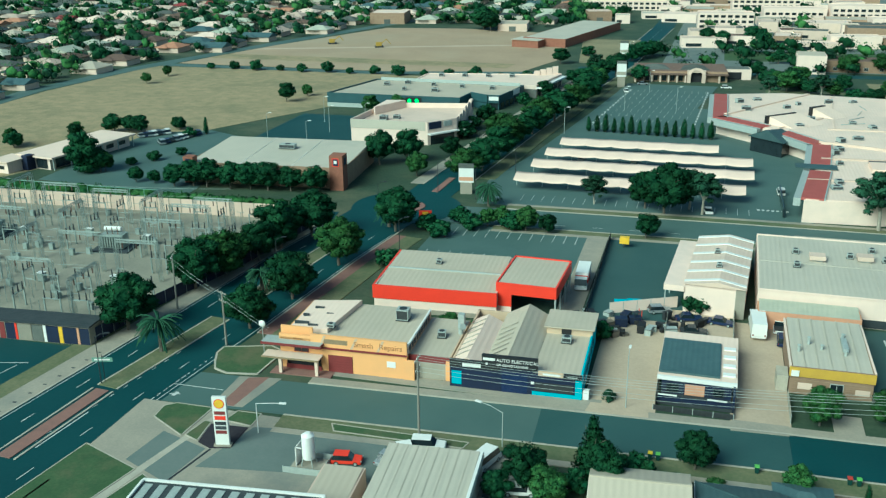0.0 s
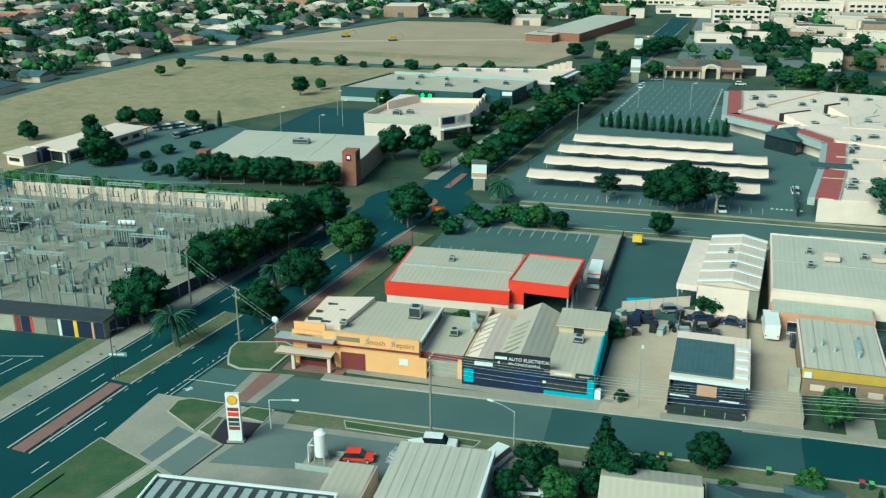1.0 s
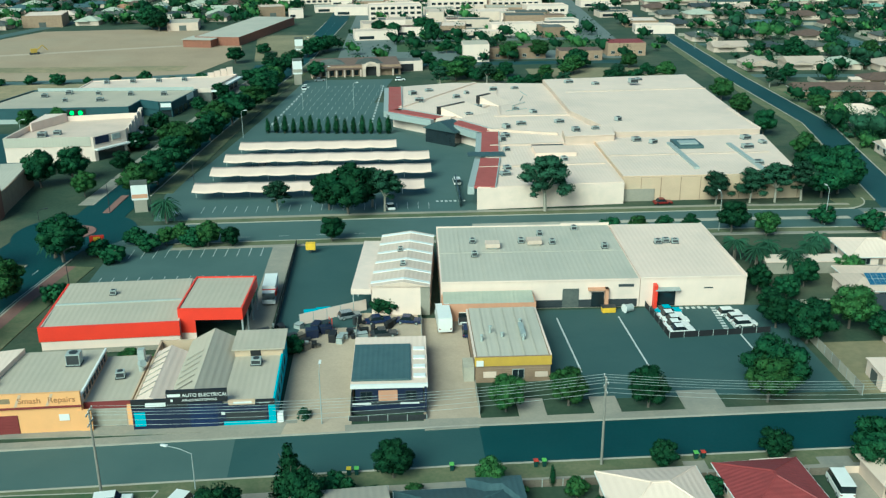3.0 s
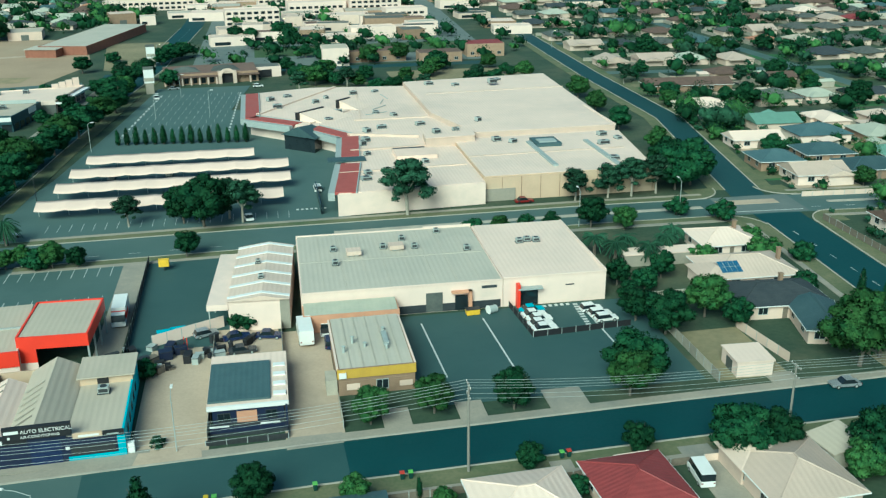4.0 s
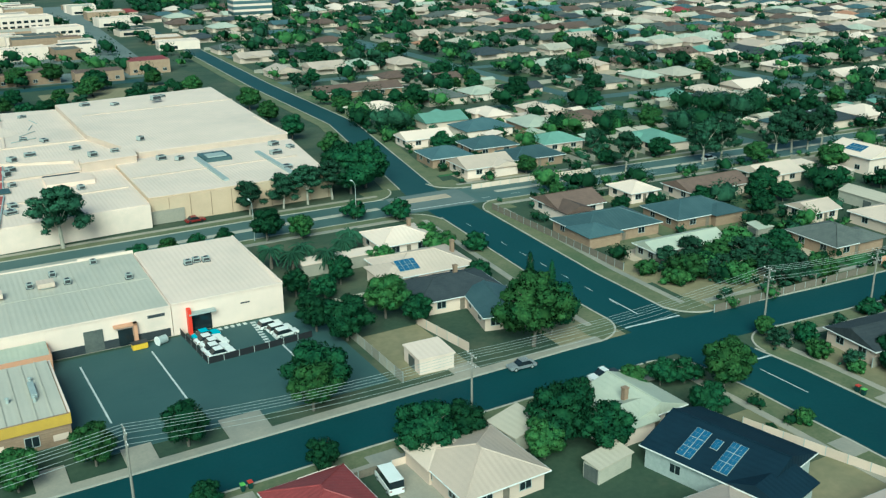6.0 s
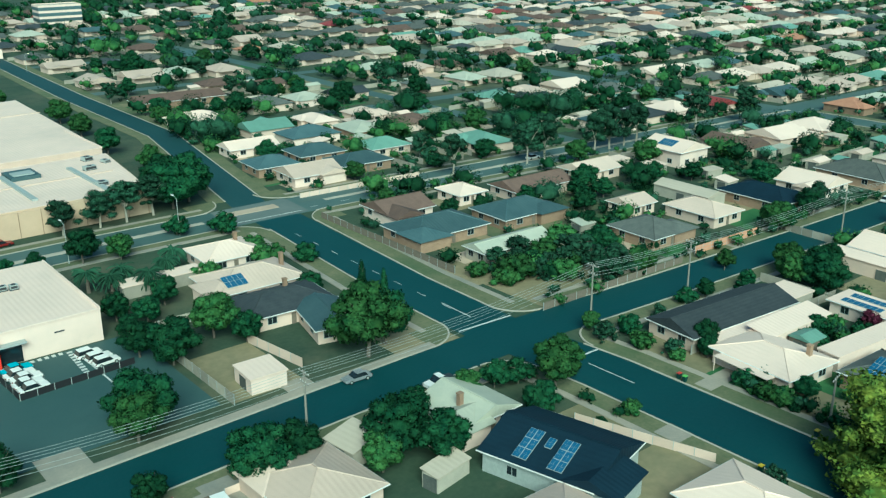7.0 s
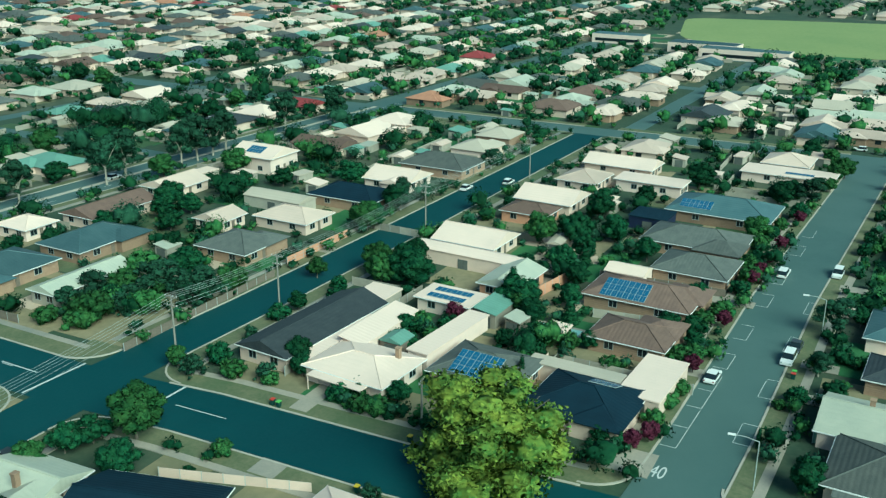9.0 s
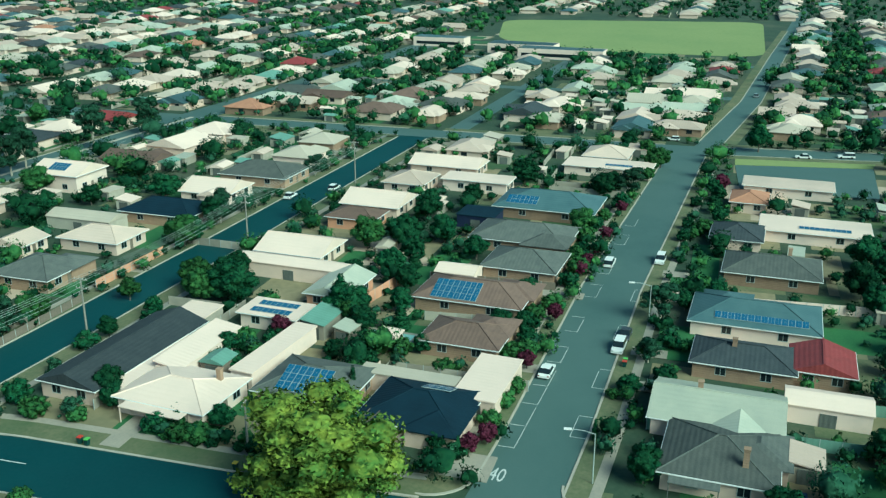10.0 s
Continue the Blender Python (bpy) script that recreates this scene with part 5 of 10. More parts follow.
# low link workshop
ob = shell("link_workshop", -38.6, 126.2, 6.8, 14.5, 3.9, 2.0, "tan_wall", "grey_roof", "low grey-roofed workshop with a maroon fascia", 0.2, 0.3)
part("fascia", boxes((-3.5, 3.5, -0.12, 0.1, 2.9, 3.95)), "maroon", ob)
part("roller_door", boxes((-2.6, 2.5, -0.06, 0.02, 0.1, 2.85)), "fence", ob)
part("pier", boxes((2.7, 3.9, -0.25, 0.1, 0.1, 3.4)), "yellow_wall", ob)
roof_unit(-38.6, 133.5, 3.9, 1.3, 1.2, 1.1, 10)
cw = thing("roof_cowl", -36.0, 135.5, 3.9, 0, "round galvanised exhaust cowl on the roof", "exhaust cowl")
part("duct", tubes(((0, 0, 0), (0, 0, 1.2), 0.4), ((0, 0, 1.2), (0.5, -0.5, 1.5), 0.55), n=12), "steel", cw)
cw = thing("roof_cowl", -36.6, 138.4, 3.9, 0, "square galvanised vent stack on the roof", "exhaust cowl")
part("duct", boxes((-0.5, 0.5, -0.5, 0.5, 0, 2.2)), "steel", cw)

# auto-electrical workshop
ob = thing("auto_workshop", -24.9, 125.0, 0, 1.5, "navy-fronted auto workshop with grey sheet roofs and a turquoise side wall", "building")
W2, D2 = 10.0, 21.0
part("front_wall", boxes((-W2, 2.6, 0, 0.3, 0.1, 4.4)), "navy", ob, "navy painted front")
part("front_wall", boxes((2.6, 9.0, 0, 0.3, 0.75, 3.6)), "navy", ob, "navy painted front")
part("front_wall", boxes((9.0, W2, 0, 0.3, 0.1, 3.6), (2.6, 9.0, 0, 0.3, 0.1, 0.75)), "teal", ob, "turquoise painted corner and base")
part("side_wall", boxes((W2 - 0.3, W2, 0.3, D2, 0.1, 4.0)), "teal", ob, "turquoise side wall")
part("side_wall", boxes((-W2, -W2 + 0.3, 0.3, D2, 0.1, 4.0)), "tan_wall", ob)
part("back_wall", boxes((-W2, W2, D2 - 0.3, D2, 0.1, 4.0)), "tan_wall", ob)
for k, (x0, x1, zr, y1, mt) in enumerate(((-9.9, -5.0, 5.2, 17.0, "white_roof"), (-5.0, 2.6, 6.0, 21.0, "grey_roof"))):
    bm = bmesh.new()
    xm = (x0 + x1) / 2
    hexa(bm, [(x0, 0.3, 3.8), (xm, 0.3, zr - 0.2), (x1, 0.3, 3.8)], [(x0, y1, 3.8), (xm, y1, zr - 0.2), (x1, y1, 3.8)])
    part("roof_gable", bm, mt, ob, "ribbed pale sheet roof")
for k in range(7):
    bm = bmesh.new()
    hexa(bm, [(-9.7, 2.5 + 2 * k, 3.85), (-7.5, 2.9 + 2 * k, 4.95), (-7.5, 3.1 + 2 * k, 4.95), (-9.7, 2.7 + 2 * k, 3.85)], [(-9.7, 2.5 + 2 * k, 4.0), (-7.5, 2.9 + 2 * k, 5.12), (-7.5, 3.1 + 2 * k, 5.12), (-9.7, 2.7 + 2 * k, 4.0)])
    part("roof_batten", bm, "fence", ob)
for k in range(6):
    bm = bmesh.new()
    hexa(bm, [(-4.6, 3 + 2 * k, 4.2), (-2.0, 3.6 + 2 * k, 5.5), (-2.0, 3.8 + 2 * k, 5.5), (-4.6, 3.2 + 2 * k, 4.2)], [(-4.6, 3 + 2 * k, 4.3), (-2.0, 3.6 + 2 * k, 5.6), (-2.0, 3.8 + 2 * k, 5.6), (-4.6, 3.2 + 2 * k, 4.3)])
    part("roof_batten", bm, "fence", ob)
part("roof_flat", boxes((2.6, W2 - 0.3, 0.3, 14.5, 3.5, 3.75)), "grey_roof", ob)
part("rear_shed", boxes((2.6, W2 - 0.05, 14.5, D2 - 0.3, 0.1, 4.9)), "tan_wall", ob)
part("rear_shed_roof", boxes((2.2, W2 + 0.3, 14.1, D2 + 0.3, 4.9, 5.1)), "grey_roof", ob)
part("opening", boxes((5.0, 6.6, 14.42, 14.52, 3.8, 4.8)), "black", ob)
part("fascia", boxes((-W2, -2.2, -0.14, 0.32, 3.5, 4.7)), "black", ob)
sgn = part("sign_board", boxes((-5.0, 3.4, -0.3, 0.34, 4.2, 6.0)), "black", ob, "black sign board with pale letters")
lettering("AUTO ELECTRICAL", 0.4, -0.36, 5.15, 0.74, "white", sgn)
part("sign_bar", boxes((-4.8, -3.0, -0.36, -0.3, 5.2, 5.62)), "white", sgn)
part("sign_mark", boxes((-4.4, -4.1, -0.36, -0.3, 4.45, 4.8)), "white", sgn)
lettering("AIR-CONDITIONING", -0.4, -0.36, 4.45, 0.52, "white", sgn)
part("sign_panel", boxes((3.5, 7.2, -0.2, 0.1, 3.45, 4.2)), "tan_wall", ob, "pale yellow sign panel")
part("sign_bar", boxes((4.2, 6.8, -0.24, -0.2, 3.65, 3.95)), "white", ob)
part("sign_panel", boxes((7.3, 9.95, -0.2, 0.1, 3.3, 4.1)), "black", ob)
part("sign_bar", boxes((7.8, 9.3, -0.24, -0.2, 3.6, 3.75)), "steel", ob)
part("sign_panel", boxes((-8.0, -5.2, -0.2, -0.13, 3.7, 4.3)), "white", ob, "white sign panel")
part("roller_door", boxes((-7.3, -2.2, -0.07, 0.0, 0.12, 3.3)), "navy", ob)
part("roller_door", boxes((-2.0, 1.9, -0.07, 0.0, 0.12, 3.4)), "dark_blue", ob)
part("poster", boxes((-9.7, -8.2, -0.06, -0.005, 0.6, 2.8)), "teal", ob)
part("shop_window", boxes((3.0, 8.7, -0.07, 0.0, 0.9, 2.3)), "darksteel", ob, "dark shop window with a timber board")
part("notice", boxes((2.4, 2.9, -0.1, -0.01, 1.9, 2.3)), "white", ob)
part("meter_box", boxes((10.1, 11.0, 0.2, 1.0, 0.1, 1.6)), "white", ob)
for i in range(5):
    part("side_window", boxes((W2, W2 + 0.05, 3 + 3 * i, 4.2 + 3 * i, 1.6, 2.8)), "glass", ob)
roof_unit(-19.0, 136.8, 3.8, 1.5, 1.3, 1.0, 0)

# red transport depot
ob = shell("red_depot", -44.8, 150.2, 22.4, 19.0, 4.9, 3.0, "white_wall", "grey_roof", "long low depot with a bright red fascia and grey roof", 0.25, 0.5)
part("fascia", boxes((-11.4, 11.3, -0.18, 0.26, 2.5, 5.0), (-11.45, -11.15, 0.26, 19.1, 2.5, 5.0)), "red", ob, "bright red fascia")
part("roof_joint", boxes((-11, 11, 9.2, 9.5, 4.6, 5.15)), "steel", ob)
part("base_panel", boxes((-11.2, 11.1, -0.12, -0.02, 0.1, 0.9)), "concrete", ob)
roof_unit(-47.5, 163, 5.0, 1.0, 0.9, 0.9, 3)
cn = thing("red_canopy", -28.6, 152.2, 0, -2.0, "high loading canopy with a red fascia on steel posts", "canopy")
part("fascia", boxes((-5.4, 5.4, -0.15, 0.15, 4.5, 6.6), (5.15, 5.45, 0.15, 14.2, 4.5, 6.6), (-5.45, -5.15, 0.15, 14.2, 4.5, 6.6), (-5.4, 5.4, 14.0, 14.3, 4.5, 6.6), (-5.4, -2.6, -0.14, 0.14, 2.2, 4.5)), "red", cn)
part("roof", boxes((-5.15, 5.15, 0.15, 14.0, 6.2, 6.4)), "grey_roof", cn)
for sx in (-5.2, 5.2):
    for yy in (0.2, 4.8, 9.4, 14.0):
        part("post", boxes((sx - 0.14, sx + 0.14, yy - 0.14, yy + 0.14, 0, 4.9)), "steel", cn)
part("back_wall", boxes((-5.2, -1.0, 13.6, 13.9, 0, 4.9), (-5.3, -5.0, 0.4, 13.6, 0, 4.9)), "darksteel", cn)
part("front_panel", boxes((-5.3, -2.6, -0.1, 0.1, 0.1, 2.2)), "white_wall", cn)

# white warehouse in three bays
ob = thing("white_warehouse", 3.2, 161.8, 0, -4.0, "white painted warehouse shed with a ribbed sawtooth roof", "building")
part("wall", boxes((-5.2, 5.2, 0, 0.25, 0.1, 5.7), (-5.2, 5.2, 27, 27.25, 0.1, 5.7), (-5.2, -4.95, 0.25, 27, 0.1, 5.7), (4.95, 5.2, 0.25, 27, 0.1, 5.7)), "white_wall", ob)
part("front_panel", boxes((3.6, 5.25, -0.05, 0, 0.1, 5.6)), "fence", ob)
bm = bmesh.new()
hexa(bm, [(-5.4, -0.3, 5.7), (0.6, -0.3, 6.6), (5.3, -0.3, 5.7)], [(-5.4, 27.5, 5.7), (0.6, 27.5, 6.6), (5.3, 27.5, 5.7)])
part("roof", bm, "cream_roof", ob)
for i in range(6):
    y = 1.0 + 5.0 * i
    bm = bmesh.new()
    hexa(bm, [(-5.4, y, 5.7), (0.6, y, 6.6), (0.6, y + 0.9, 6.6), (-5.4, y + 0.9, 5.7)], [(-5.4, y, 5.8), (0.6, y, 6.7), (0.6, y + 0.9, 6.7), (-5.4, y + 0.9, 5.8)])
    hexa(bm, [(0.6, y, 6.6), (5.3, y, 5.7), (5.3, y + 0.9, 5.7), (0.6, y + 0.9, 6.6)], [(0.6, y, 6.7), (5.3, y, 5.8), (5.3, y + 0.9, 5.8), (0.6, y + 0.9, 6.7)])
    part("skylight", bm, "white", ob)
part("awning", boxes((-8.8, -5.2, -0.2, 25, 5.0, 5.25), (-8.8, -8.55, -0.2, 25, 4.2, 5.0), (-8.8, -5.2, -0.25, 0, 4.2, 5.0)), "white_wall", ob)
for i in range(4):
    part("post", boxes((-8.7, -8.5, 1 + 7.5 * i, 1.2 + 7.5 * i, 0, 4.2)), "steel", ob)
roof_unit(3.4, 178, 6.4, 0.9, 0.8, 0.8)
roof_unit(3.8, 170, 6.5, 0.9, 0.8, 0.8)

ob = shell("trade_warehouse", 28.6, 163.2, 36.2, 29.5, 5.5, -0.9, "white_wall", "green_grey_roof", "long warehouse with a grey-green ribbed roof and white front wall", 0.06, 0.35)
seams(ob, -17.9, 17.9, 0.3, 29.2, 5.46, 9, 0.35)
part("parapet_trim", boxes((-18.1, 18.1, -0.12, 0.16, 5.3, 5.56)), "white_wall", ob)
part("rear_parapet", boxes((-18.1, 8.0, 29.3, 29.6, 5.4, 6.0), (8.0, 18.1, 29.3, 29.6, 5.4, 6.3)), "white_wall", ob)
part("ridge_cap", boxes((-17.9, 17.9, 14.5, 14.8, 5.58, 5.68)), "green_grey_roof", ob)
part("dark_base", boxes((-1.0, 17.7, -0.08, -0.01, 0.1, 1.6)), "dark_tile", ob)
part("roller_door", boxes((4.0, 7.0, -0.12, -0.02, 0.12, 3.8)), "grey_tile", ob)
part("door", boxes((9.3, 11.6, -0.14, -0.02, 0.12, 3.0)), "glass", ob)
part("portal", boxes((11.7, 12.3, -0.9, -0.05, 0.12, 4.0), (8.6, 12.3, -0.9, -0.05, 3.6, 4.0)), "brickpink", ob, "orange door portal")
part("sign_bar", boxes((14.2, 17.0, -0.1, -0.02, 4.0, 4.5)), "dark_tile", ob, "small dark sign lettering bar")
ob2 = shell("orange_annex", 18.8, 158.4, 16.6, 4.6, 3.3, -0.5, "brickpink", "pale_roof", "low lean-to annex with an orange wall and pale blue roof", 0.1, 0.7)
ob = shell("showroom", 56.5, 162.75, 19.4, 29.5, 5.7, -0.9, "white_wall", "white_roof", "cream-roofed white showroom with a tall glazed entry", 0.12, 0.3)
part("parapet_trim", boxes((-9.75, 9.75, -0.14, 0.2, 5.5, 5.8), (9.5, 9.8, 0.2, 29.5, 5.5, 5.95)), "white_wall", ob)
part("portal", boxes((-7.4, -6.8, -1.3, -0.05, 0.1, 4.6)), "red", ob, "red entry blade")
part("entry_glass", boxes((-6.6, -3.2, -0.12, -0.02, 0.12, 3.4)), "glass", ob)
part("canopy", boxes((-7.2, -2.6, -1.4, -0.05, 3.5, 3.75)), "steel", ob)
part("sign_bar", boxes((2.0, 3.6, -0.1, -0.02, 3.4, 3.6)), "dark_tile", ob)
for (x, y) in ((17.8, 183.5), (17.6, 176), (27.5, 183), (31.8, 187), (33.6, 182), (39.4, 190), (43.5, 179)):
    roof_unit(x, y, 5.62, 1.1, 1.0, 1.0)
for (x, y) in ((21.5, 180.5), (30.0, 182.0)):
    d = thing("roof_vent", x, y, 5.6, 0, "squat pale hooded roof ventilator", "roof vent", "roof vents")
    part("hood", boxes((-1.4, 1.4, -1.2, 1.2, 0.4, 1.2)), "cream_roof", d)
    part("throat", boxes((-0.9, 0.9, -0.8, 0.8, 0, 0.4)), "steel", d)
for k in range(3):
    roof_unit(54.5 + 1.7 * k, 180.5 + 0.5 * (k % 2), 5.76, 1.3, 1.1, 0.9)
# fenced display pen
fence([(47.8, 162.6), (48.6, 149.2), (66.5, 150.4)], 1.2, "black", "display_fence", "low black mesh fence round the display cars")
pn = bmesh.new()
for k in range(9):
    box(pn, 59.0 + 0.06 * k, 59.9 + 0.06 * k, 152 + 1.1 * k, 152.6 + 1.1 * k, 0.09, 0.13)
for k in range(9):
    box(pn, 49.5 + 1.1 * k, 50.1 + 1.1 * k, 161.0, 161.9, 0.09, 0.13)
tagged(part("zebra_marking", pn, "line"), "white painted zebra blocks in the display pen", "road marking", kind="structure")
for k, (x, y) in enumerate(((51.2, 151.4), (51.0, 153.4), (51.4, 155.4), (51.0, 157.4))):
    car(x, y, 3, "white", "sedan", "white car body in a crowded fenced row", "display cars")
car(51.2, 159.4, 4, "teal", "sedan", "turquoise car at the row's end behind the fence", "display cars")
for k, (x, y) in enumerate(((63.0, 153.2), (62.6, 155.4), (61.8, 157.8))):
    car(x, y, 5, "white", "hatch", "white car parked in the fenced pen", "display cars")
# skip bin, pallet
sk = thing("skip_bin", 40.6, 160.6, 0.1, 3, "small orange metal skip by the warehouse wall", "skip")
part("body", boxes((-1.2, 1.2, -0.6, 0.6, 0.1, 1.1)), "signyellow", sk)
part("rim", boxes((-1.3, 1.3, -0.7, 0.7, 1.1, 1.2)), "darksteel", sk)
sk = thing("cable_drum", 44.2, 160.6, 0.1, 20, "grey drum of materials beside the warehouse wall", "drum")
part("drum", tubes(((-0.8, 0, 0.7), (0.8, 0, 0.7), 0.7), n=14), "steel", sk)
part("flange", tubes(((-0.9, 0, 0.7), (-0.8, 0, 0.7), 0.85), n=14), "white", sk)

# brick office with ochre fascia
ob = shell("brick_office", 20.3, 135.6, 11.6, 18.0, 4.4, 0.0, "brick", "green_grey_roof", "single-storey brick office with an ochre fascia and pale grey roof", 0.12, 0.5)
part("fascia", boxes((-5.95, 5.95, -0.16, 0.26, 2.9, 4.36)), "ochre", ob)
for sx in (-5.85, 5.85):
    part("roof_edge", boxes((sx - 0.15, sx + 0.15, 0.26, 18.1, 4.1, 4.5)), "white_wall", ob)
window(ob, 0.8, -0.05, 0.7, 1.9, 1.5, 0)
part("shutter", boxes((-4.6, -2.6, -0.09, -0.02, 0.9, 1.9)), "cream_wall", ob)
part("shutter", boxes((3.4, 5.4, -0.09, -0.02, 0.8, 1.7)), "cream_wall", ob)
part("sign_light", boxes((-5.7, -4.6, -0.35, -0.18, 3.0, 3.9)), "white", ob)
part("lean_to", boxes((-7.6, -5.96, 0.3, 3.6, 0.1, 2.6)), "fence", ob)
seams(ob, -5.7, 5.7, 0.3, 17.8, 4.4, 6, 0.5)
for (x, y, hh) in ((17.5, 144, 1.4), (19.3, 142.5, 0.9), (22.8, 147.5, 0.9), (22.6, 141.2, 0.9), (15.9, 141.2, 1.2)):
    v = thing("roof_flue", x, y, 4.3, 0, "short metal flue on the office roof", "flue", "flues")
    part("pipe", tubes(((0, 0, 0), (0, 0, hh), 0.22), n=10), "steel", v)
    part("cap", tubes(((0, 0, hh), (0, 0, hh + 0.12), 0.34, 0.1), n=10), "steel", v)
dc = thing("roof_duct", 22.7, 144.3, 4.4, 0, "grey rooftop duct running over the roof", "duct")
part("duct", boxes((-0.4, 0.4, -2.2, 2.2, 0.1, 0.7)), "steel", dc)

# grey-roofed cottage office
ob = thing("cottage_office", 1.2, 126.6, 0, -0.8, "dark cottage office with a flat grey metal roof and verandah", "house")
part("wall", boxes((-5.0, 5.0, 3.2, 18, 0, 3.3)), "navy", ob)
bm = bmesh.new()
hexa(bm, [(-5.7, 3.4, 3.1), (5.7, 3.4, 3.1), (5.7, 19, 3.3), (-5.7, 19, 3.3)], [(-5.7, 3.4, 3.35), (5.7, 3.4, 3.35), (5.7, 19, 3.55), (-5.7, 19, 3.55)])
part("roof", bm, "white_roof", ob)
part("roof_panel", boxes((-5.6, 3.2, 4.2, 16.0, 3.4, 3.72)), "blue_roof", ob, "blue-grey raised roof sheet")
for k in range(4):
    part("roof_strip", boxes((3.6, 5.4, 5 + 3 * k, 6 + 3 * k, 3.4, 3.66)), "white", ob)
part("verandah_beam", boxes((-5.7, 5.7, 3.0, 3.4, 2.8, 3.4)), "white", ob)
for k in range(4):
    part("post", boxes((-5.4 + 3.5 * k, -5.3 + 3.5 * k, 0.6, 0.7, 0, 2.4)), "darksteel", ob)
part("rail", boxes((-5.4, -2.6, 0.6, 0.75, 1.5, 1.7), (1.6, 4.4, 0.6, 0.75, 1.5, 1.7)), "white", ob)
part("rail_screen", boxes((-5.4, 5.2, 0.62, 0.72, 0.6, 1.45)), "navy", ob)
part("deck", boxes((-5.5, 5.5, 0.4, 3.2, 0.1, 0.6)), "dark_tile", ob)
part("wall_panel", boxes((-1.6, 1.2, 3.05, 3.2, 0.7, 2.4)), "brickpink", ob)
part("side_screen", boxes((5.2, 5.5, 0.4, 3.2, 0.1, 3.0)), "navy", ob)
window(ob, -3.4, 3.15, 0.9, 1.8, 1.3, 0, "darksteel")
window(ob, 3.2, 3.15, 0.9, 1.6, 1.3, 0, "darksteel")
fence([(-4.6, 125.2), (6.6, 125.0), (6.9, 146)], 0.9, "darksteel", "front_fence", "low dark front fence")

# ---- shopping centre ----
def prism(pts, z0, z1):
    bm = bmesh.new()
    hexa(bm, [(*p, z0) for p in pts], [(*p, z1) for p in pts])
    return bm


slab("centre_lane", [(18, 219), (24.5, 219), (27.4, 255), (29.7, 279), (17.2, 297.2), (2.2, 312), (2.2, 352), (-6, 352), (-6, 300), (19, 262)], -0.02, 0.105, "asphalt_worn", "grey asphalt lane along the front of the centre", "lane")
ob = thing("shopping_centre", 0, 0, 0, 0, "sprawling cream flat-roofed shopping centre with a faded red awning", "shopping centre")
FOOT = [(22, 222), (58, 224.2), (58.1, 226.4), (103, 226.6), (108.4, 268), (108.6, 270.6), (113.5, 362), (57, 356), (24, 360), (2, 353), (2, 312), (17, 297), (29.5, 279), (27.2, 255)]
part("wall", prism(FOOT, 0.1, 5.4), "white_wall", ob)
inner = [(22.4, 222.4), (57.7, 224.6), (57.7, 266), (62, 300), (57, 355.5), (24, 359.5), (2.4, 352.6), (2.4, 312.2), (17.2, 297.4), (29.9, 279.2), (27.6, 255)]
part("roof", prism(inner, 5.2, 5.55), "white_roof", ob, "cream flat roof")
part("wall_panel", boxes((58.3, 102.8, 226.15, 226.6, 0.1, 6.0)), "tan_wall", ob, "tan precast south wall")
for k in range(9):
    part("panel_joint", boxes((62.6 + 4.9 * k, 62.7 + 4.9 * k, 226.05, 226.15, 0.1, 6.0)), "brick", ob)
part("upper_block", prism([(58.2, 226.7), (102.6, 226.8), (108, 267), (58.4, 266)], 5.3, 6.25), "tan_wall", ob)
part("roof", prism([(58.4, 226.9), (102.4, 227.0), (107.8, 266.8), (58.6, 265.8)], 6.2, 6.32), "white_roof", ob)
part("upper_block", prism([(66, 270), (108.5, 271), (113.2, 361.6), (57.6, 355.6), (58, 300)], 5.3, 6.9), "cream_wall", ob, "taller cream rear hall")
part("roof", prism([(66.2, 270.2), (108.3, 271.2), (113.0, 361.4), (57.8, 355.4), (58.2, 300)], 6.85, 7.0), "white_roof", ob)
part("hall_parapet", boxes((108.3, 108.7, 271, 300, 6.8, 7.3)), "white_wall", ob)
part("plant_room", prism([(50, 262), (64, 263), (65, 274), (51, 273)], 5.3, 7.9), "cream_wall", ob)
part("plant_roof", prism([(49.8, 261.8), (64.2, 262.8), (65.2, 274.2), (50.8, 273.2)], 7.9, 8.05), "white_roof", ob)
part("roof_ridge", prism([(4, 316), (32, 358), (33, 357.4), (5, 315.4)], 5.4, 6.0), "white_roof", ob)
# stepped roof joints and upstands
for a, b, w, h in (((24, 240), (57, 241.5), 0.35, 0.35), ((29, 262), (50, 263), 0.4, 0.5), ((30, 281), (50, 274), 0.5, 0.7), ((34, 300), (58, 300), 0.4, 0.4), ((36, 300), (40, 356), 0.4, 0.3), ((20, 298), (34, 316), 0.35, 0.4), ((58.8, 246), (102, 247), 0.3, 0.25), ((62, 330), (112, 333), 0.3, 0.25)):
    z = 5.5 if a[0] < 58.5 else (6.28 if a[1] < 270 else 6.95)
    bm = bmesh.new()
    strip(bm, [a, b], -w / 2, w / 2, z, z + h)
    part("roof_upstand", bm, "cream_wall", ob)
for pts in ([(16, 304), (25, 312), (25.5, 311), (16.6, 303)], [(30, 321), (34.5, 325.4), (35.2, 324.6), (30.6, 320)]):
    part("clerestory", prism(pts, 5.5, 8.2), "black", ob, "dark clerestory glazing")
for pts in ([(16.4, 304.4), (25.2, 312.4), (34, 308), (24, 299)], [(30.2, 321.4), (34.6, 325.8), (42, 321), (37, 316)]):
    bm = bmesh.new()
    hexa(bm, [(*p, 5.4) for p in pts], [(*p, z) for p, z in zip(pts, (8.3, 8.3, 5.6, 5.6))])
    part("clerestory_roof", bm, "white_roof", ob)
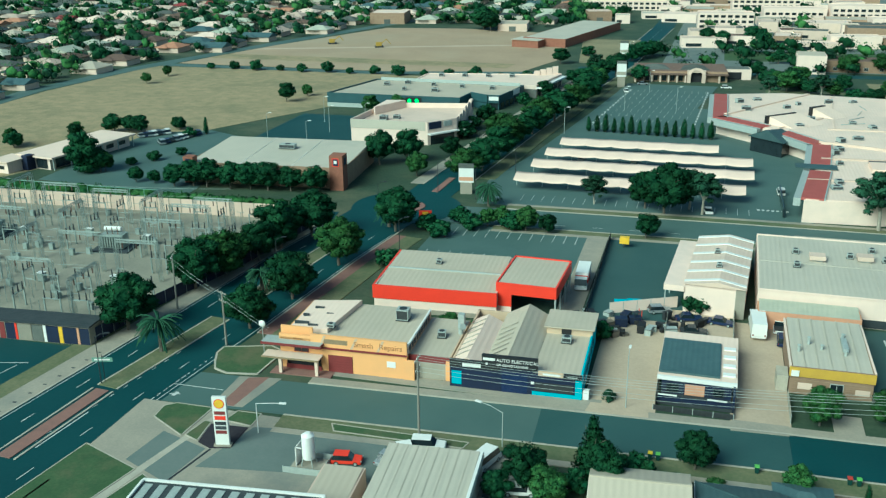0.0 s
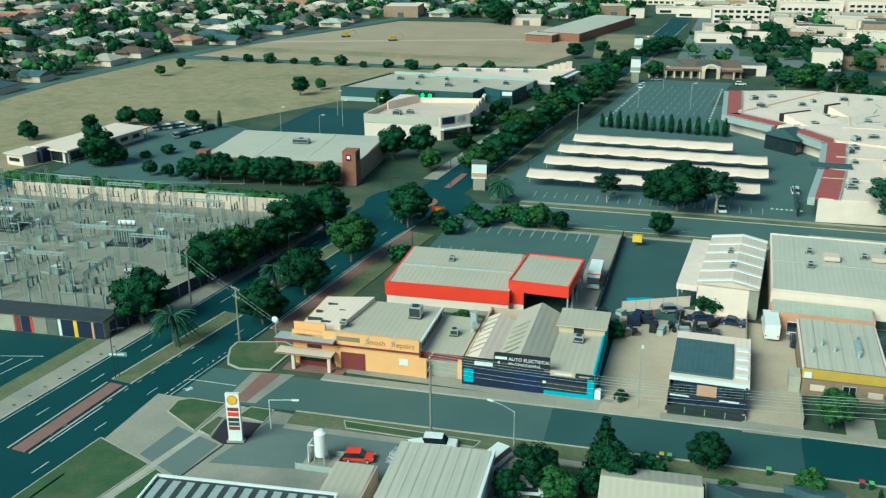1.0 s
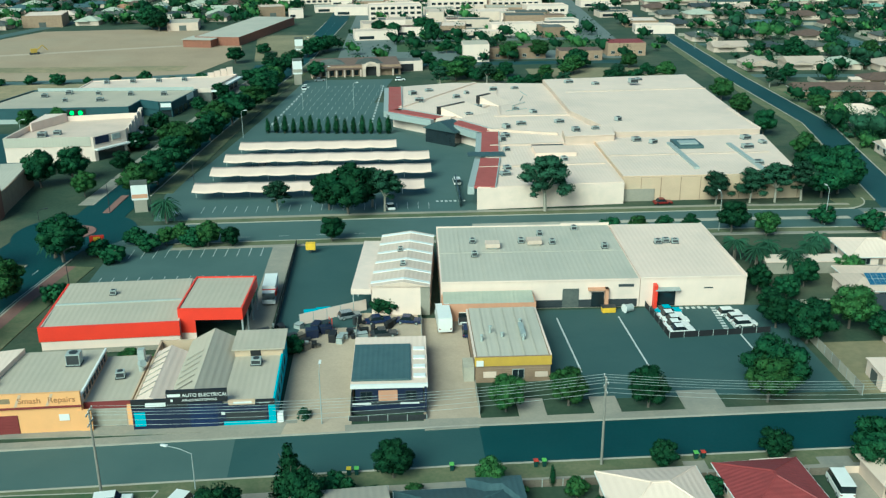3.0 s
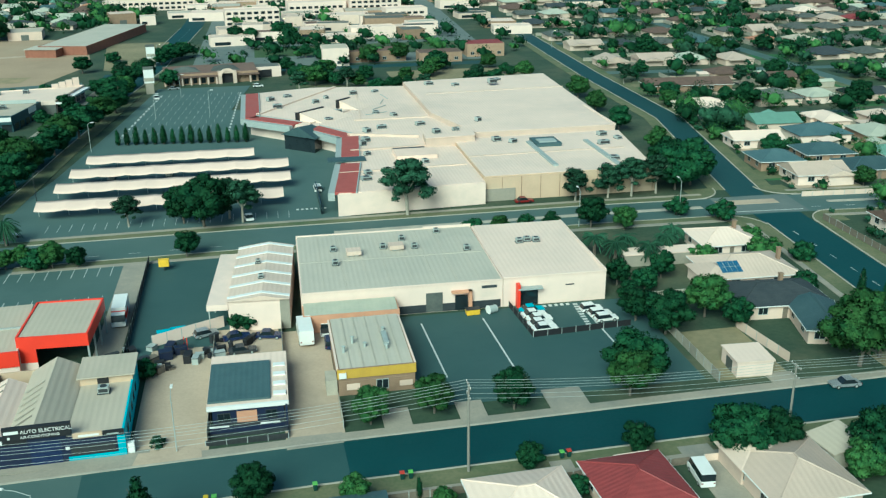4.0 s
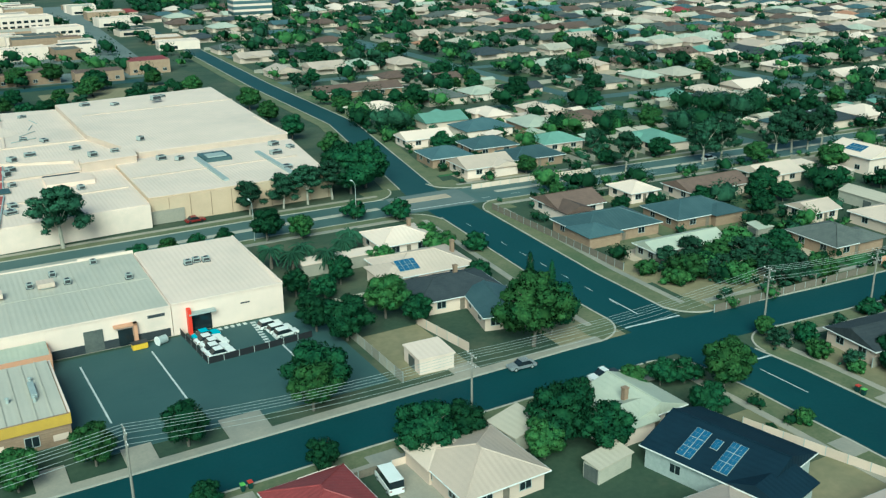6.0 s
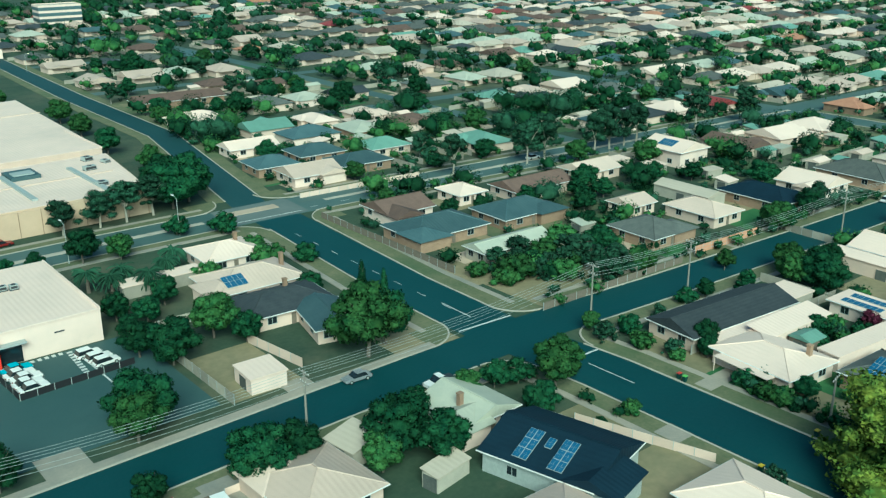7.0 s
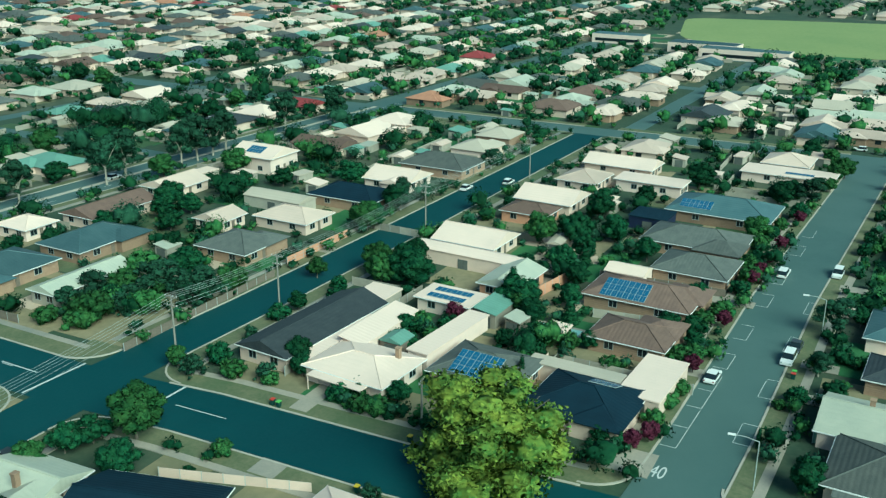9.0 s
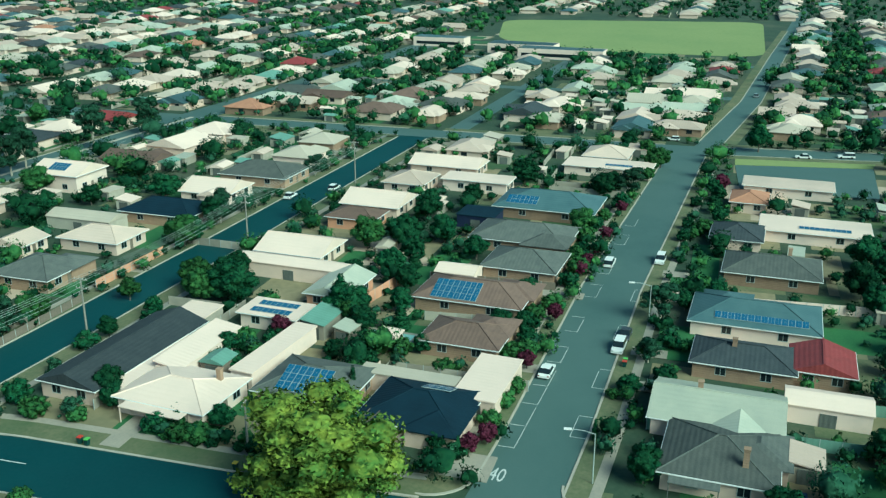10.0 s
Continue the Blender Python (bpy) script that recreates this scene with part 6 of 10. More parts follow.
part("roof_pen", boxes((40.0, 51, 250, 258, 5.5, 6.5)), "tarp", ob, "bright white roof box")
part("roof_pen_side", boxes((40.2, 49, 258, 260.2, 5.5, 6.3)), "darksteel", ob)
part("roof_gutter", boxes((77.5, 78.8, 232, 258, 6.3, 6.8)), "steel", ob)
part("roof_gutter", boxes((93.5, 94.8, 228, 256, 6.3, 6.8)), "steel", ob)
part("plant_screen", boxes((79, 86, 252, 260, 6.3, 7.2)), "blue_roof", ob)
part("plant_hatch", boxes((80, 85, 253.4, 257, 7.2, 7.5)), "steel", ob)
# red awning along the west front
for a, b, w in (((1.6, 352), (1.6, 311), 4.2), ((1.6, 311), (15.5, 298.5), 4.2), ((20, 293), (29.0, 279.5), 4.0), ((29.2, 279), (26.9, 256), 4.6), ((26.2, 249), (22.4, 223), 4.8)):
    bm = bmesh.new()
    strip(bm, [a, b], -1.0, w - 0.8, 5.1, 5.75)
    part("awning", bm, "awning_red", ob, "faded red awning deck")
    bm = bmesh.new()
    strip(bm, [a, b], -2.6, -1.0, 3.6, 5.5)
    strip(bm, [a, b], w - 0.8, w - 0.5, 5.1, 6.0)
    part("awning_fascia", bm, "steel", ob)
# solid block in dark glass colour, in place of the shade inside the open entrance
bm = bmesh.new()
hexa(bm, [(12, 291, 0.1), (20.5, 283.5, 0.1), (24, 291, 0.1), (16.5, 298, 0.1)], [(12, 291, 4.6), (20.5, 283.5, 4.6), (24, 291, 4.6), (16.5, 298, 4.6)])
part("entry_hall", bm, "glass", ob, "dark block standing in for the shaded entrance opening")
bm = bmesh.new()
hexa(bm, [(11, 291, 4.5), (20.8, 282.4, 4.5), (25, 291, 4.5), (16.2, 299, 4.5)], [(15.6, 286.6, 7.4), (16.2, 286.1, 7.4), (20.9, 294.8, 6.2), (20.3, 295.2, 6.2)])
part("entry_roof", bm, "blue_roof", ob)
part("link_roof", prism([(22, 254.5), (32, 254.5), (32, 250.2), (22, 250.2)], 5.75, 6.0), "blue_roof", ob)
for i in range(5):
    part("shop_window", boxes((18.0, 18.2, 224 + 4.2 * i, 227.2 + 4.2 * i, 0.4, 2.8)), "glass", ob)
part("loading_dock", boxes((58.4, 66, 225.9, 226.2, 0.1, 3.2)), "concrete", ob)
rng = random.Random(5)
for (x, y, z) in ((9, 338, 5.5), (15, 344, 5.5), (11, 325, 5.5), (24, 331, 5.5), (28, 338, 5.5), (38, 343, 5.5), (46, 346, 5.5), (33, 268, 5.5), (34.5, 273, 5.5), (36, 284, 5.5), (41, 288, 5.5), (33, 257, 5.5), (47, 246, 5.5), (53, 290, 5.5), (30, 312, 5.5), (26, 303, 5.5), (42, 310, 5.5), (47, 305, 5.5),
                  (66, 348, 6.95), (75, 344, 6.95), (92, 351, 6.95), (70, 285, 6.95), (54, 268, 8.0), (60, 270, 8.0), (95, 236, 6.28), (98, 252, 6.28), (101, 262, 6.28), (104, 257, 6.28), (44, 236, 5.5), (30, 233, 5.5), (31, 238, 5.5), (88, 341, 7.95), (70, 262, 6.28), (74, 259, 6.28)):
    roof_unit(x, y, z, rng.uniform(1.4, 3.0), rng.uniform(1.2, 2.2), rng.uniform(0.8, 1.5), rng.uniform(0, 30))
for k in range(5):
    pp = thing("roof_pipe", 40 + 2 * k, 300 + 9 * k, 5.5, 25 * k, "thin service pipe laid across the cream roof", "pipe", "roof pipes")
    part("pipe", tubes(((-4, 0, 0.2), (4, 0, 0.2), 0.12), n=6), "steel", pp)

# shade canopies over the car park
for k, (xa, xb, y) in enumerate(((-47.7, -14, 235.4), (-46, 12.1, 250.2), (-44.6, 12.1, 263.8), (-42.5, 3.0, 277.6), (-1.5, 9.8, 235.4))):
    n = max(2, round((xb - xa) / 7.2))
    cp = thing("shade_canopy", xa, y, 0, 0, "long scalloped cream shade canopy over parking bays", "shade canopy", "car park canopies")
    st = (xb - xa) / n
    for i in range(n):
        bm = bmesh.new()
        cols = []
        for a in range(5):
            u = a / 4
            row = []
            for b in range(5):
                v = b / 4
                z = 2.5 + 1.25 * v ** 0.85 + 0.30 * (4 * (u - 0.5) ** 2) * (1 - 0.6 * v)
                row.append((bm.verts.new((st * (i + u), -2.9 + 4.9 * v, z)), bm.verts.new((st * (i + u), -2.9 + 4.9 * v, z - 0.06))))
            cols.append(row)
        for a in range(4):
            for b in range(4):
                bm.faces.new((cols[a][b][0], cols[a + 1][b][0], cols[a + 1][b + 1][0], cols[a][b + 1][0]))
                bm.faces.new((cols[a][b][1], cols[a][b + 1][1], cols[a + 1][b + 1][1], cols[a + 1][b][1]))
            bm.faces.new((cols[a][0][0], cols[a][0][1], cols[a + 1][0][1], cols[a + 1][0][0]))
            bm.faces.new((cols[a][4][0], cols[a + 1][4][0], cols[a + 1][4][1], cols[a][4][1]))
        part("canopy_panel", bm, "tarp", cp, smooth=True)
        part("post", tubes(((st * i + 0.1, 1.6, 0), (st * i + 0.1, 1.6, 3.4), 0.09), ((st * i + 0.1, 1.6, 2.2), (st * i + 0.1, -1.2, 3.0), 0.06)), "steel", cp)
for k in range(15):
    tree("cypress", -38 + 2.75 * k, 306.5 - 0.3 * k, 5.0 + 0.6 * (k % 3), 1.4, "clipped trees in the car park")

# ---- fuel station ----
ob = thing("price_sign", -60.1, 100.2, 0.1, 12, "tall white fuel price sign with a yellow and red emblem", "sign")
part("pylon", boxes((-0.95, 0.95, -0.25, 0.25, 0.3, 7.5)), "white", ob)
part("plinth", boxes((-1.2, 1.2, -0.5, 0.5, 0, 0.3)), "concrete", ob)
em = part("emblem", tubes(((0, -0.27, 6.55), (0, -0.31, 6.55), 0.62), n=16), "signyellow", ob, "yellow round emblem with a red edge")
part("emblem_edge", tubes(((0, -0.265, 6.55), (0, -0.29, 6.55), 0.72), n=16), "red", ob)
part("panel", boxes((-0.75, 0.75, -0.29, -0.255, 4.9, 5.4)), "maroon", ob)
part("panel", boxes((-0.75, 0.75, -0.29, -0.255, 4.1, 4.7)), "red", ob)
for k in range(3):
    part("price_panel", boxes((-0.75, 0.75, -0.29, -0.255, 2.0 + 0.66 * k, 2.5 + 0.66 * k)), "dark_tile" if k else "maroon", ob)
slab("sign_bed", [(-63.9, 100.1), (-64.5, 105.0), (-59.0, 105.4), (-58.9, 99.8), (-61.6, 99.1)], 0.0, 0.18, "mulch", "dark mulched garden bed with a pale kerb", "garden bed")
lp = thing("forecourt_lamp", -57.0, 104.5, 0.1, 10, "grey forecourt lamp post with a flat head", "lamp post")
part("pole", tubes(((0, 0, 0), (0, 0, 4.6), 0.07)), "white", lp)
part("arm", tubes(((0, 0, 4.6), (3.4, 0.2, 4.7), 0.05)), "white", lp)
part("lamp_head", boxes((3.2, 4.2, 0.0, 0.4, 4.62, 4.75)), "white", lp)
ob = thing("fuel_canopy", -49.5, 78.5, 0, 6, "long flat fuel station canopy with a pale ribbed top", "canopy")
part("deck", boxes((-11, 11, -6, 6.2, 4.6, 5.0)), "dark_tile", ob)
part("fascia", boxes((-11.2, 11.2, 6.1, 6.4, 4.5, 5.25), (-11.2, 11.2, -6.3, -6.0, 4.5, 5.25), (-11.3, -11.0, -6, 6.1, 4.5, 5.25), (11.0, 11.3, -6, 6.1, 4.5, 5.25)), "white", ob)
for k in range(12):
    part("deck_rib", boxes((-10.6 + 1.8 * k, -9.6 + 1.8 * k, -5.6, 5.6, 5.0, 5.06)), "steel", ob)
for sx in (-8, 8):
    for sy in (-3, 3):
        part("post", boxes((sx - 0.2, sx + 0.2, sy - 0.2, sy + 0.2, 0, 4.6)), "white", ob)
ob = thing("gas_tank", -46.8, 98.7, 0.1, 0, "upright white gas tank in a steel frame", "tank")
bm = tubes(((0, 0, 1.2), (0, 0, 4.5), 0.85), ((0, 0, 4.5), (0, 0, 4.9), 0.85, 0.35), n=20)
part("vessel", bm, "white", ob, smooth=False)
for k in range(4):
    a = math.pi / 4 + k * math.pi / 2
    part("leg", tubes(((1.1 * math.cos(a), 1.1 * math.sin(a), 0), (0.8 * math.cos(a), 0.8 * math.sin(a), 1.6), 0.08)), "steel", ob)
part("frame", boxes((-1.5, -1.4, -0.9, 0.9, 0, 3.0), (-1.5, -0.6, -0.9, -0.8, 2.9, 3.0), (-1.5, -0.6, 0.8, 0.9, 2.9, 3.0)), "white", ob)
part("plinth", boxes((-2.2, 2.2, -1.6, 1.6, 0, 0.2)), "concrete", ob)
fence([(-49.5, 96.4), (-44.4, 96.6), (-44.2, 100.6), (-49.4, 100.4)], 1.0, "steel", "guard_rail", "low steel guard rail round the gas tank", 1.7)
ob = shell("station_shed", -29.0, 83.5, 12.2, 17.0, 4.0, 4, "green_grey_roof", "green_grey_roof", "large shed with a ribbed pale green-grey roof", 0.02, 0.6)
seams(ob, -6, 6, 0.2, 16.8, 4.0, 9, 0.6)
part("roof_edge", boxes((5.9, 6.3, -0.1, 17.1, 3.5, 4.5)), "white", ob)
ob = shell("station_store", -39.6, 83.0, 5.4, 12.6, 3.0, 4, "cream_wall", "grey_roof", "low flat-roofed store beside the shed", 0.05, 0.2)
car(-37.3, 102.6, 78, "silver", "sedan", "silver sedan parked beside the store")
car(-35.2, 105.2, 30, "white", "hatch", "small white car parked by the shed")
car(-33.0, 106.8, 8, "white", "wagon", "white wagon parked behind the shed")
car(-24.6, 104.8, 70, "white", "van", "long white van parked by the side street")
car(-42.3, 100.6, 10, "red", "hatch", "red car half hidden behind the store")
car(-22.0, 98.0, 80, "silver", "sedan", "silver sedan parked by the shed wall")
car(-21.4, 92.5, 82, "white", "sedan", "white sedan parked by the shed wall")
car(-15.4, 101.6, 30, "dark_blue", "ute", "blue utility with a cream load under trees")
car(-19.0, 99.5, 10, "white", "sedan", "white car under the roadside trees")
street_lamp(-23.4, 109.6, 5.4, 160, 3.6, "roadside lamp with a long arm and white head")

# ---- substation ----
def lattice(bm, a, b, wd, n):
    """A braced square mast or beam from a to b."""
    a, b = Vector(a), Vector(b)
    q = (b - a).to_track_quat("Z", "Y")
    cs = [q @ Vector((sx * wd, sy * wd, 0)) for sx, sy in ((-1, -1), (1, -1), (1, 1), (-1, 1))]
    for c in cs:
        tube(bm, a + c, b + c, 0.06, n=4)
    for i in range(n):
        p, r = a.lerp(b, i / n), a.lerp(b, (i + 1) / n)
        for k in range(4):
            tube(bm, p + cs[k], r + cs[(k + 1) % 4], 0.035, n=3)


def gantry(x, y, w, h, ang):
    ob = thing("substation_gantry", x, y, 0.08, ang, "grey lattice steel gantry with hanging insulators", "gantry", "substation gantries")
    for sx in (-w / 2, w / 2):
        bm = bmesh.new()
        lattice(bm, (sx, 0, 0), (sx, 0, h), 0.3, 6)
        part("mast", bm, "galv", ob)
    bm = bmesh.new()
    lattice(bm, (-w / 2, 0, h), (w / 2, 0, h), 0.25, 7)
    part("beam", bm, "galv", ob)
    for k in range(3):
        part("insulator", tubes(((-w / 3 + k * w / 3, 0, h - 0.3), (-w / 3 + k * w / 3, 0, h - 1.5), 0.13), n=6), "brown_tile", ob)
    return ob


def bus_post(x, y, h, ang):
    ob = thing("busbar_stand", x, y, 0.08, ang, "steel switchgear stand with three ribbed insulators", "switchgear", "substation switchgear")
    part("stand", boxes((-1.75, -1.5, -0.12, 0.12, 0, h), (1.5, 1.75, -0.12, 0.12, 0, h), (-1.8, 1.8, -0.12, 0.12, h, h + 0.16)), "galv", ob)
    for k in (-1.4, 0, 1.4):
        part("insulator", tubes(((k, 0, h + 0.16), (k, 0, h + 1.6), 0.17, 0.1), n=6), "dark_tile", ob)
    part("busbar", tubes(((-1.4, 0, h + 1.3), (1.4, 0, h + 1.3), 0.05), n=5), "galv", ob)
    return ob


def transformer(x, y, ang):
    ob = thing("transformer", x, y, 0.08, ang, "large pale grey power transformer with cooling fins", "transformer", "substation transformers")
    part("tank", boxes((-2.6, 2.6, -1.4, 1.4, 0.4, 3.4)), "galv", ob)
    for k in range(9):
        part("cooling_fin", boxes((-2.4 + 0.58 * k, -2.2 + 0.58 * k, -2.2, -1.4, 0.7, 3.1)), "galv", ob)
    part("conservator", tubes(((-2.2, 0.6, 4.3), (1.6, 0.6, 4.3), 0.5), n=12), "white", ob)
    for k in (-1.2, 0, 1.2):
        part("bushing", tubes(((k, -0.4, 3.4), (k, -0.6, 5.0), 0.16, 0.09), n=7), "brown_tile", ob)
    part("bund", boxes((-4.2, 4.2, -3.2, 3.2, 0, 0.3)), "dark_tile", ob)


transformer(-121.9, 167.4, 8)
transformer(-154.5, 168.5, 8)
rng = random.Random(11)
g0 = gantry(-108, 176, 9, 8, 4)
for k in range(24):
    x, y = -174 + (k % 6) * 13.5, 136 + (k // 6) * 16
    if abs(x + 122) < 7 and abs(y - 167) < 7:
        continue
    copy_thing(g0, pose(x + rng.uniform(-2, 2), y + rng.uniform(-3, 3), 0.08, 0, 0, rng.choice((4, 94))))
b0 = bus_post(-104, 156, 3.2, 4)
for k in range(78):
    r, c = divmod(k, 13)
    x, y = -181 + c * 6.9 + rng.uniform(-1, 1), 133 + r * 10.6 + rng.uniform(-1.5, 1.5)
    if min(math.hypot(x + 122, y - 167), math.hypot(x + 154, y - 168)) < 6 or 150 < y < 155:
        continue
    copy_thing(b0, pose(x, y, 0.08, 0, 0, rng.choice((4, 94))))
for k in range(10):
    kb = thing("control_kiosk", -170 + 7.6 * k, 148 + 24 * (k % 2) + rng.uniform(-2, 2), 0.08, 4, "small pale grey control kiosk", "kiosk", "substation kiosks")
    part("cabinet", boxes((-0.7, 0.7, -0.5, 0.5, 0.1, 1.9)), "galv", kb)
    part("roof", boxes((-0.8, 0.8, -0.6, 0.6, 1.9, 2.0)), "white", kb)
bm = bmesh.new()
for k in range(9):
    sag(bm, (-178 + rng.uniform(0, 10), 136 + 6.5 * k, 7.6), (-100 - rng.uniform(0, 8), 136 + 6.5 * k + 4, 7.6), 0.9, 0.03)
for k in range(260):
    x, y, hh = -182 + rng.random() * 84, 132 + rng.random() * 56, rng.uniform(2.0, 5.5)
    if 149 < y < 155 or min(math.hypot(x + 122, y - 167), math.hypot(x + 154, y - 168)) < 5 or x > -98 + (y - 132) * 0.12:
        continue
    tube(bm, (x, y, 0.05), (x, y, hh), 0.07, n=4)
    if k % 2:
        tube(bm, (x - 0.9, y, hh), (x + 0.9, y, hh), 0.06, n=4)
    if k % 5 == 0:
        box(bm, x - 0.5, x + 0.5, y - 0.4, y + 0.4, 0.05, 1.5)
tagged(part("substation_conductors", bm, "galv"), "thin conductors, posts and bars crowding the substation", "power line", kind="stuff")
ww = thing("substation_wall", -171.5, 191.2, 0, 3, "long pale concrete panel wall with posts", "wall")
for k in range(24):
    part("panel", boxes((3.15 * k + 0.1, 3.15 * k + 3.05, -0.08, 0.08, 0.05, 3.6)), "cream_wall", ww)
    part("post", boxes((3.15 * k - 0.1, 3.15 * k + 0.1, -0.15, 0.15, 0, 3.4)), "concrete", ww)
for k, (x, w) in enumerate(((-165.5, 15), (-141, 20))):
    sc = thing("pipe_frame", x, 199.5, 0, 2, "low green steel pipe frame behind the hedge", "frame", "pipe frames")
    part("rail", boxes((-w / 2, w / 2, -0.08, 0.08, 3.4, 3.55)), "green_roof", sc)
    for i in range(6):
        part("post", boxes((-w / 2 + i * w / 5 - 0.06, -w / 2 + i * w / 5 + 0.06, -0.06, 0.06, 0, 3.4)), "green_roof", sc)
fence([(-97.3, 123.8), (-95.4, 140.3), (-90.0, 164.7), (-86.5, 190)], 2.6, "navy", "dark_fence", "tall dark blue sheet fence round the substation")
ob = thing("lock_up_garages", -106, 122.6, 0, 4, "low dark row of garages with striped coloured doors", "building")
part("wall", boxes((-16, 9, 0, 4.2, 0, 3.4)), "concrete", ob)
part("roof", boxes((-16.3, 9.3, -0.4, 4.5, 3.4, 3.65)), "dark_tile", ob)
for k, (c, x0, x1) in enumerate((("fence", -15.6, -8.2), ("maroon", -8.0, -7.0), ("navy", -6.8, -5.0), ("red", -5.0, -4.6), ("fence", -4.4, -1.9), ("grey_tile", -1.8, 0.2), ("white", 0.4, 0.9), ("navy", 1.0, 3.2), ("signyellow", 3.3, 4.0), ("navy", 4.1, 6.6), ("brickpink", 6.7, 7.1), ("navy", 7.2, 8.9))):
    part("door", boxes((x0, x1, -0.08, 0.0, 0.1, 3.1)), c, ob)
# hedge
hd = leaf_cloud("hedge", [(-183 + 2.6 * k, 203.0 + rng.uniform(-1, 1), 0.9, 2.4, 2.2, rng.uniform(1.1, 1.9)) for k in range(33)], 5000, 0.24, 3)
hd.materials.append(M["leaf_mid"])
tagged(new("hedge", hd), "thick mixed green hedge along the lane", "hedge", kind="stuff")

# ---- stores beyond ----
ob = shell("brick_supermarket", -112.4, 221.3, 43.6, 29.0, 5.6, 4.2, "brick", "green_grey_roof", "brown brick supermarket with a pale green-grey metal roof", 0.25, 0.8)
seams(ob, -21.5, 21.5, 0.3, 28.7, 5.4, 3, 0.8, "white")
for k in range(10):
    part("wall_panel", boxes((-20.5 + 3.9 * k, -18.2 + 3.9 * k, -0.12, -0.02, 0.4, 3.8)), "tan_wall", ob)
part("tower", boxes((18.6, 22.2, -1.6, 2.4, 0, 9.2)), "red_brick", ob, "tall red brick sign tower")
part("tower", boxes((-22.4, -19.6, -1.2, 1.6, 0, 7.2)), "red_brick", ob, "red brick sign pier")
for bx in ((19.6, 21.0, -1.7, -1.6, 6.6, 8.4), (22.2, 22.3, -0.4, 1.2, 6.6, 8.4), (-21.7, -20.4, -1.3, -1.2, 5.2, 6.7)):
    part("emblem", boxes(bx), "navy", ob, "dark blue square emblem")
part("emblem_edge", boxes((19.4, 21.2, -1.66, -1.6, 6.4, 8.6)), "red", ob)
part("emblem_mark", boxes((19.9, 20.7, -1.75, -1.7, 7.2, 8.0)), "white", ob)
roof_unit(-113.5, 239, 6.0, 4.5, 2.2, 1.2, 4)
def walls_of(pts, t):
    """Pairs of a wall's end points with its inset copies, for a parapet of thickness t round a footprint."""
    c = Vector((sum(p[0] for p in pts) / len(pts), sum(p[1] for p in pts) / len(pts)))
    ins = [tuple(Vector(p) + (c - Vector(p)).normalized() * t * 1.4) for p in pts]
    n = len(pts)
    return [(pts[k], pts[(k + 1) % n], ins[(k + 1) % n], ins[k]) for k in range(n)], ins


def parapet_store(name, pts, h, roof_z, wall, roof, label, t=0.35):
    ob = thing(name, 0, 0, 0, 0, label, "building")
    quads, ins = walls_of(pts, t)
    for q in quads:
        part("wall", prism(list(q), 0, h), wall, ob)
    part("roof", prism(ins, roof_z - 0.3, roof_z), roof, ob)
    return ob


def on_wall(ob, name, a, b, u0, u1, z0, z1, material, proud=0.12, label=""):
    """A panel on the outside of the wall from a to b, between shares u0 and u1 of its length."""
    a, b = Vector(a), Vector(b)
    n = Vector(((b - a).y, -(b - a).x)).normalized()
    p, q = a.lerp(b, u0), a.lerp(b, u1)
    return part(name, prism([tuple(p), tuple(p + n * proud), tuple(q + n * proud), tuple(q)], z0, z1), material, ob, label)


WS = [(-108.5, 275), (-83.5, 275.3), (-76.5, 284), (-78.2, 308), (-106.5, 303)]
ob = parapet_store("white_store", WS, 7.2, 5.6, "white_wall", "cream_roof", "white two-tier store with grey-green upper cladding")
on_wall(ob, "upper_band", WS[0], WS[1], 0, 0.97, 4.5, 7.25, "green_grey_roof", 0.14, "grey-green upper cladding")
on_wall(ob, "upper_band", WS[4], WS[0], 0.45, 1, 4.5, 7.25, "green_grey_roof", 0.14, "grey-green upper cladding")
on_wall(ob, "sign_panel", WS[1], WS[2], 0.05, 0.45, 4.9, 7.0, "navy", 0.3, "dark blue sign panel")
on_wall(ob, "sign_panel", WS[1], WS[2], 0.55, 0.8, 5.2, 6.8, "steel", 0.3)
on_wall(ob, "entry", WS[1], WS[2], 0.1, 0.9, 0, 3.2, "glass", 0.1)
on_wall(ob, "canopy", WS[1], WS[2], 0, 1, 3.3, 3.7, "white", 1.6)
for k in range(4):
    on_wall(ob, "upper_fin", WS[2], WS[3], 0.12 + 0.2 * k, 0.26 + 0.2 * k, 3.8, 7.6 + 0.25 * k, "white_wall", 0.4)
    on_wall(ob, "shop_window", WS[2], WS[3], 0.12 + 0.2 * k, 0.27 + 0.2 * k, 0.3, 2.8, "glass", 0.1)
on_wall(ob, "canopy", WS[2], WS[3], 0.05, 0.95, 3.1, 3.4, "steel", 2.4)
on_wall(ob, "tower", WS[2], WS[3], 0.86, 1.0, 0, 8.8, "white_wall", 1.0)
on_wall(ob, "tower_sign", WS[2], WS[3], 0.88, 0.98, 6.2, 8.2, "navy", 1.1, "dark blue tower sign")
part("upper_wall", prism([(-106.2, 290), (-105.8, 290), (-99.6, 303.6), (-106, 302.8)], 5.4, 8.2), "white_wall", ob)
roof_unit(-100.5, 283.5, 5.6, 2.4, 2.0, 1.4)
roof_unit(-97, 286, 5.6, 2.0, 1.6, 1.2)
HW = [(-138, 327), (-87, 327), (-85.5, 338), (-78, 333.4), (-74, 333.5), (-69.6, 357.5), (-130, 360)]
ob = parapet_store("hardware_store", HW, 5.2, 4.7, "teal_wall", "grey_roof", "large hardware store with dark teal walls and a grey roof")
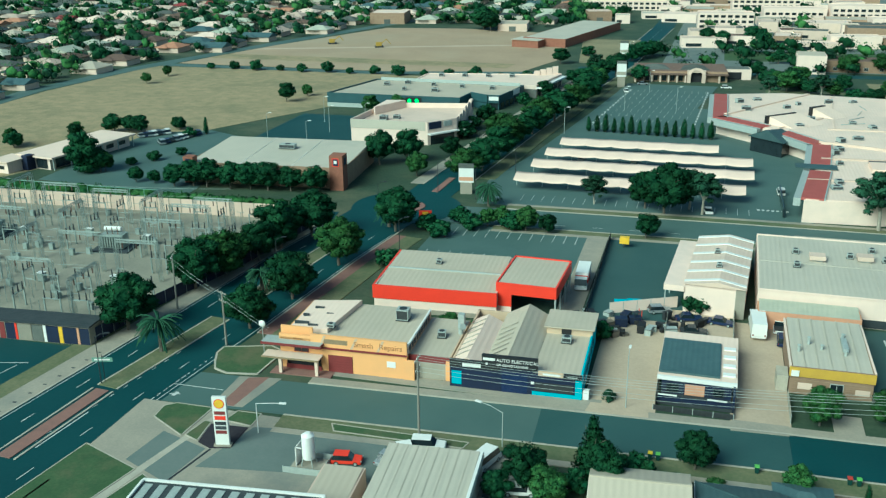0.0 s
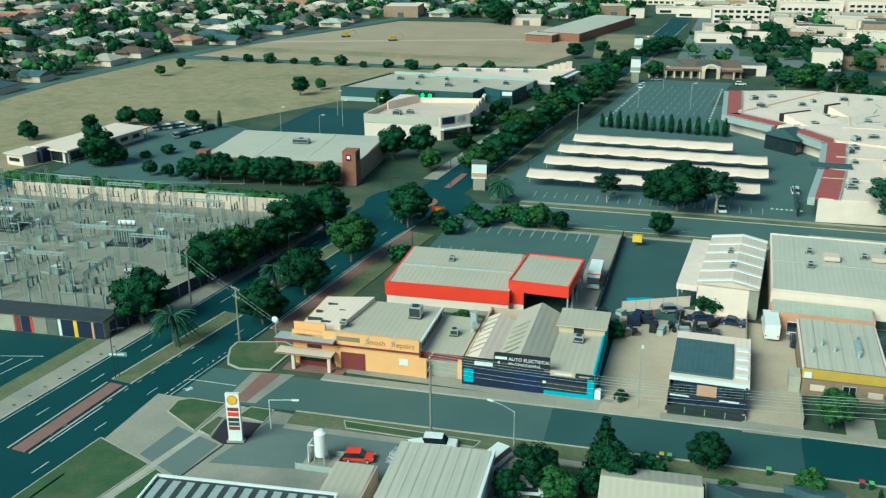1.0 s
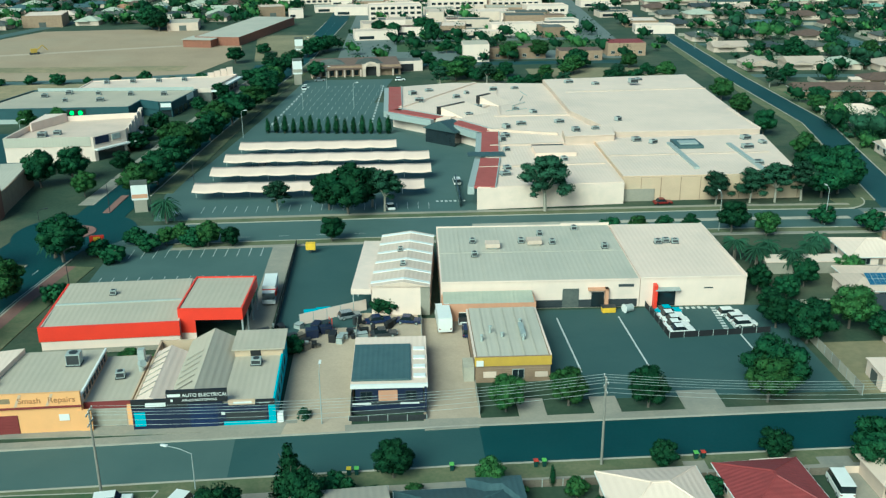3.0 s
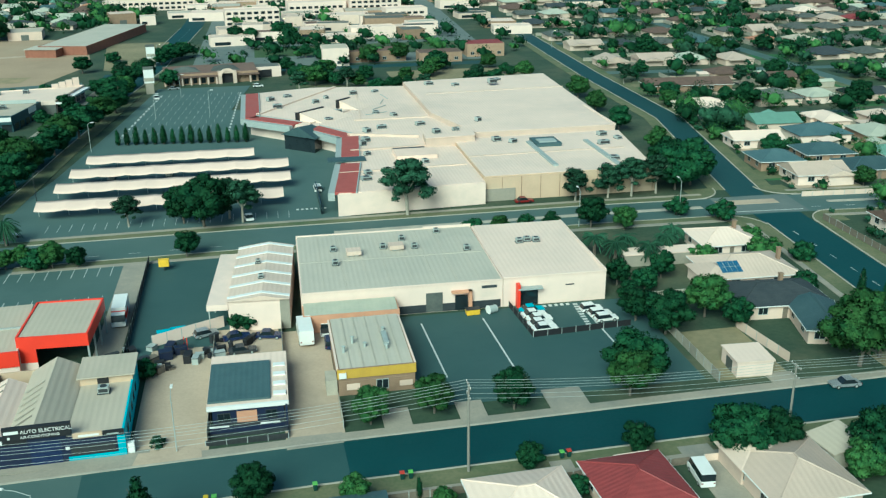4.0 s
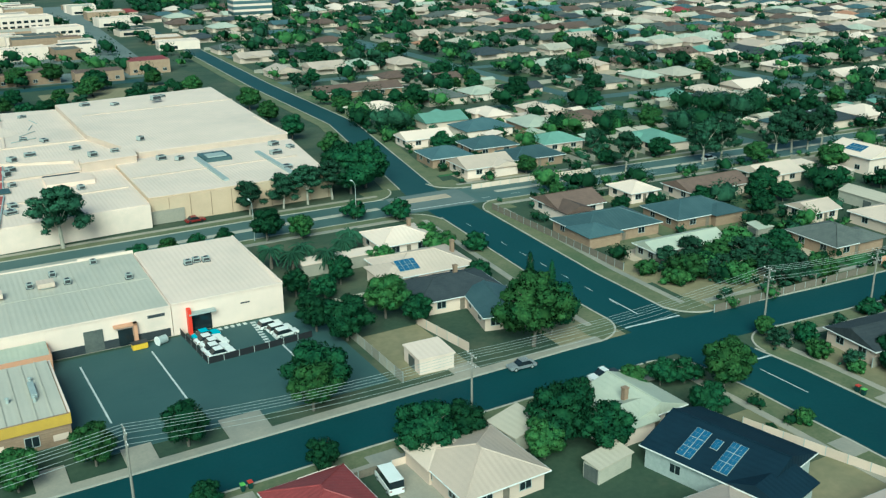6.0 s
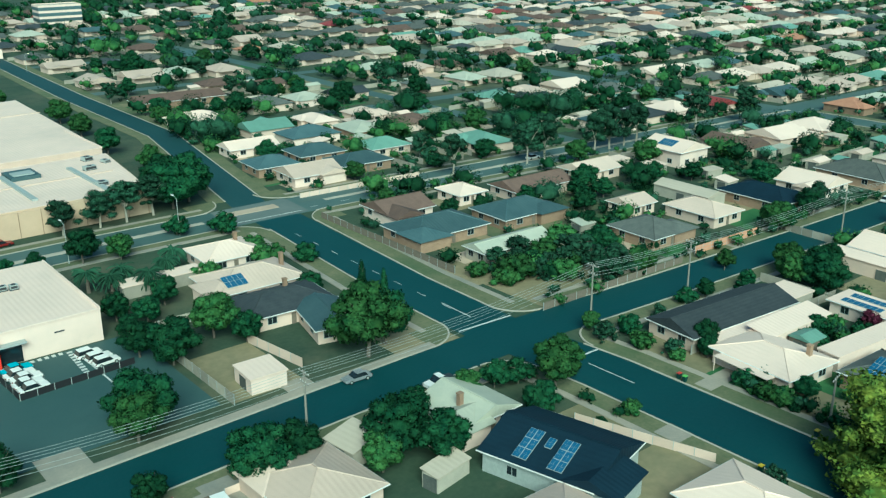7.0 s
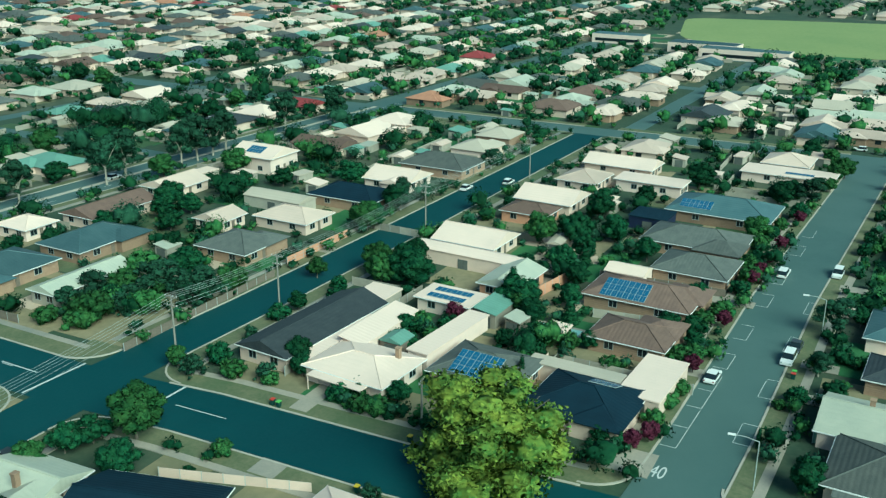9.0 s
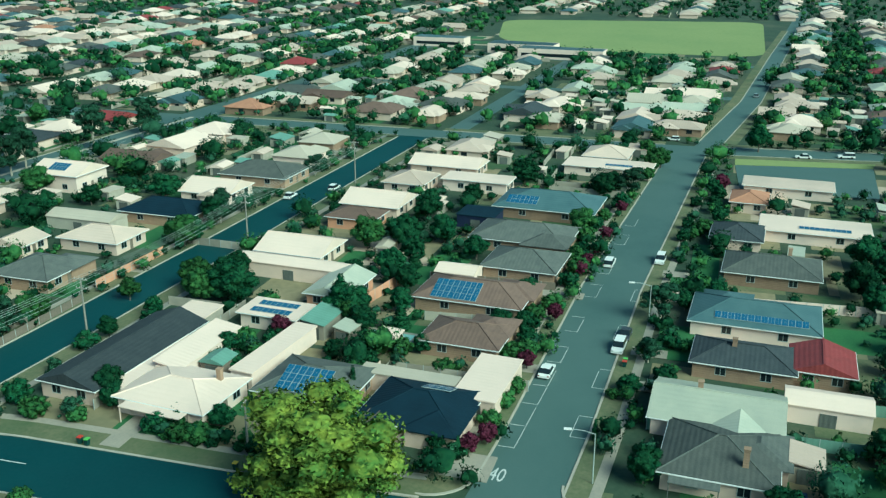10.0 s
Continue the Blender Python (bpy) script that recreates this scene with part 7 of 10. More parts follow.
on_wall(ob, "plinth", HW[0], HW[1], 0, 0.96, 0, 1.5, "steel", 0.08)
on_wall(ob, "sign_panel", HW[0], HW[1], 0.60, 0.72, 2.2, 4.6, "black", 0.14, "black sign panel")
for u in (0.63, 0.685):
    x = -138 + 51 * u
    part("sign_mark", tubes(((x, 326.84, 3.4), (x, 326.74, 3.4), 0.72), n=14), "lampgreen", ob, "glowing green round mark")
for k in (2, 3):
    on_wall(ob, "entry_hood", HW[k], HW[k + 1], 0, 1, 2.7, 5.5, "teal_wall", 0.6)
    on_wall(ob, "entry_glass", HW[k], HW[k + 1], 0.15, 0.9, 0.1, 2.4, "glass", 0.1)
on_wall(ob, "sign_panel", HW[3], HW[4], 0.1, 0.98, 3.6, 5.0, "white", 0.7, "white sign panel")
on_wall(ob, "sign_panel", HW[4], HW[5], 0.55, 0.8, 3.2, 5.0, "white", 0.16, "white sign panel")
for k in range(5):
    on_wall(ob, "shop_window", HW[4], HW[5], 0.06 + 0.18 * k, 0.19 + 0.18 * k, 0.3, 2.4, "glass", 0.1)
for x, y, sz in ((-122, 349, 2.2), (-115, 354, 2.2), (-100, 340, 2.4), (-104, 352, 1.6), (-92, 350, 1.8), (-80, 349, 2.0), (-112, 340, 1.5)):
    roof_unit(x, y, 4.7, sz, sz * 0.8, 1.3, 6)
part("roof_rail", prism([(-128, 359.4), (-71, 357), (-71, 357.1), (-128, 359.5)], 4.8, 6.0), "steel", ob)
WG = [(-115, 361.2), (-65.2, 359.6), (-60, 389), (-67, 391.5), (-69, 386), (-114.4, 379)]
ob = parapet_store("retail_wing", WG, 5.0, 4.7, "white_wall", "white_roof", "long low white retail wing along the avenue")
on_wall(ob, "awning", WG[1], WG[2], 0, 1, 3.6, 4.2, "white", 2.2)
on_wall(ob, "dark_base", WG[0], WG[1], 0.8, 1.0, 0, 3.4, "grey_tile", 0.1)
for k in range(6):
    on_wall(ob, "shop_window", WG[1], WG[2], 0.04 + 0.16 * k, 0.16 + 0.16 * k, 0.3, 3.2, "glass", 0.1)
for k in range(4):
    part("parapet_step", prism([(-70.6 + 2.3 * k, 384.4 + 1.2 * k), (-68.5 + 2.3 * k, 385.4 + 1.2 * k), (-68.8 + 2.3 * k, 386.2 + 1.2 * k), (-70.9 + 2.3 * k, 385.2 + 1.2 * k)], 4.6, 6.4 + 0.5 * k), "white_wall", ob)
for k in range(4):
    roof_unit(-107 + 9.5 * k, 374 + 1.2 * k, 4.7, 1.8, 1.8, 1.3, 0)
ob = thing("car_dealership", -181.5, 238, 0, 81, "low white dealership with a broad flat canopy roof and dark glass", "building")
part("wall", boxes((-16, 16, -5, 6, 0, 3.4)), "white_wall", ob)
part("roof", boxes((-17, 17, -7.0, 7, 3.4, 3.9)), "white_roof", ob)
part("showroom_glass", boxes((-14, 4, -5.15, -5.0, 0.2, 3.2), (-16.15, -16.0, -4, 0, 0.3, 3.0)), "glass", ob)
part("window_strip", boxes((6, 9, -5.15, -5.0, 1.2, 2.4), (11, 14, -5.15, -5.0, 1.2, 2.4)), "glass", ob)
part("entry_block", boxes((-19, -16.2, 0.5, 2.6, 0, 4.2)), "navy", ob, "dark entry block")
part("annex", boxes((-24, -16, 2.6, 9, 0, 3.2)), "white_wall", ob)
part("annex_roof", boxes((-24.6, -16, 2.0, 9.6, 3.2, 3.5)), "white_roof", ob)
part("annex_window", boxes((-24.1, -24.0, 4, 8, 1.2, 2.2)), "glass", ob)
for k in range(6):
    part("post", boxes((-16.4 + 6.4 * k, -16.2 + 6.4 * k, -6.8, -6.6, 0, 3.4)), "steel", ob)
for k in range(16):
    x, y = (-177.5 + 0.9 * k, 264.5 + 1.15 * k) if k < 7 else (-165.5 + 0.5 * (k - 7), 257.5 + 1.9 * (k - 7))
    car(x, y, 135, rng.choice(("white", "silver", "dark_grey", "white", "dark_blue")), rng.choice(("sedan", "hatch", "wagon")), "", "dealership cars", False)
# civic building with an arched porch, north of the car park
ob = shell("arched_plaza", -13.5, 409.0, 38, 15, 4.4, 6, "brick", "brown_tile", "long brick plaza building with a cream arched porch", 0.1, 1.2)
part("porch", boxes((2.6, 4.0, -2.4, 0, 0, 4.2), (8.6, 10.0, -2.4, 0, 0, 4.2), (2.6, 10.0, -2.2, 0, 4.2, 5.0)), "cream_wall", ob, "cream rendered porch piers")
for k in range(9):
    a0, a1 = math.pi * k / 9, math.pi * (k + 1) / 9
    bm = bmesh.new()
    hexa(bm, [(6.3 + 2.3 * math.cos(a), -2.5, 3.2 + 2.0 * math.sin(a)) for a in (a0, a1)] + [(6.3 + 3.5 * math.cos(a), -2.5, 3.2 + 3.0 * math.sin(a)) for a in (a1, a0)],
         [(6.3 + 2.3 * math.cos(a), -2.0, 3.2 + 2.0 * math.sin(a)) for a in (a0, a1)] + [(6.3 + 3.5 * math.cos(a), -2.0, 3.2 + 3.0 * math.sin(a)) for a in (a1, a0)])
    part("arch_stone", bm, "cream_wall", ob)
part("porch_shade", boxes((4.0, 8.6, -0.3, -0.02, 0, 4.0)), "black", ob)
for k in range(11):
    if not 6 < k < 10:
        part("pilaster", boxes((-18.8 + 3.4 * k, -18.2 + 3.4 * k, -2.0, -1.5, 0, 3.2)), "cream_wall", ob)
        part("shop_window", boxes((-17.7 + 3.4 * k, -16.0 + 3.4 * k, -0.1, 0, 0.4, 2.6)), "glass", ob)
part("verandah", boxes((-19.4, 2.4, -2.3, 0, 3.1, 3.5), (10.2, 19.2, -2.3, 0, 3.1, 3.5)), "brown_tile", ob)
for x0, x1 in ((-16, -4), (0, 12)):
    bm = bmesh.new()
    roof_solid(bm, x0, x1, 3, 13, 4.6, 1.6, "hip")
    part("roof_block", bm, "grey_tile", ob)
ob = shell("white_kiosk", 9.5, 419, 11, 8, 4.4, 8, "white_wall", "grey_tile", "small white kiosk beside the plaza", 0.1, 0.2)
part("opening", boxes((-4.5, 1.5, -0.1, 0, 0.1, 3.2)), "black", ob)
rect_slab("reserve_grass", 4, 118, 474, 508, 0.045, "patchy", "dry grass railway reserve behind the plaza", "reserve")
rect_slab("plaza_street", -60, 112, 432, 441, 0.05, "asphalt_mid", "asphalt street behind the plaza", "road")
for x, y, h, kd in ((-30, 405, 7.5, "round"), (-26.3, 414, 5, "round"), (17.5, 428, 7, "round"), (29.5, 404, 8.5, "round"), (21.5, 408, 7, "broad"), (35, 402, 5, "shrub"), (28, 468, 7, "round"), (35, 460, 8, "round"), (55.3, 446, 8.5, "fresh"), (70.2, 449, 9, "fresh"), (48, 455, 9, "gum"), (-33.5, 471, 9, "round"), (-38, 462, 8, "broad"), (-30, 480, 8, "broad"), (-5.7, 531, 9, "round"), (3, 528, 8, "round"), (19.4, 536, 10, "broad"), (26, 520, 6, "round"), (12, 516, 5, "round"), (-50.8, 427, 8, "gum"), (-70, 447, 8, "round"), (-61, 476, 5, "shrub"), (-137, 573, 14, "broad"), (-131, 565, 12, "round"), (-73.6, 311, 6, "round"), (-75.6, 288, 5, "shrub"), (-75, 300, 5, "round")):
    tree(kd, x, y, h, 1.25, "trees round the plaza")
rng = random.Random(61)
for k in range(26):
    tree(rng.choice(("round", "broad", "fresh", "gum")), 22 + 3.7 * k + rng.uniform(-2, 2), 376 + rng.uniform(-6, 44), rng.uniform(4.5, 9), 1.2, "trees round the plaza")
for k, (x, y, hh) in enumerate(((-36.2, 391, 9.5), (-41.7, 458, 9.0), (-58.6, 226.5, 6.8))):
    sg = thing("pylon_sign", x, y, 0, 8, "tall white pylon sign at the car park entry", "sign", "pylon signs")
    part("board", boxes((-1.9, 1.9, -0.3, 0.3, hh * 0.45, hh)), "white", sg)
    part("band", boxes((-1.8, 1.8, -0.34, -0.3, hh * 0.52, hh * 0.66)), "brickpink" if k == 2 else "fence", sg)
    part("cap", boxes((-1.95, 1.95, -0.33, 0.33, hh, hh + 1.1)), "grey_tile", sg)
    part("base", boxes((-1.5, 1.5, -0.35, 0.35, 0, hh * 0.45)), "concrete", sg)
ob = thing("message_board", -62.5, 203.4, 0, 10, "low red and yellow roadside message board", "sign")
part("board", boxes((-1.5, 1.5, -0.15, 0.15, 0.7, 2.2)), "red", ob)
part("panel", boxes((-0.7, 0.7, -0.18, -0.15, 0.95, 1.95)), "signyellow", ob)
part("legs", boxes((-1.2, -1.05, -0.1, 0.1, 0, 0.7), (1.05, 1.2, -0.1, 0.1, 0, 0.7)), "darksteel", ob)
ob = shell("railway_store", -88, 505, 24, 88, 4.4, -13, "red_brick", "green_grey_roof", "long red brick store with a pale green roof", 0.1, 0.2)
part("front_wing", boxes((-15, 0, -8, 5, 0, 3.8)), "red_brick", ob)
part("front_roof", boxes((-15.5, 0.5, -8.5, 5.5, 3.8, 4.0)), "green_grey_roof", ob)
for k in range(2):
    d = thing("excavator", -203 + 30 * k, 492 - 8 * k, 0, 30, "yellow earth-moving machine on the bare site", "excavator", "earth movers")
    part("track", boxes((-2.2, 2.2, -1.4, -0.7, 0, 0.9), (-2.2, 2.2, 0.7, 1.4, 0, 0.9)), "darksteel", d)
    part("cab", boxes((-1.6, 1.2, -1.1, 1.1, 0.9, 2.8)), "dozer", d)
    part("boom", tubes(((1.0, 0, 1.8), (4.0, 0, 4.2), 0.25), ((4.0, 0, 4.2), (6.2, 0, 1.6), 0.2)), "dozer", d)

# ---- houses near the camera's way ----
TAKEN = []


def home(x, y, w, d, roof, wall="cream_wall", kind="hip", label="", **k):
    TAKEN.append((x, y, max(w, d) * 0.62))
    return house(x, y, w, d, roof, wall, kind, label=label, **k)


def shed(x, y, w, d, roof, label, kind="flat", ang=0, h=2.4, wall="fence"):
    TAKEN.append((x, y, max(w, d) * 0.6))
    ob = thing("shed", x, y, 0, ang, label, "shed", "sheds")
    part("wall", boxes((-w / 2 + 0.2, w / 2 - 0.2, -d / 2 + 0.2, d / 2 - 0.2, 0, h - 0.1)), wall, ob)
    bm = bmesh.new()
    roof_solid(bm, -w / 2, w / 2, -d / 2, d / 2, h, min(w, d) * 0.16, kind, "x" if w >= d else "y")
    part("roof", bm, roof, ob)
    part("door", boxes((-w / 2 + 0.12, -w / 2 + 0.22, -1.1, 1.1, 0, 2.0)), "grey_tile", ob)
    return ob


# south side of the east street
home(157.3, 12.0, 12.5, 17.5, "pale_roof", "white_wall", "gable", "white weatherboard house with a pale green-grey metal roof", ang=-3, wing=(-4.5, -3, 9, 8), chimney=(0.5, 2.5))
home(145.0, 11.3, 14.0, 14.2, "grey_tile", "cream_wall", "hip", "cream house with a grey-brown tiled hip roof", ang=-3, wing=(2.5, -4.5, 9, 8), chimney=(-4.0, -3.0), porch=(-7.4, 2.5, 2.6, 6))
home(175.3, 8.6, 10.4, 15.4, "dark_tile", "brick", "hip", "long tan brick house with a dark tiled hip roof", ang=-3, chimney=(-0.6, 1.5))
home(176.4, -2.6, 9.8, 9.6, "red_tile", "brick", "gable", "brick extension with a red metal roof", ang=-3)
home(192.8, 6.8, 13.5, 21.0, "blue_roof", "white_wall", "hip", "white house with a blue-grey roof and solar panels", ang=-3, wing=(4.5, 5, 9, 9), solar=[(-4.6, -1.0, -90, 14, 1)])
home(218.5, 3.5, 13.0, 18.0, "grey_tile", "brick", "hip", "brown brick house with a grey roof", ang=-3, chimney=(2, -3))
shed(163.2, -2.5, 6.0, 11.5, "white_roof", "long white metal garage in the back yard", "gable", -3, 2.8, "white_wall")
home(268.0, 7.4, 11.0, 9.0, "orange_tile", "cream_wall", "hip", "small cream house with a terracotta roof", ang=-3)
home(247.5, -6.0, 12.0, 23.0, "white_roof", "white_wall", "flat", "long white flat-roofed house with a solar strip", ang=-3, solar=[(-2.5, -2, -90, 10, 1)])
home(238.8, 10.0, 12.0, 11.0, "dark_tile", "cream_wall", "hip", "cream house with a dark tiled roof", ang=-3)
home(284.0, -2.0, 10.0, 22.0, "cream_roof", "white_wall", "flat", "long pale hall with a flat roof", ang=-3)
# between the east street and the south street
nv = home(146.0, 50.6, 13.2, 14.6, "navy_roof", "cream_wall", "hip", "cream rendered house with a navy metal hip roof", ang=-3, wing=(-2.4, -3.6, 9.5, 8), solar=[(3.2, -1.5, 90, 4, 2)])
for yy in (-2.2, -4.6):
    window(nv, -6.05, yy, 0.9, 1.7, 1.3, 90, "darksteel")
part("garage_door", boxes((-6.16, -6.07, -6.7, -5.0, 0.05, 2.4)), "navy", nv, "dark navy garage door")
shed(156.2, 43.8, 14.5, 6.6, "white_roof", "long white flat carport roof beside the house", "flat", -3, 3.0, "cream_wall")
shed(154.0, 55.0, 3.0, 15.0, "grey_roof", "grey flat verandah roof behind the house", "flat", -3, 2.9, "cream_wall")
home(171.2, 51.0, 10.5, 13.5, "brown_tile", "brick", "hip", "brick house with a plain brown tiled roof", ang=-3, wing=(4, -3, 8, 8))
home(189.4, 54.4, 12.5, 20.0, "brown_tile", "brick", "hip", "brick house with a red-brown hip roof and solar panels", ang=-3, wing=(3, -7, 9, 8), solar=[(-3.4, 2.5, -90, 8, 3)])
home(208.4, 49.4, 13.0, 15.0, "grey_tile", "brick", "hip", "tan brick house with a fawn tiled hip roof", ang=-3)
home(225.3, 53.2, 14.0, 21.0, "grey_tile", "brick", "hip", "wide brick house with a dark grey tiled hip roof", ang=-3, wing=(-4, -6, 9, 10))
home(250.5, 52.5, 16.0, 24.0, "blue_roof", "brick", "hip", "large brick house with a dark blue-grey hip roof and panels", ang=-3, solar=[(-4.8, 5.5, -90, 7, 2)])
shed(236.8, 66.0, 8.0, 9.0, "navy_roof", "dark blue flat-roofed shed", "flat", -3, 3.0, "navy")
shed(199.9, 60.6, 6.0, 8.0, "white_roof", "white metal garden shed", "gable", -3, 2.6, "white_wall")
home(149.0, 67.4, 12.5, 14.5, "grey_tile", "brick", "hip", "brick house with a grey tiled roof and solar panels", ang=-3, solar=[(-3.0, 0.2, -90, 7, 3)])
home(141.3, 84.4, 12.0, 15.0, "white_roof", "white_wall", "hip", "cream-roofed white house with an open verandah", ang=-5, rise=1.5, chimney=(2.6, -4.5), porch=(-6.6, 0.0, 2.4, 10))
shed(154.0, 89.2, 17.0, 4.8, "white_roof", "long white skillion wing joined to the house", "skillion", -3, 3.0, "white_wall")
shed(157.2, 77.9, 19.0, 4.0, "white_roof", "narrow white covered wing beside the garden", "flat", -6, 2.8, "white_wall")
shed(151.6, 84.6, 4.4, 4.2, "green_roof", "small green garden pavilion roof", "gable", -3, 2.6, "timber")
home(171.3, 84.7, 7.2, 11.4, "white_roof", "white_wall", "flat", "white flat-roofed granny flat with solar panels", ang=-3, h=2.8, solar=[(-1.7, 0, -90, 7, 1), (1.3, 0, -90, 7, 1)])
shed(171.2, 75.9, 8.6, 4.4, "green_roof", "pale green metal carport roof", "skillion", -3, 2.7, "fence")
shed(167.8, 97.6, 6.0, 6.5, "white_roof", "white metal roofed shed by the fence", "flat", -3, 2.5)
shed(160.5, 95.2, 4.2, 3.4, "white", "small white square pergola roof", "flat", -3, 2.3)
home(185.8, 79.0, 13.2, 8.6, "pale_roof", "brickpink", "gable", "salmon brick house with a pale metal roof", ang=-3)
shed(193.4, 91.8, 5.4, 23.5, "white_roof", "long low white metal roofed building", "gable", -3, 3.0, "cream_wall")
home(204.0, 95.2, 12.5, 15.0, "white_roof", "cream_wall", "gable", "cream house with a broad white metal roof", ang=-3)
home(150.2, 99.4, 27.0, 10.6, "dark_tile", "cream_wall", "gable", "long cream house with a dark tiled gable roof", ang=-5, over=0.5)
shed(147.6, 93.0, 20.0, 2.4, "white_roof", "narrow white verandah roof along the dark-roofed house", "flat", -5, 2.5, "cream_wall")
shed(168.6, 70.6, 4.2, 3.2, "pale_roof", "small weathered timber garden shelter", "skillion", -8, 2.4, "timber")
home(241.0, 92.0, 13.0, 15.0, "white_roof", "cream_wall", "gable", "white-roofed cream house near the street", ang=-3)
home(228.0, 92.5, 9.0, 12.0, "brown_tile", "brickpink", "hip", "salmon brick house with a brown roof", ang=-3)
home(262.0, 91.0, 12.5, 11.5, "cream_roof", "cream_wall", "hip", "cream house with a pale roof", ang=-3)
home(281.5, 86.5, 11.0, 20.0, "white_roof", "cream_wall", "gable", "long cream house with a white metal roof", ang=-3)
home(265.5, 74.0, 8.0, 18.0, "white_roof", "white_wall", "flat", "long white flat-roofed building", ang=-3, h=3.2)
home(292.0, 44.0, 10.0, 24.0, "white_roof", "white_wall", "flat", "long white roofed house near the junction", ang=-3, solar=[(-2, -3, -90, 7, 1)])
home(306.0, 46.0, 13.0, 13.0, "cream_roof", "cream_wall", "hip", "cream corner house with a pale hip roof", ang=-3)
# north of the south street, east of the cross street
home(177.6, 137.0, 13.0, 13.5, "grey_tile", "brick", "hip", "brick house with a grey hip roof", ang=-2, wing=(4, -3, 8, 8))
home(190.0, 152.5, 9.0, 8.5, "cream_roof", "cream_wall", "gable", "small cream cottage with a cream roof", ang=-2)
home(198.8, 138.5, 11.0, 15.0, "cream_roof", "cream_wall", "hip", "cream house with a cream metal hip roof", ang=-2)
home(220.4, 136.0, 13.0, 19.0, "navy_roof", "brick", "hip", "brick house with a dark blue hip roof", ang=-2)
home(239.5, 134.5, 13.0, 14.0, "white_roof", "white_wall", "gable", "white house with a white metal roof", ang=-2, wing=(-4, -3, 9, 7))
home(258.8, 131.0, 15.0, 20.0, "grey_tile", "brick", "hip", "wide brick house with a grey hip roof", ang=-2)
shed(209.0, 150.0, 7.0, 17.0, "grey_roof", "long grey metal roofed garage", "gable", -2, 2.8)
home(238.0, 176.5, 13.0, 15.0, "white_roof", "white_wall", "gable", "two-tone white house with solar panels", ang=-2, h=4.6, solar=[(-3.0, 0, -90, 5, 2)])
home(145.8, 186.0, 13.5, 12.0, "brown_tile", "white_wall", "gable", "white cottage with a patched brown gable roof", ang=-2, wing=(-3, -5, 8, 9))
home(143.2, 168.8, 20.0, 14.0, "blue_roof", "brick", "hip", "wide brick house with a blue-grey hip roof", ang=-2, wing=(-6, -4, 9, 9))
home(165.6, 166.5, 18.0, 13.0, "blue_roof", "brick", "hip", "brick house with a blue-grey tiled roof", ang=-2, wing=(5, -4, 9, 8))
home(147.5, 150.0, 19.0, 7.5, "pale_roof", "fence", "gable", "long shed-like house with a pale metal roof", ang=-2, h=2.8)
home(166.0, 186.5, 9.0, 10.0, "white_roof", "white_wall", "hip", "white cottage with a white roof", ang=-2)
home(184.0, 180.0, 20.0, 11.0, "brown_tile", "cream_wall", "gable", "pair of brown-roofed units side by side", ang=-2)
home(207.0, 181.0, 14.0, 11.0, "cream_roof", "cream_wall", "gable", "cream units with pale roofs", ang=-2)
# between cross street and the showroom
home(99.6, 183.5, 13.0, 11.5, "white_roof", "white_wall", "hip", "white house with a plain white hip roof", ang=-2, chimney=(3, 1))
home(96.0, 167.0, 18.0, 13.0, "cream_roof", "white_wall", "hip", "cream-roofed white house with a small solar array", ang=-2, wing=(-7, -2, 8, 9), chimney=(7, 0), solar=[(-4.5, -3.4, 0, 4, 2)])
home(94.5, 153.2, 17.5, 12.0, "dark_tile", "cream_wall", "hip", "cream house with a dark purple-grey tiled roof", ang=-4, chimney=(2, 1.5))
home(97.5, 142.4, 8.5, 13.0, "blue_roof", "cream_wall", "gable", "blue-grey gabled house partly behind a tree", ang=-14)
shed(78.4, 131.6, 6.2, 6.4, "white_roof", "white flat-roofed garage facing the street", "flat", -4, 2.7, "white_wall")
shed(83.5, 178.5, 16.0, 4.0, "white_roof", "long low pale carport", "flat", -2, 2.6)
# south of the south street
home(68.2, 100.2, 12.4, 12.8, "cream_roof", "cream_wall", "hip", "cream weatherboard house with a pale cream hip roof", ang=2, wing=(-2.5, 5, 8, 7))
shed(77.6, 106.0, 5.5, 6.0, "grey_roof", "grey metal roofed garden shed", "skillion", 8, 2.4)
home(95.2, 103.2, 10.0, 11.0, "pale_roof", "white_wall", "gable", "white weatherboard house with a grey-green roof", ang=2, wing=(-5.2, -2.6, 8.5, 8.0), chimney=(-2.5, -1.0))
home(96.0, 86.2, 14.0, 16.5, "navy_roof", "steel", "gable", "modern house with a dark navy metal roof and solar panels", ang=14, h=3.2, wing=(-3.0, -7.5, 8, 8), solar=[(-3.7, 2.6, -90, 2, 3), (-3.7, -2.4, -90, 2, 3), (-2.6, 0.1, -90, 1, 1)])
home(48.2, 102.0, 11.2, 11.6, "red_tile", "cream_wall", "hip", "cream house with a faded red metal hip roof", ang=3)
shed(50.0, 107.2, 5.0, 2.2, "white_roof", "white flat carport roof beside the house", "flat", 3, 2.5)
home(33.8, 101.0, 13.0, 11.5, "white_roof", "white_wall", "hip", "white house with a pale cream roof", ang=2)
home(9.5, 98.5, 15.0, 11.0, "blue_roof", "cream_wall", "hip", "house with a patched grey metal roof", ang=2, wing=(5, 4.5, 7, 6))
home(-4.5, 99.4, 12.0, 10.5, "grey_roof", "cream_wall", "gable", "old cottage with a rusty pale sheet roof", ang=4, wing=(4, -4, 7, 7))
home(84.0, 76.0, 14.0, 11.0, "cream_roof", "white_wall", "hip", "white house with a pale roof", ang=-2)
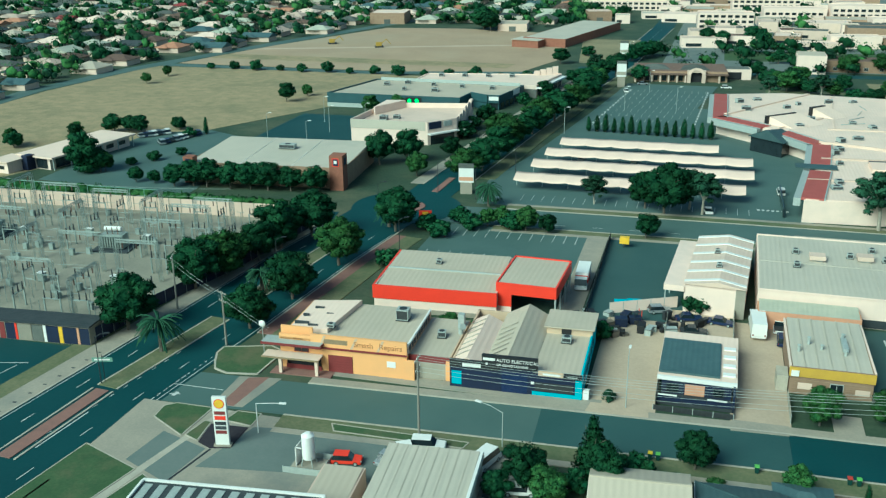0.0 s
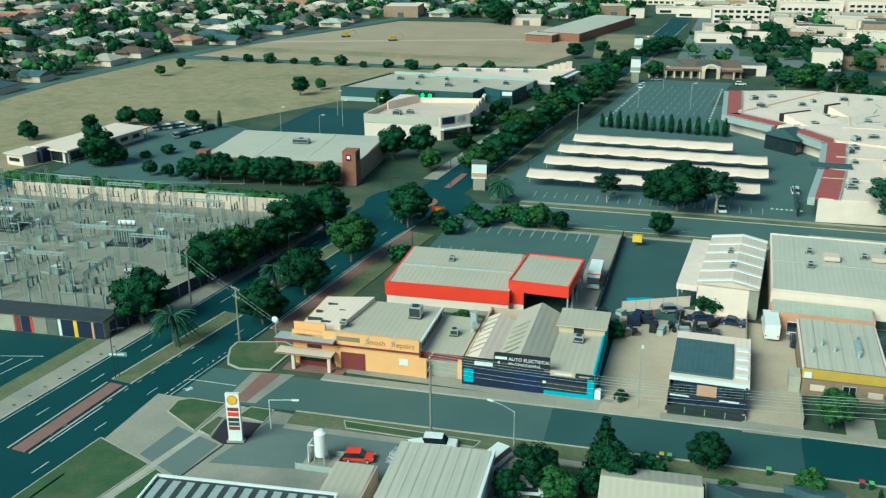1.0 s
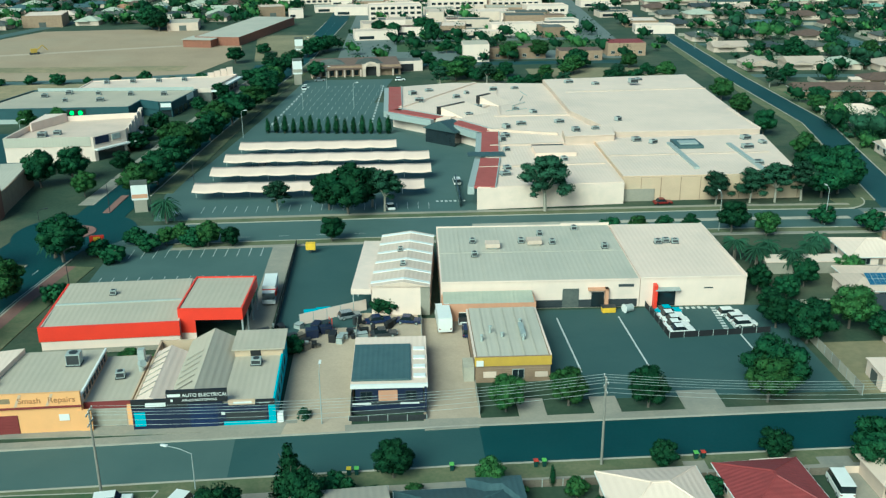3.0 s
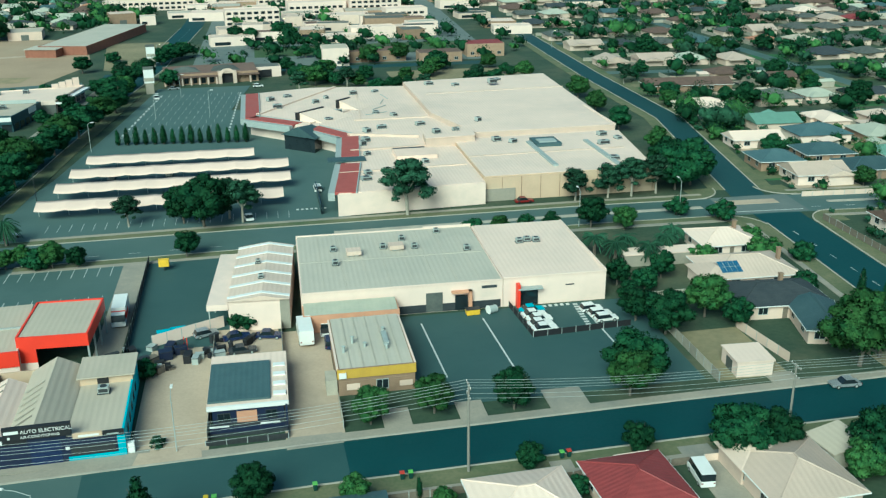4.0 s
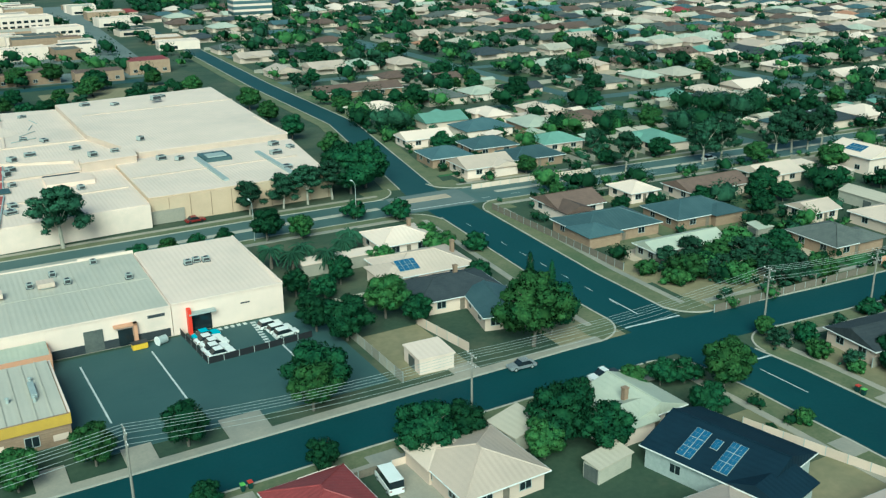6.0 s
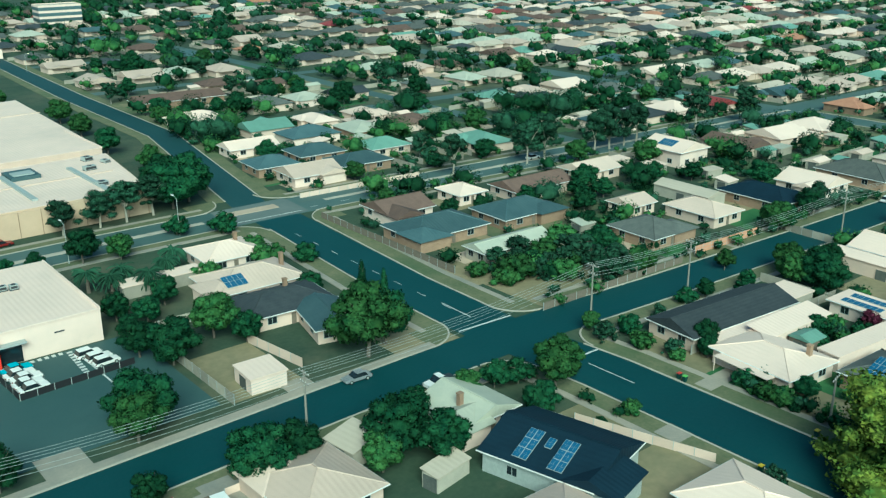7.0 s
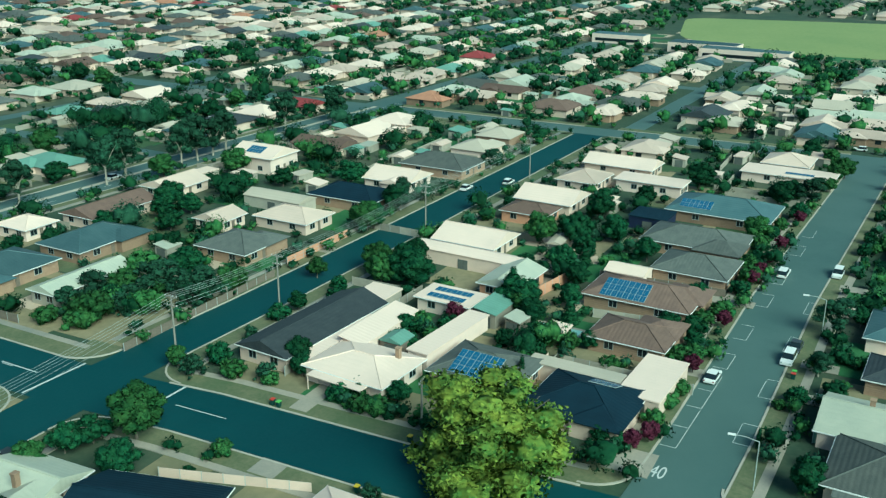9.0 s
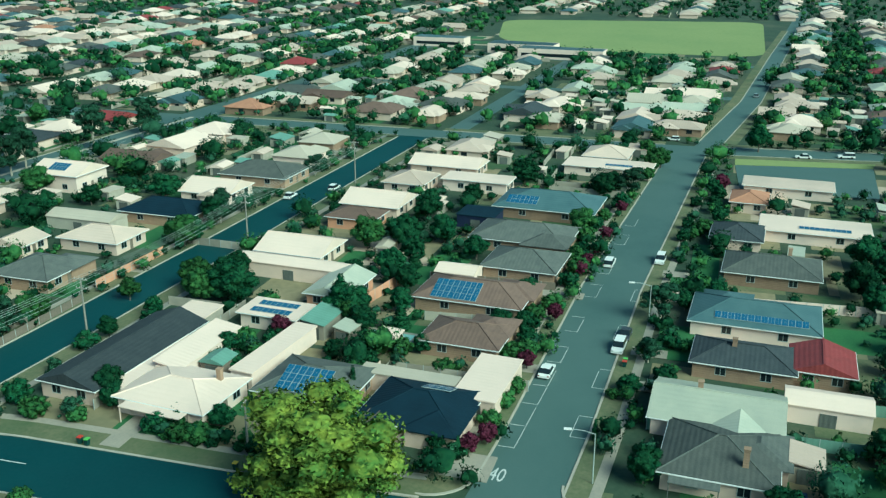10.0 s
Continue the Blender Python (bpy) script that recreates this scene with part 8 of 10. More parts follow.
home(104.5, 64.0, 12.0, 14.0, "white_roof", "white_wall", "hip", "white house with a pale metal roof", ang=-2)
shed(83.0, 93.5, 6.5, 3.0, "grey_roof", "low pale lean-to roof", "skillion", 10, 2.3)
# shopping-centre corner, north side
home(147.5, 227.5, 15.0, 12.0, "cream_roof", "white_wall", "gable", "peach-white corner house with a pale gable roof", ang=-4, wing=(4, -3, 8, 9))
home(144.0, 242.0, 13.0, 12.0, "blue_roof", "brick", "hip", "brick house with a teal-grey roof", ang=-4)
home(164.5, 229.0, 16.0, 12.0, "blue_roof", "brick", "hip", "brick house with a dark grey-green roof", ang=-4)
home(161.0, 246.0, 15.0, 12.0, "blue_roof", "brick", "hip", "house with a grey-blue hip roof", ang=-4)
home(181.0, 240.0, 14.0, 12.0, "green_roof", "cream_wall", "hip", "cream house with a pale green roof", ang=-4)
home(150.0, 265.0, 16.0, 10.0, "white_roof", "white_wall", "gable", "white house with a broad white roof", ang=-4)
home(156.0, 312.0, 18.0, 14.0, "white_roof", "white_wall", "hip", "white building with a pavilion hip roof", ang=-4)
home(168.0, 352.0, 34.0, 12.0, "brown_tile", "brick", "gable", "long brick units with a brown roof", ang=-4)


# ---- gardens: lawns, fences, pools ----
for k, (x0, x1, y0, y1, mt) in enumerate(((130.0, 137, 75.5, 90.5, "lawn"), (213, 236, 13.2, 18.6, "lawn"), (205, 216, 61.5, 69, "lawn"), (160, 168, 86, 93, "lawn"), (131, 139, 90, 104, "drygrass"), (154, 166, 60, 73, "drygrass"), (196, 206, 62, 75, "lawn"), (134, 142, 40, 47, "verge"), (206, 214, 14, 22, "lawn"), (184, 190, 15, 22, "lawn"),
                                          (176, 184, 14, 22, "lawn"), (164, 174, 14, 22, "drygrass"), (158, 172, -22, -8, "drygrass"), (72, 84, 128.5, 146, "drygrass"), (98, 112, 72, 82, "drygrass"), (98, 113, 88, 96, "drygrass"), (100, 112, 124.6, 139, "drygrass"), (131.6, 164, 123.8, 146, "drygrass"), (181, 190, 41.8, 48, "lawn"),
                                          (228, 240, 40, 47, "lawn"), (140, 156, 214.6, 220, "drygrass"), (60, 118, 352, 420, "drygrass"), (20, 58, 360, 396, "verge"), (255, 275, 58, 68, "drygrass"))):
    bm = boxes((x0, x1, y0, y1, -0.02, 0.05 + 0.002 * k))
    tagged(part("garden_lawn", bm, mt), "patch of garden grass behind fences", "lawn", kind="structure")
for k, (x, y, w, d) in enumerate(((170.8, 64.5, 4.6, 8.0),)):
    pl = thing("swimming_pool", x, y, 0, -3, "small covered garden pool with a pale cover", "pool")
    part("surround", boxes((-w / 2 - 0.8, w / 2 + 0.8, -d / 2 - 0.8, d / 2 + 0.8, 0, 0.18)), "concrete", pl)
    part("water", boxes((-w / 2, w / 2, -d / 2, d / 2, 0.17, 0.22)), "pool", pl)
for pts, h, mt, lb in (([(178.8, 74), (196, 70.5)], 2.2, "brickpink", "salmon brick garden wall beside a house"), ([(176, 124.0), (197, 123.0)], 1.9, "brickpink", "salmon brick front wall on the street"),
                       ([(153, 21.0), (154, -20)], 1.8, "green_roof", "pale green sheet fence between yards"), ([(164.5, 22), (166, -24)], 1.8, "green_roof", "green sheet fence between yards"),
                       ([(201, 22.5), (205, -40)], 1.9, "white_wall", "long white rendered boundary wall"), ([(159, 38.5), (159.5, 60), (142, 61.5)], 1.8, "fence", "pale sheet fence round the back yard"),
                       ([(137.5, 62.5), (159.5, 61.5)], 1.7, "cream_wall", "cream rendered boundary wall"), ([(136, 95.5), (176, 93.0)], 1.7, "fence", "pale fence along the side path"),
                       ([(72, 128), (72, 160), (92, 160)], 1.8, "fence", "pale fence behind the gardens"), ([(84, 146), (86, 132)], 1.7, "cream_wall", "cream rendered side garden wall"), ([(106, 93), (112, 74)], 1.4, "cream_wall", "low pale block wall"),
                       ([(-4.4, 157.5), (-4.4, 126)], 1.8, "fence", "sheet fence beside the gravel yard"), ([(-14.6, 158.5), (-3.0, 164.5)], 2.2, "white_wall", "white slanted yard wall"), ([(14.3, 126), (14.3, 134)], 1.5, "fence", "pale sheet fence beside the driveway"),
                       ([(6.6, 146), (6.8, 162)], 1.8, "fence", "pale sheet fence by the driveway"), ([(26.2, 130), (26.4, 160)], 1.5, "darksteel", "dark fence beside the office"), ([(131, 148), (131, 196)], 1.6, "timber", "weathered timber side fence"),
                       ([(131, 123.6), (170, 122.6)], 1.5, "timber", "weathered low timber fence"), ([(60, 108.0), (84, 107.5)], 1.2, "cream_wall", "low cream front wall"), ([(18, 107.5), (58, 108)], 1.1, "timber", "low timber front fence"),
                       ([(136, 213.6), (172, 210.9)], 1.3, "cream_wall", "low cream corner wall with a lawn behind"), ([(203, 90), (205, 122)], 1.7, "fence", "pale sheet fence between back yards"), ([(180, 61), (182, 42)], 1.7, "fence", "pale sheet fence between back yards"), ([(199, 66), (200, 42)], 1.7, "timber", "weathered timber paling fence between yards")):
    fence(pts, h, mt, "fence", lb)
# driveways
for k, (x0, x1, y0, y1) in enumerate(((58, 62.5, 88, 112), (134, 140, 38.4, 44.5), (80, 84.5, 124.3, 129), (186, 189.5, 120.9, 127), (164, 167, 20, 26.0), (176, 179, 20, 25.6), (214, 217, 18, 23.6), (165, 168, 38.6, 46), (197, 200, 36.5, 45), (112, 115.6, 80, 84), (40, 43, 106, 112), (20, 24, 123.1, 130), (31, 35, 123.4, 130), (44.5, 50.5, 123.7, 131), (216, 219, 36, 46), (240, 243, 35, 44), (128, 137, 86, 89))):
    bm = boxes((x0, x1, y0, y1, -0.02, 0.155 + 0.001 * k))
    tagged(part("driveway", bm, "concrete"), "pale concrete driveway across the verge", "driveway", kind="structure")
slab("crossover", [(-14, 122), (-5, 122.4), (-5.2, 125), (-13.5, 125)], 0.0, 0.16, "gravel", "worn gravel crossover into the yard", "driveway")
slab("crossover", [(6.2, 122), (14, 122.4), (14, 125), (6.4, 125)], 0.0, 0.165, "concrete", "pale concrete crossover into the driveway", "driveway")

# ---- trees by the streets ----
for x, y, h in ((-66.5, 193.2, 10.5), (-70.9, 169.6, 10), (-72.6, 150.6, 9.5), (-74.3, 136.5, 8.5), (-94.5, 130.5, 10.5), (-92.8, 150.5, 10.5), (-90.4, 158.5, 10), (-87.0, 176.5, 11), (-83.4, 185.0, 11), (-88, 168, 9)):
    tree("round" if h != 10 else "fresh", x, y, h + 0.2, 1.16, "avenue trees")
for k, (x, y) in enumerate(((-62.5, 240), (-60, 249.7), (-58.5, 263), (-59.5, 277.8), (-57.4, 288), (-55, 298), (-54.8, 308), (-51.3, 319), (-50, 331), (-48.1, 343), (-45.1, 357), (-47, 372), (-45, 386), (-46.9, 401), (-41, 418))):
    tree("fresh" if k % 3 == 0 else "round", x, y, 8.6 + 0.9 * (k % 4), 1.25, "avenue trees")
for x, y, h in ((-73.6, 311, 7), (-75.6, 288, 6), (-72, 262, 6.5), (-66, 340, 6), (-62, 362, 7), (-57, 395, 6), (-52, 430, 7)):
    tree("round", x, y, h, 1.15, "avenue trees")
for x, y, h, kd in ((-190, 268.6, 6.5, "broad"), (-185, 269.5, 6, "round"), (-180.2, 269, 6.5, "round"), (-167.4, 221.7, 11.5, "cone"), (-163.5, 222.5, 7, "round"), (-208, 242, 5.5, "broad"), (-198, 259, 5, "round"), (-170.7, 277.5, 4.5, "broad"), (-162, 268.5, 3.2, "shrub"), (-158.5, 273, 6, "cypress"), (-156, 238, 3, "shrub"), (-152, 246, 2.6, "shrub"), (-160, 232, 2.4, "shrub")):
    tree(kd, x, y, h, 1.1, "trees round the dealership")
for x, y, h in ((-148, 216, 4.5), (-142.4, 216, 4), (-135.5, 214.5, 6.5), (-130.6, 216, 7.5), (-126.6, 216, 8), (-120, 216.5, 7.5), (-114.5, 217, 7.5), (-109.5, 217, 8), (-103.5, 218, 7), (-97, 218.5, 7.5)):
    tree("round", x, y, h, 1.15, "trees before the supermarket")
for x, y, h in ((-83, 253, 10.5), (-90, 249, 10.5), (-76, 240, 7), (-168, 222, 12), (-163, 224, 6), (-156.4, 331, 8), (-153.5, 344, 5), (-232.7, 355.8, 5), (-234, 375, 5), (-192, 270, 5.5), (-186, 273.5, 5), (-199, 261, 5), (-210, 244, 6), (-173, 279, 4), (-118, 318, 7), (-108, 320, 7)):
    tree("fresh" if h < 8 else "round", x, y, h, 1.0 if x != -170 else 0.6, "trees by the stores")
for k in range(14):
    tree("shrub", -226 + 11.5 * k, 399 + 1.5 * (k % 2), 3.0 + (k % 3), 1.0, "trees along the field road")
palm(-84.2, 124.2, 9.0)
palm(-69, 196, 8)
palm(-50.6, 217.5, 8)
palm(-79.5, 152, 7)
for x, y, h, kd in ((-8.8, 221.0, 12.5, "broad"), (-13.5, 224.5, 9.5, "round"), (-0.1, 222.5, 10.5, "gum"), (-3.2, 226, 10.0, "gum"), (-25.8, 225, 7.5, "gum"), (38.1, 219.8, 14.0, "gum"), (80.3, 222.5, 8, "gum"), (88.8, 222.8, 8.5, "gum"), (95.1, 223, 10, "gum"), (102, 224, 10, "gum"), (108, 226, 12, "broad"), (113.5, 229, 13, "round"), (111, 238, 11, "broad"), (-11.5, 201.8, 6.2, "round"),
                    (-47.2, 201.6, 4.5, "fresh"), (-41, 201, 4.5, "shrub"), (-50, 199, 4, "shrub"), (-33.1, 200, 5, "round"), (-38, 200.5, 6, "fresh"), (-44, 203, 5, "fresh"), (-60, 196, 4, "shrub"), (-56, 192, 4, "shrub"), (-61, 172, 4, "shrub"), (-54, 203.5, 4, "shrub"),
                    (50, 202, 4, "shrub"), (56, 202.6, 4.5, "fresh"), (62, 202.4, 4.5, "round"), (68, 202.5, 4.5, "round"), (77, 201.5, 8, "round"), (84, 199, 6, "fresh"), (99.7, 206.5, 4.5, "shrub"), (108, 200.5, 5, "shrub"), (118, 262, 8, "fresh"), (117, 290, 9, "round"), (120, 320, 8, "fresh"), (122, 345, 9, "fresh")):
    tree(kd, x, y, h, 1.2 if kd == "gum" else 1.05, "trees by the shopping centre")
# south street
for x, y, h, kd in ((-18.6, 101.0, 6.6, "round"), (-15.2, 98.0, 5.5, "fresh"), (-10.7, 105.2, 8.6, "cone"), (-8.9, 103.6, 6.5, "round"), (-12.6, 102.0, 3.0, "shrub"), (-21.5, 98, 4.0, "broad"), (-5.4, 103.4, 2.2, "bush"), (-0.6, 105.8, 2.2, "shrub"), (4.6, 106.0, 2.0, "bush"), (16.8, 105.0, 2.6, "bush"), (24.6, 104.6, 3.2, "fresh"), (26.4, 99.0, 4.0, "round"), (41.2, 103.6, 3.4, "round"), (20.2, 94.6, 3.6, "broad"), (1.8, 110.6, 6.0, "round"), (-5.5, 107.0, 3.5, "shrub"), (14.2, 107.5, 4.5, "fresh"), (22.0, 107.6, 3.2, "cypress"), (18.2, 126.6, 6.0, "fresh"), (27.6, 127.8, 6.2, "fresh"), (39.2, 126.6, 6.8, "round"),
                    (57.2, 127.0, 8.0, "fresh"), (59.5, 130.5, 9.0, "broad"), (37.2, 110.6, 4.5, "round"), (52.4, 111.8, 5.0, "round"), (64.8, 107.8, 8.0, "broad"), (71.2, 108.6, 6.5, "round"), (96.2, 128.6, 13.0, "fresh"), (101.0, 130.5, 10, "round"), (80.6, 151.2, 8.5, "fresh"), (71.0, 146.0, 8.0, "broad"), (68.0, 152.0, 7, "round"), (84.0, 146.0, 6, "round"),
                    (70.7, 168.4, 6, "round"), (69.4, 159.4, 5, "round"), (80.4, 170, 6, "round"), (75, 165, 5, "broad"), (82.0, 102.4, 9.0, "broad"), (85.5, 97.0, 8.0, "round"), (78.0, 100.0, 6.0, "fresh"), (111.5, 102.0, 8.5, "fresh"), (103.0, 96.5, 6.0, "round"), (99.0, 107.5, 5.0, "fresh"), (104.5, 107.8, 4.5, "broad"), (108.0, 106.5, 4.0, "shrub"),
                    (90, 108, 5, "round"), (111.5, 152, 6.5, "cypress"), (113.0, 147, 6.0, "cypress"), (104, 158, 4, "shrub"), (107, 185, 4, "bush"), (105, 176, 5, "bush"), (112.5, 173, 4, "shrub"), (92, 176, 4, "bush"), (0.5, 163, 4, "shrub"), (3, 165, 4.5, "cone"), (-14.5, 148, 3, "shrub"), (-11, 126.5, 1.8, "dry"), (-40, 143, 4, "fresh"), (-36, 142.5, 3, "bush")):
    tree(kd, x, y, h, 1.05, "trees on the south street")
for x, y in ((74.9, 180.5), (78.0, 183.5), (81.1, 178), (86.4, 182), (72, 185), (90, 187)):
    palm(x, y, 6.5)
# bush block east of the cross street
rng = random.Random(21)
for k in range(27):
    x, y = 133 + rng.random() * 29, 125 + rng.random() * 20
    tree(rng.choice(("fresh", "gum", "dry", "bush", "bush", "broad", "dry")), x, y, rng.uniform(3.0, 6.0), 1.1, "wild garden trees")
# median eucalypts on the north street
GUMS = ((180, 206), (203.8, 201.6), (209.8, 200.6), (228.7, 198.4), (235, 198), (241.9, 198.2), (248, 198.4), (275, 196), (300, 194))
for k, (x, y) in enumerate(GUMS):
    tree("gum", x, y, 11.6 + 0.7 * (k * 37 % 5), 0.92, "tall gums on the north street")
# gardens between the south and east streets
for x, y, h, kd in ((123.6, 55.6, 15.0, "lime"), (173.1, 114.8, 5.0, "fresh"), (168.1, 106.5, 4.5, "round"), (176.1, 102.0, 7.5, "fresh"), (183, 101, 7, "broad"), (189, 101.5, 6.5, "round"), (179, 97, 5, "round"), (158, 108.5, 4.5, "round"), (153, 109, 3.6, "shrub"), (140.0, 96.0, 5.5, "broad"), (137.0, 93.0, 4.5, "round"), (136.0, 82.5, 3.5, "shrub"), (137, 76, 4, "broad"),
                    (149.5, 62.0, 6.0, "cypress"), (134.0, 66.0, 3.0, "shrub"), (158.0, 86.5, 4.5, "round"), (166.5, 81.5, 4.5, "plum"), (212.7, 84.0, 8.5, "fresh"), (215.0, 77.0, 8.5, "broad"), (221.6, 70.0, 7, "broad"), (207, 72, 7, "round"), (199, 74, 6.5, "broad"), (192, 68, 6, "round"), (182, 66, 5.5, "round"), (174.5, 63.5, 6, "cone"), (175, 73, 5, "fresh"), (195, 80, 5, "round"),
                    (159.0, 42.0, 1, "shrub"), (168.3, 42.8, 3.6, "bush"), (153.5, 41.0, 3.0, "bush"), (158.3, 40.4, 2.8, "bush"), (147.5, 41.4, 2.8, "bush"), (138.0, 43.2, 4.0, "cypress"), (139.5, 46.4, 3.5, "round"), (170.0, 41.2, 3.6, "bush"), (175.0, 42.2, 4.0, "round"), (180.0, 43.5, 4.5, "round"), (178, 47.5, 5, "broad"), (185, 43, 3.5, "bush"), (191.0, 41.0, 3.2, "bush"), (195, 46, 5, "round"),
                    (203, 40, 3.5, "shrub"), (210, 39.4, 4, "bush"), (216, 41, 4.5, "fresh"), (223, 40, 3, "shrub"), (231, 41, 4, "bush"), (238, 40, 4.5, "round"), (246, 39, 4, "fresh"), (258, 37, 5, "round"), (268, 42, 7, "broad"), (275, 40, 6, "round"), (286, 33, 4.5, "fresh"), (298, 33, 6, "fresh"), (302.5, 31, 7, "fresh"), (236, 78, 7, "broad"), (245, 80, 6, "round"), (252, 72, 6, "broad"), (233, 100, 4, "round"), (223, 101, 3.5, "bush"), (213, 101, 4, "round"),
                    (167, 57, 4, "round"), (161, 52, 3, "bush"), (163, 65, 2.5, "shrub"), (139.5, 20.2, 6.0, "round"), (147.7, 27.2, 3.8, "cypress"), (163.2, 24.6, 3.2, "shrub"), (160.6, 26.6, 1.8, "bush"), (168, 19.8, 3.2, "shrub"), (180.5, 20.0, 3.2, "shrub"), (197.5, 18.5, 4.5, "round"), (201.0, 16.5, 4.0, "round"), (203.5, 13, 4.5, "broad"), (223, 20.6, 1.8, "shrub"), (229.5, 20.4, 1.8, "bush"), (239, 19, 3, "fresh"),
                    (243, 17, 4, "bush"), (252, 14, 5, "round"), (262, 15.5, 4.5, "round"), (272, 14.5, 5, "round"), (281, 14, 5.5, "plum"), (277, 16, 5, "round"), (212, -12, 8, "broad"), (220, -18, 8, "broad"), (229, -14, 8, "broad"), (204, -14, 7, "broad"), (236, -22, 8, "round"), (195, -22, 7, "broad"), (180, -24, 7, "round"), (188, -16, 6, "broad"), (170, -26, 6, "round"), (152, -8, 6, "round"), (150, -16, 7, "broad"),
                    (330.9, 4.5, 9.5, "round"), (322, 42, 7, "round"), (316, 36, 6, "fresh"), (113.6, 89.2, 2.6, "bush"), (113.2, 66.0, 3.0, "dry"), (108, 90, 1.6, "shrub"), (129.5, 108.0, 4.0, "dry"), (135.0, 107.5, 3.8, "shrub"), (131, 112.2, 4.2, "fresh"), (162, 175, 5, "round"), (155, 178, 5, "broad"), (175, 172, 6, "broad"), (182, 160, 6, "broad"), (172, 150, 5, "broad"), (188, 168, 7, "round"), (195, 172, 8, "broad"), (214, 165, 7, "round"), (224, 160, 6, "broad")):
    tree(kd, x, y, h * (0.9 if kd != "lime" else 0.95), 1.3 if kd == "lime" else 1.0, "garden trees")
for x, y in ((139.5, 42.2), (166.2, 40.2), (186.0, 39.4), (209.0, 38.6), (214, 38.2), (222, 37.6), (233, 37.2), (142.8, 40.6), (254, 36.2)):
    tree("plum", x, y, 3.4, 1.0, "plum street trees")
rng = random.Random(33)
for k in range(40):
    x, y = rng.choice(((rng.uniform(131.6, 133.8), rng.uniform(64, 103)), (rng.uniform(137, 166), rng.uniform(104.5, 108.5)), (rng.uniform(151, 166), rng.uniform(80.5, 86)), (rng.uniform(153, 168), rng.uniform(59, 74))))
    tree(rng.choice(("shrub", "bush", "shrub", "dry")), x, y, rng.uniform(1.4, 3.2), 1.0, "front garden shrubs")
for k, (x, y) in enumerate(((246, 20.6), (237, 21.2), (265, 19.6))):
    tree("shrub", x, y, 3.0, 0.8, "verge trees")

# ---- poles and lines ----
PO = [(-34.7, 108.2, 12.8), (29.2, 112.0, 13.0), (74.7, 112.6, 10.6), (132.0, 113.4, 11.5), (155.8, 111.0, 11.0), (206.8, 108.8, 11.4), (262, 106.5, 11.2)]
for x, y, h in PO:
    power_pole(x, y, h, 0)
for a, b in zip(PO, PO[1:]):
    wires([((a[0], a[1], a[2] - 0.2), (b[0], b[1], b[2] - 0.2))])
power_pole(-91.0, 140.7, 10.6, 20, 1)
power_pole(-75.0, 129.2, 9.8, 60, 2)
wires([((-91, 140.7, 10.3), (-75, 129.2, 9.5))], few=True)
wires([((-75, 129.2, 9.5), (-66, 128, 4.8))], few=True)
power_pole(119.0 + 13, 69.5, 7.5, 100, 1, "leaning timber service pole with a cross-arm")
for x, y in ((-8.4, 124.6), (100.0, 205.5), (74.7, 203.0), (252, 205)):
    street_lamp(x, y, 8.5, 90, 1.8)
for x, y in ((-87.1, 111.7), (-96.0, 128.8), (-80.0, 160), (-74, 203), (-60.5, 178), (-64, 262), (-58, 300), (-50, 247), (-66, 226), (-55, 222)):
    street_lamp(x, y, 8.0, 30, 1.4, "dark avenue lamp post with a short arm", lit=False)
for x, y in ((189.5, 24.0), (137.5, 26.0)):
    street_lamp(x, y, 7.0, 100, 3.0, "street lamp with a long arm over the road")
for k, (x, y) in enumerate(((-45, 300), (-30, 342), (-12, 345), (-24, 380), (-120, 285), (-128, 300), (-110, 292), (-135, 270), (-118, 262))):
    street_lamp(x, y, 8.5, 0, 1.0, "car park lamp on a slim grey pole")
for k, (x, y, a, kd) in enumerate(((20.5, 112.0, 0, "bin_red"), (21.6, 112.0, 0, "bin_lime"), (-4.0, 111.6, 0, "bin_yellow"), (-3.0, 111.6, 0, "bin_lime"), (42.0, 112.6, 0, "bin_lime"), (43.0, 112.7, 0, "bin_red"), (127.8, 69, 90, "bin_yellow"), (114.4, 69, 90, "bin_yellow"), (127.6, 91.5, 90, "bin_red"), (127.4, 90.3, 90, "bin_lime"), (171.2, 26.0, 0, "bin_red"), (172.2, 26.0, 0, "bin_lime"), (160, 40, 0, "bin_lime"), (9.4, 111.8, 0, "bin_lime"))):
    wheelie_bin(x, y, a, kd)
sn = thing("street_sign", -86.9, 112.4, 0.15, 14, "green street-name blade on a dark post", "sign")
part("post", tubes(((0, 0, 0), (0, 0, 4.6), 0.06)), "darksteel", sn)
part("blade", boxes((-1.6, 1.6, -0.03, 0.03, 3.4, 4.1)), "green_roof", sn, "pale green name blade")
part("name_bar", boxes((-1.2, 1.2, -0.045, -0.03, 3.62, 3.88)), "white", sn)
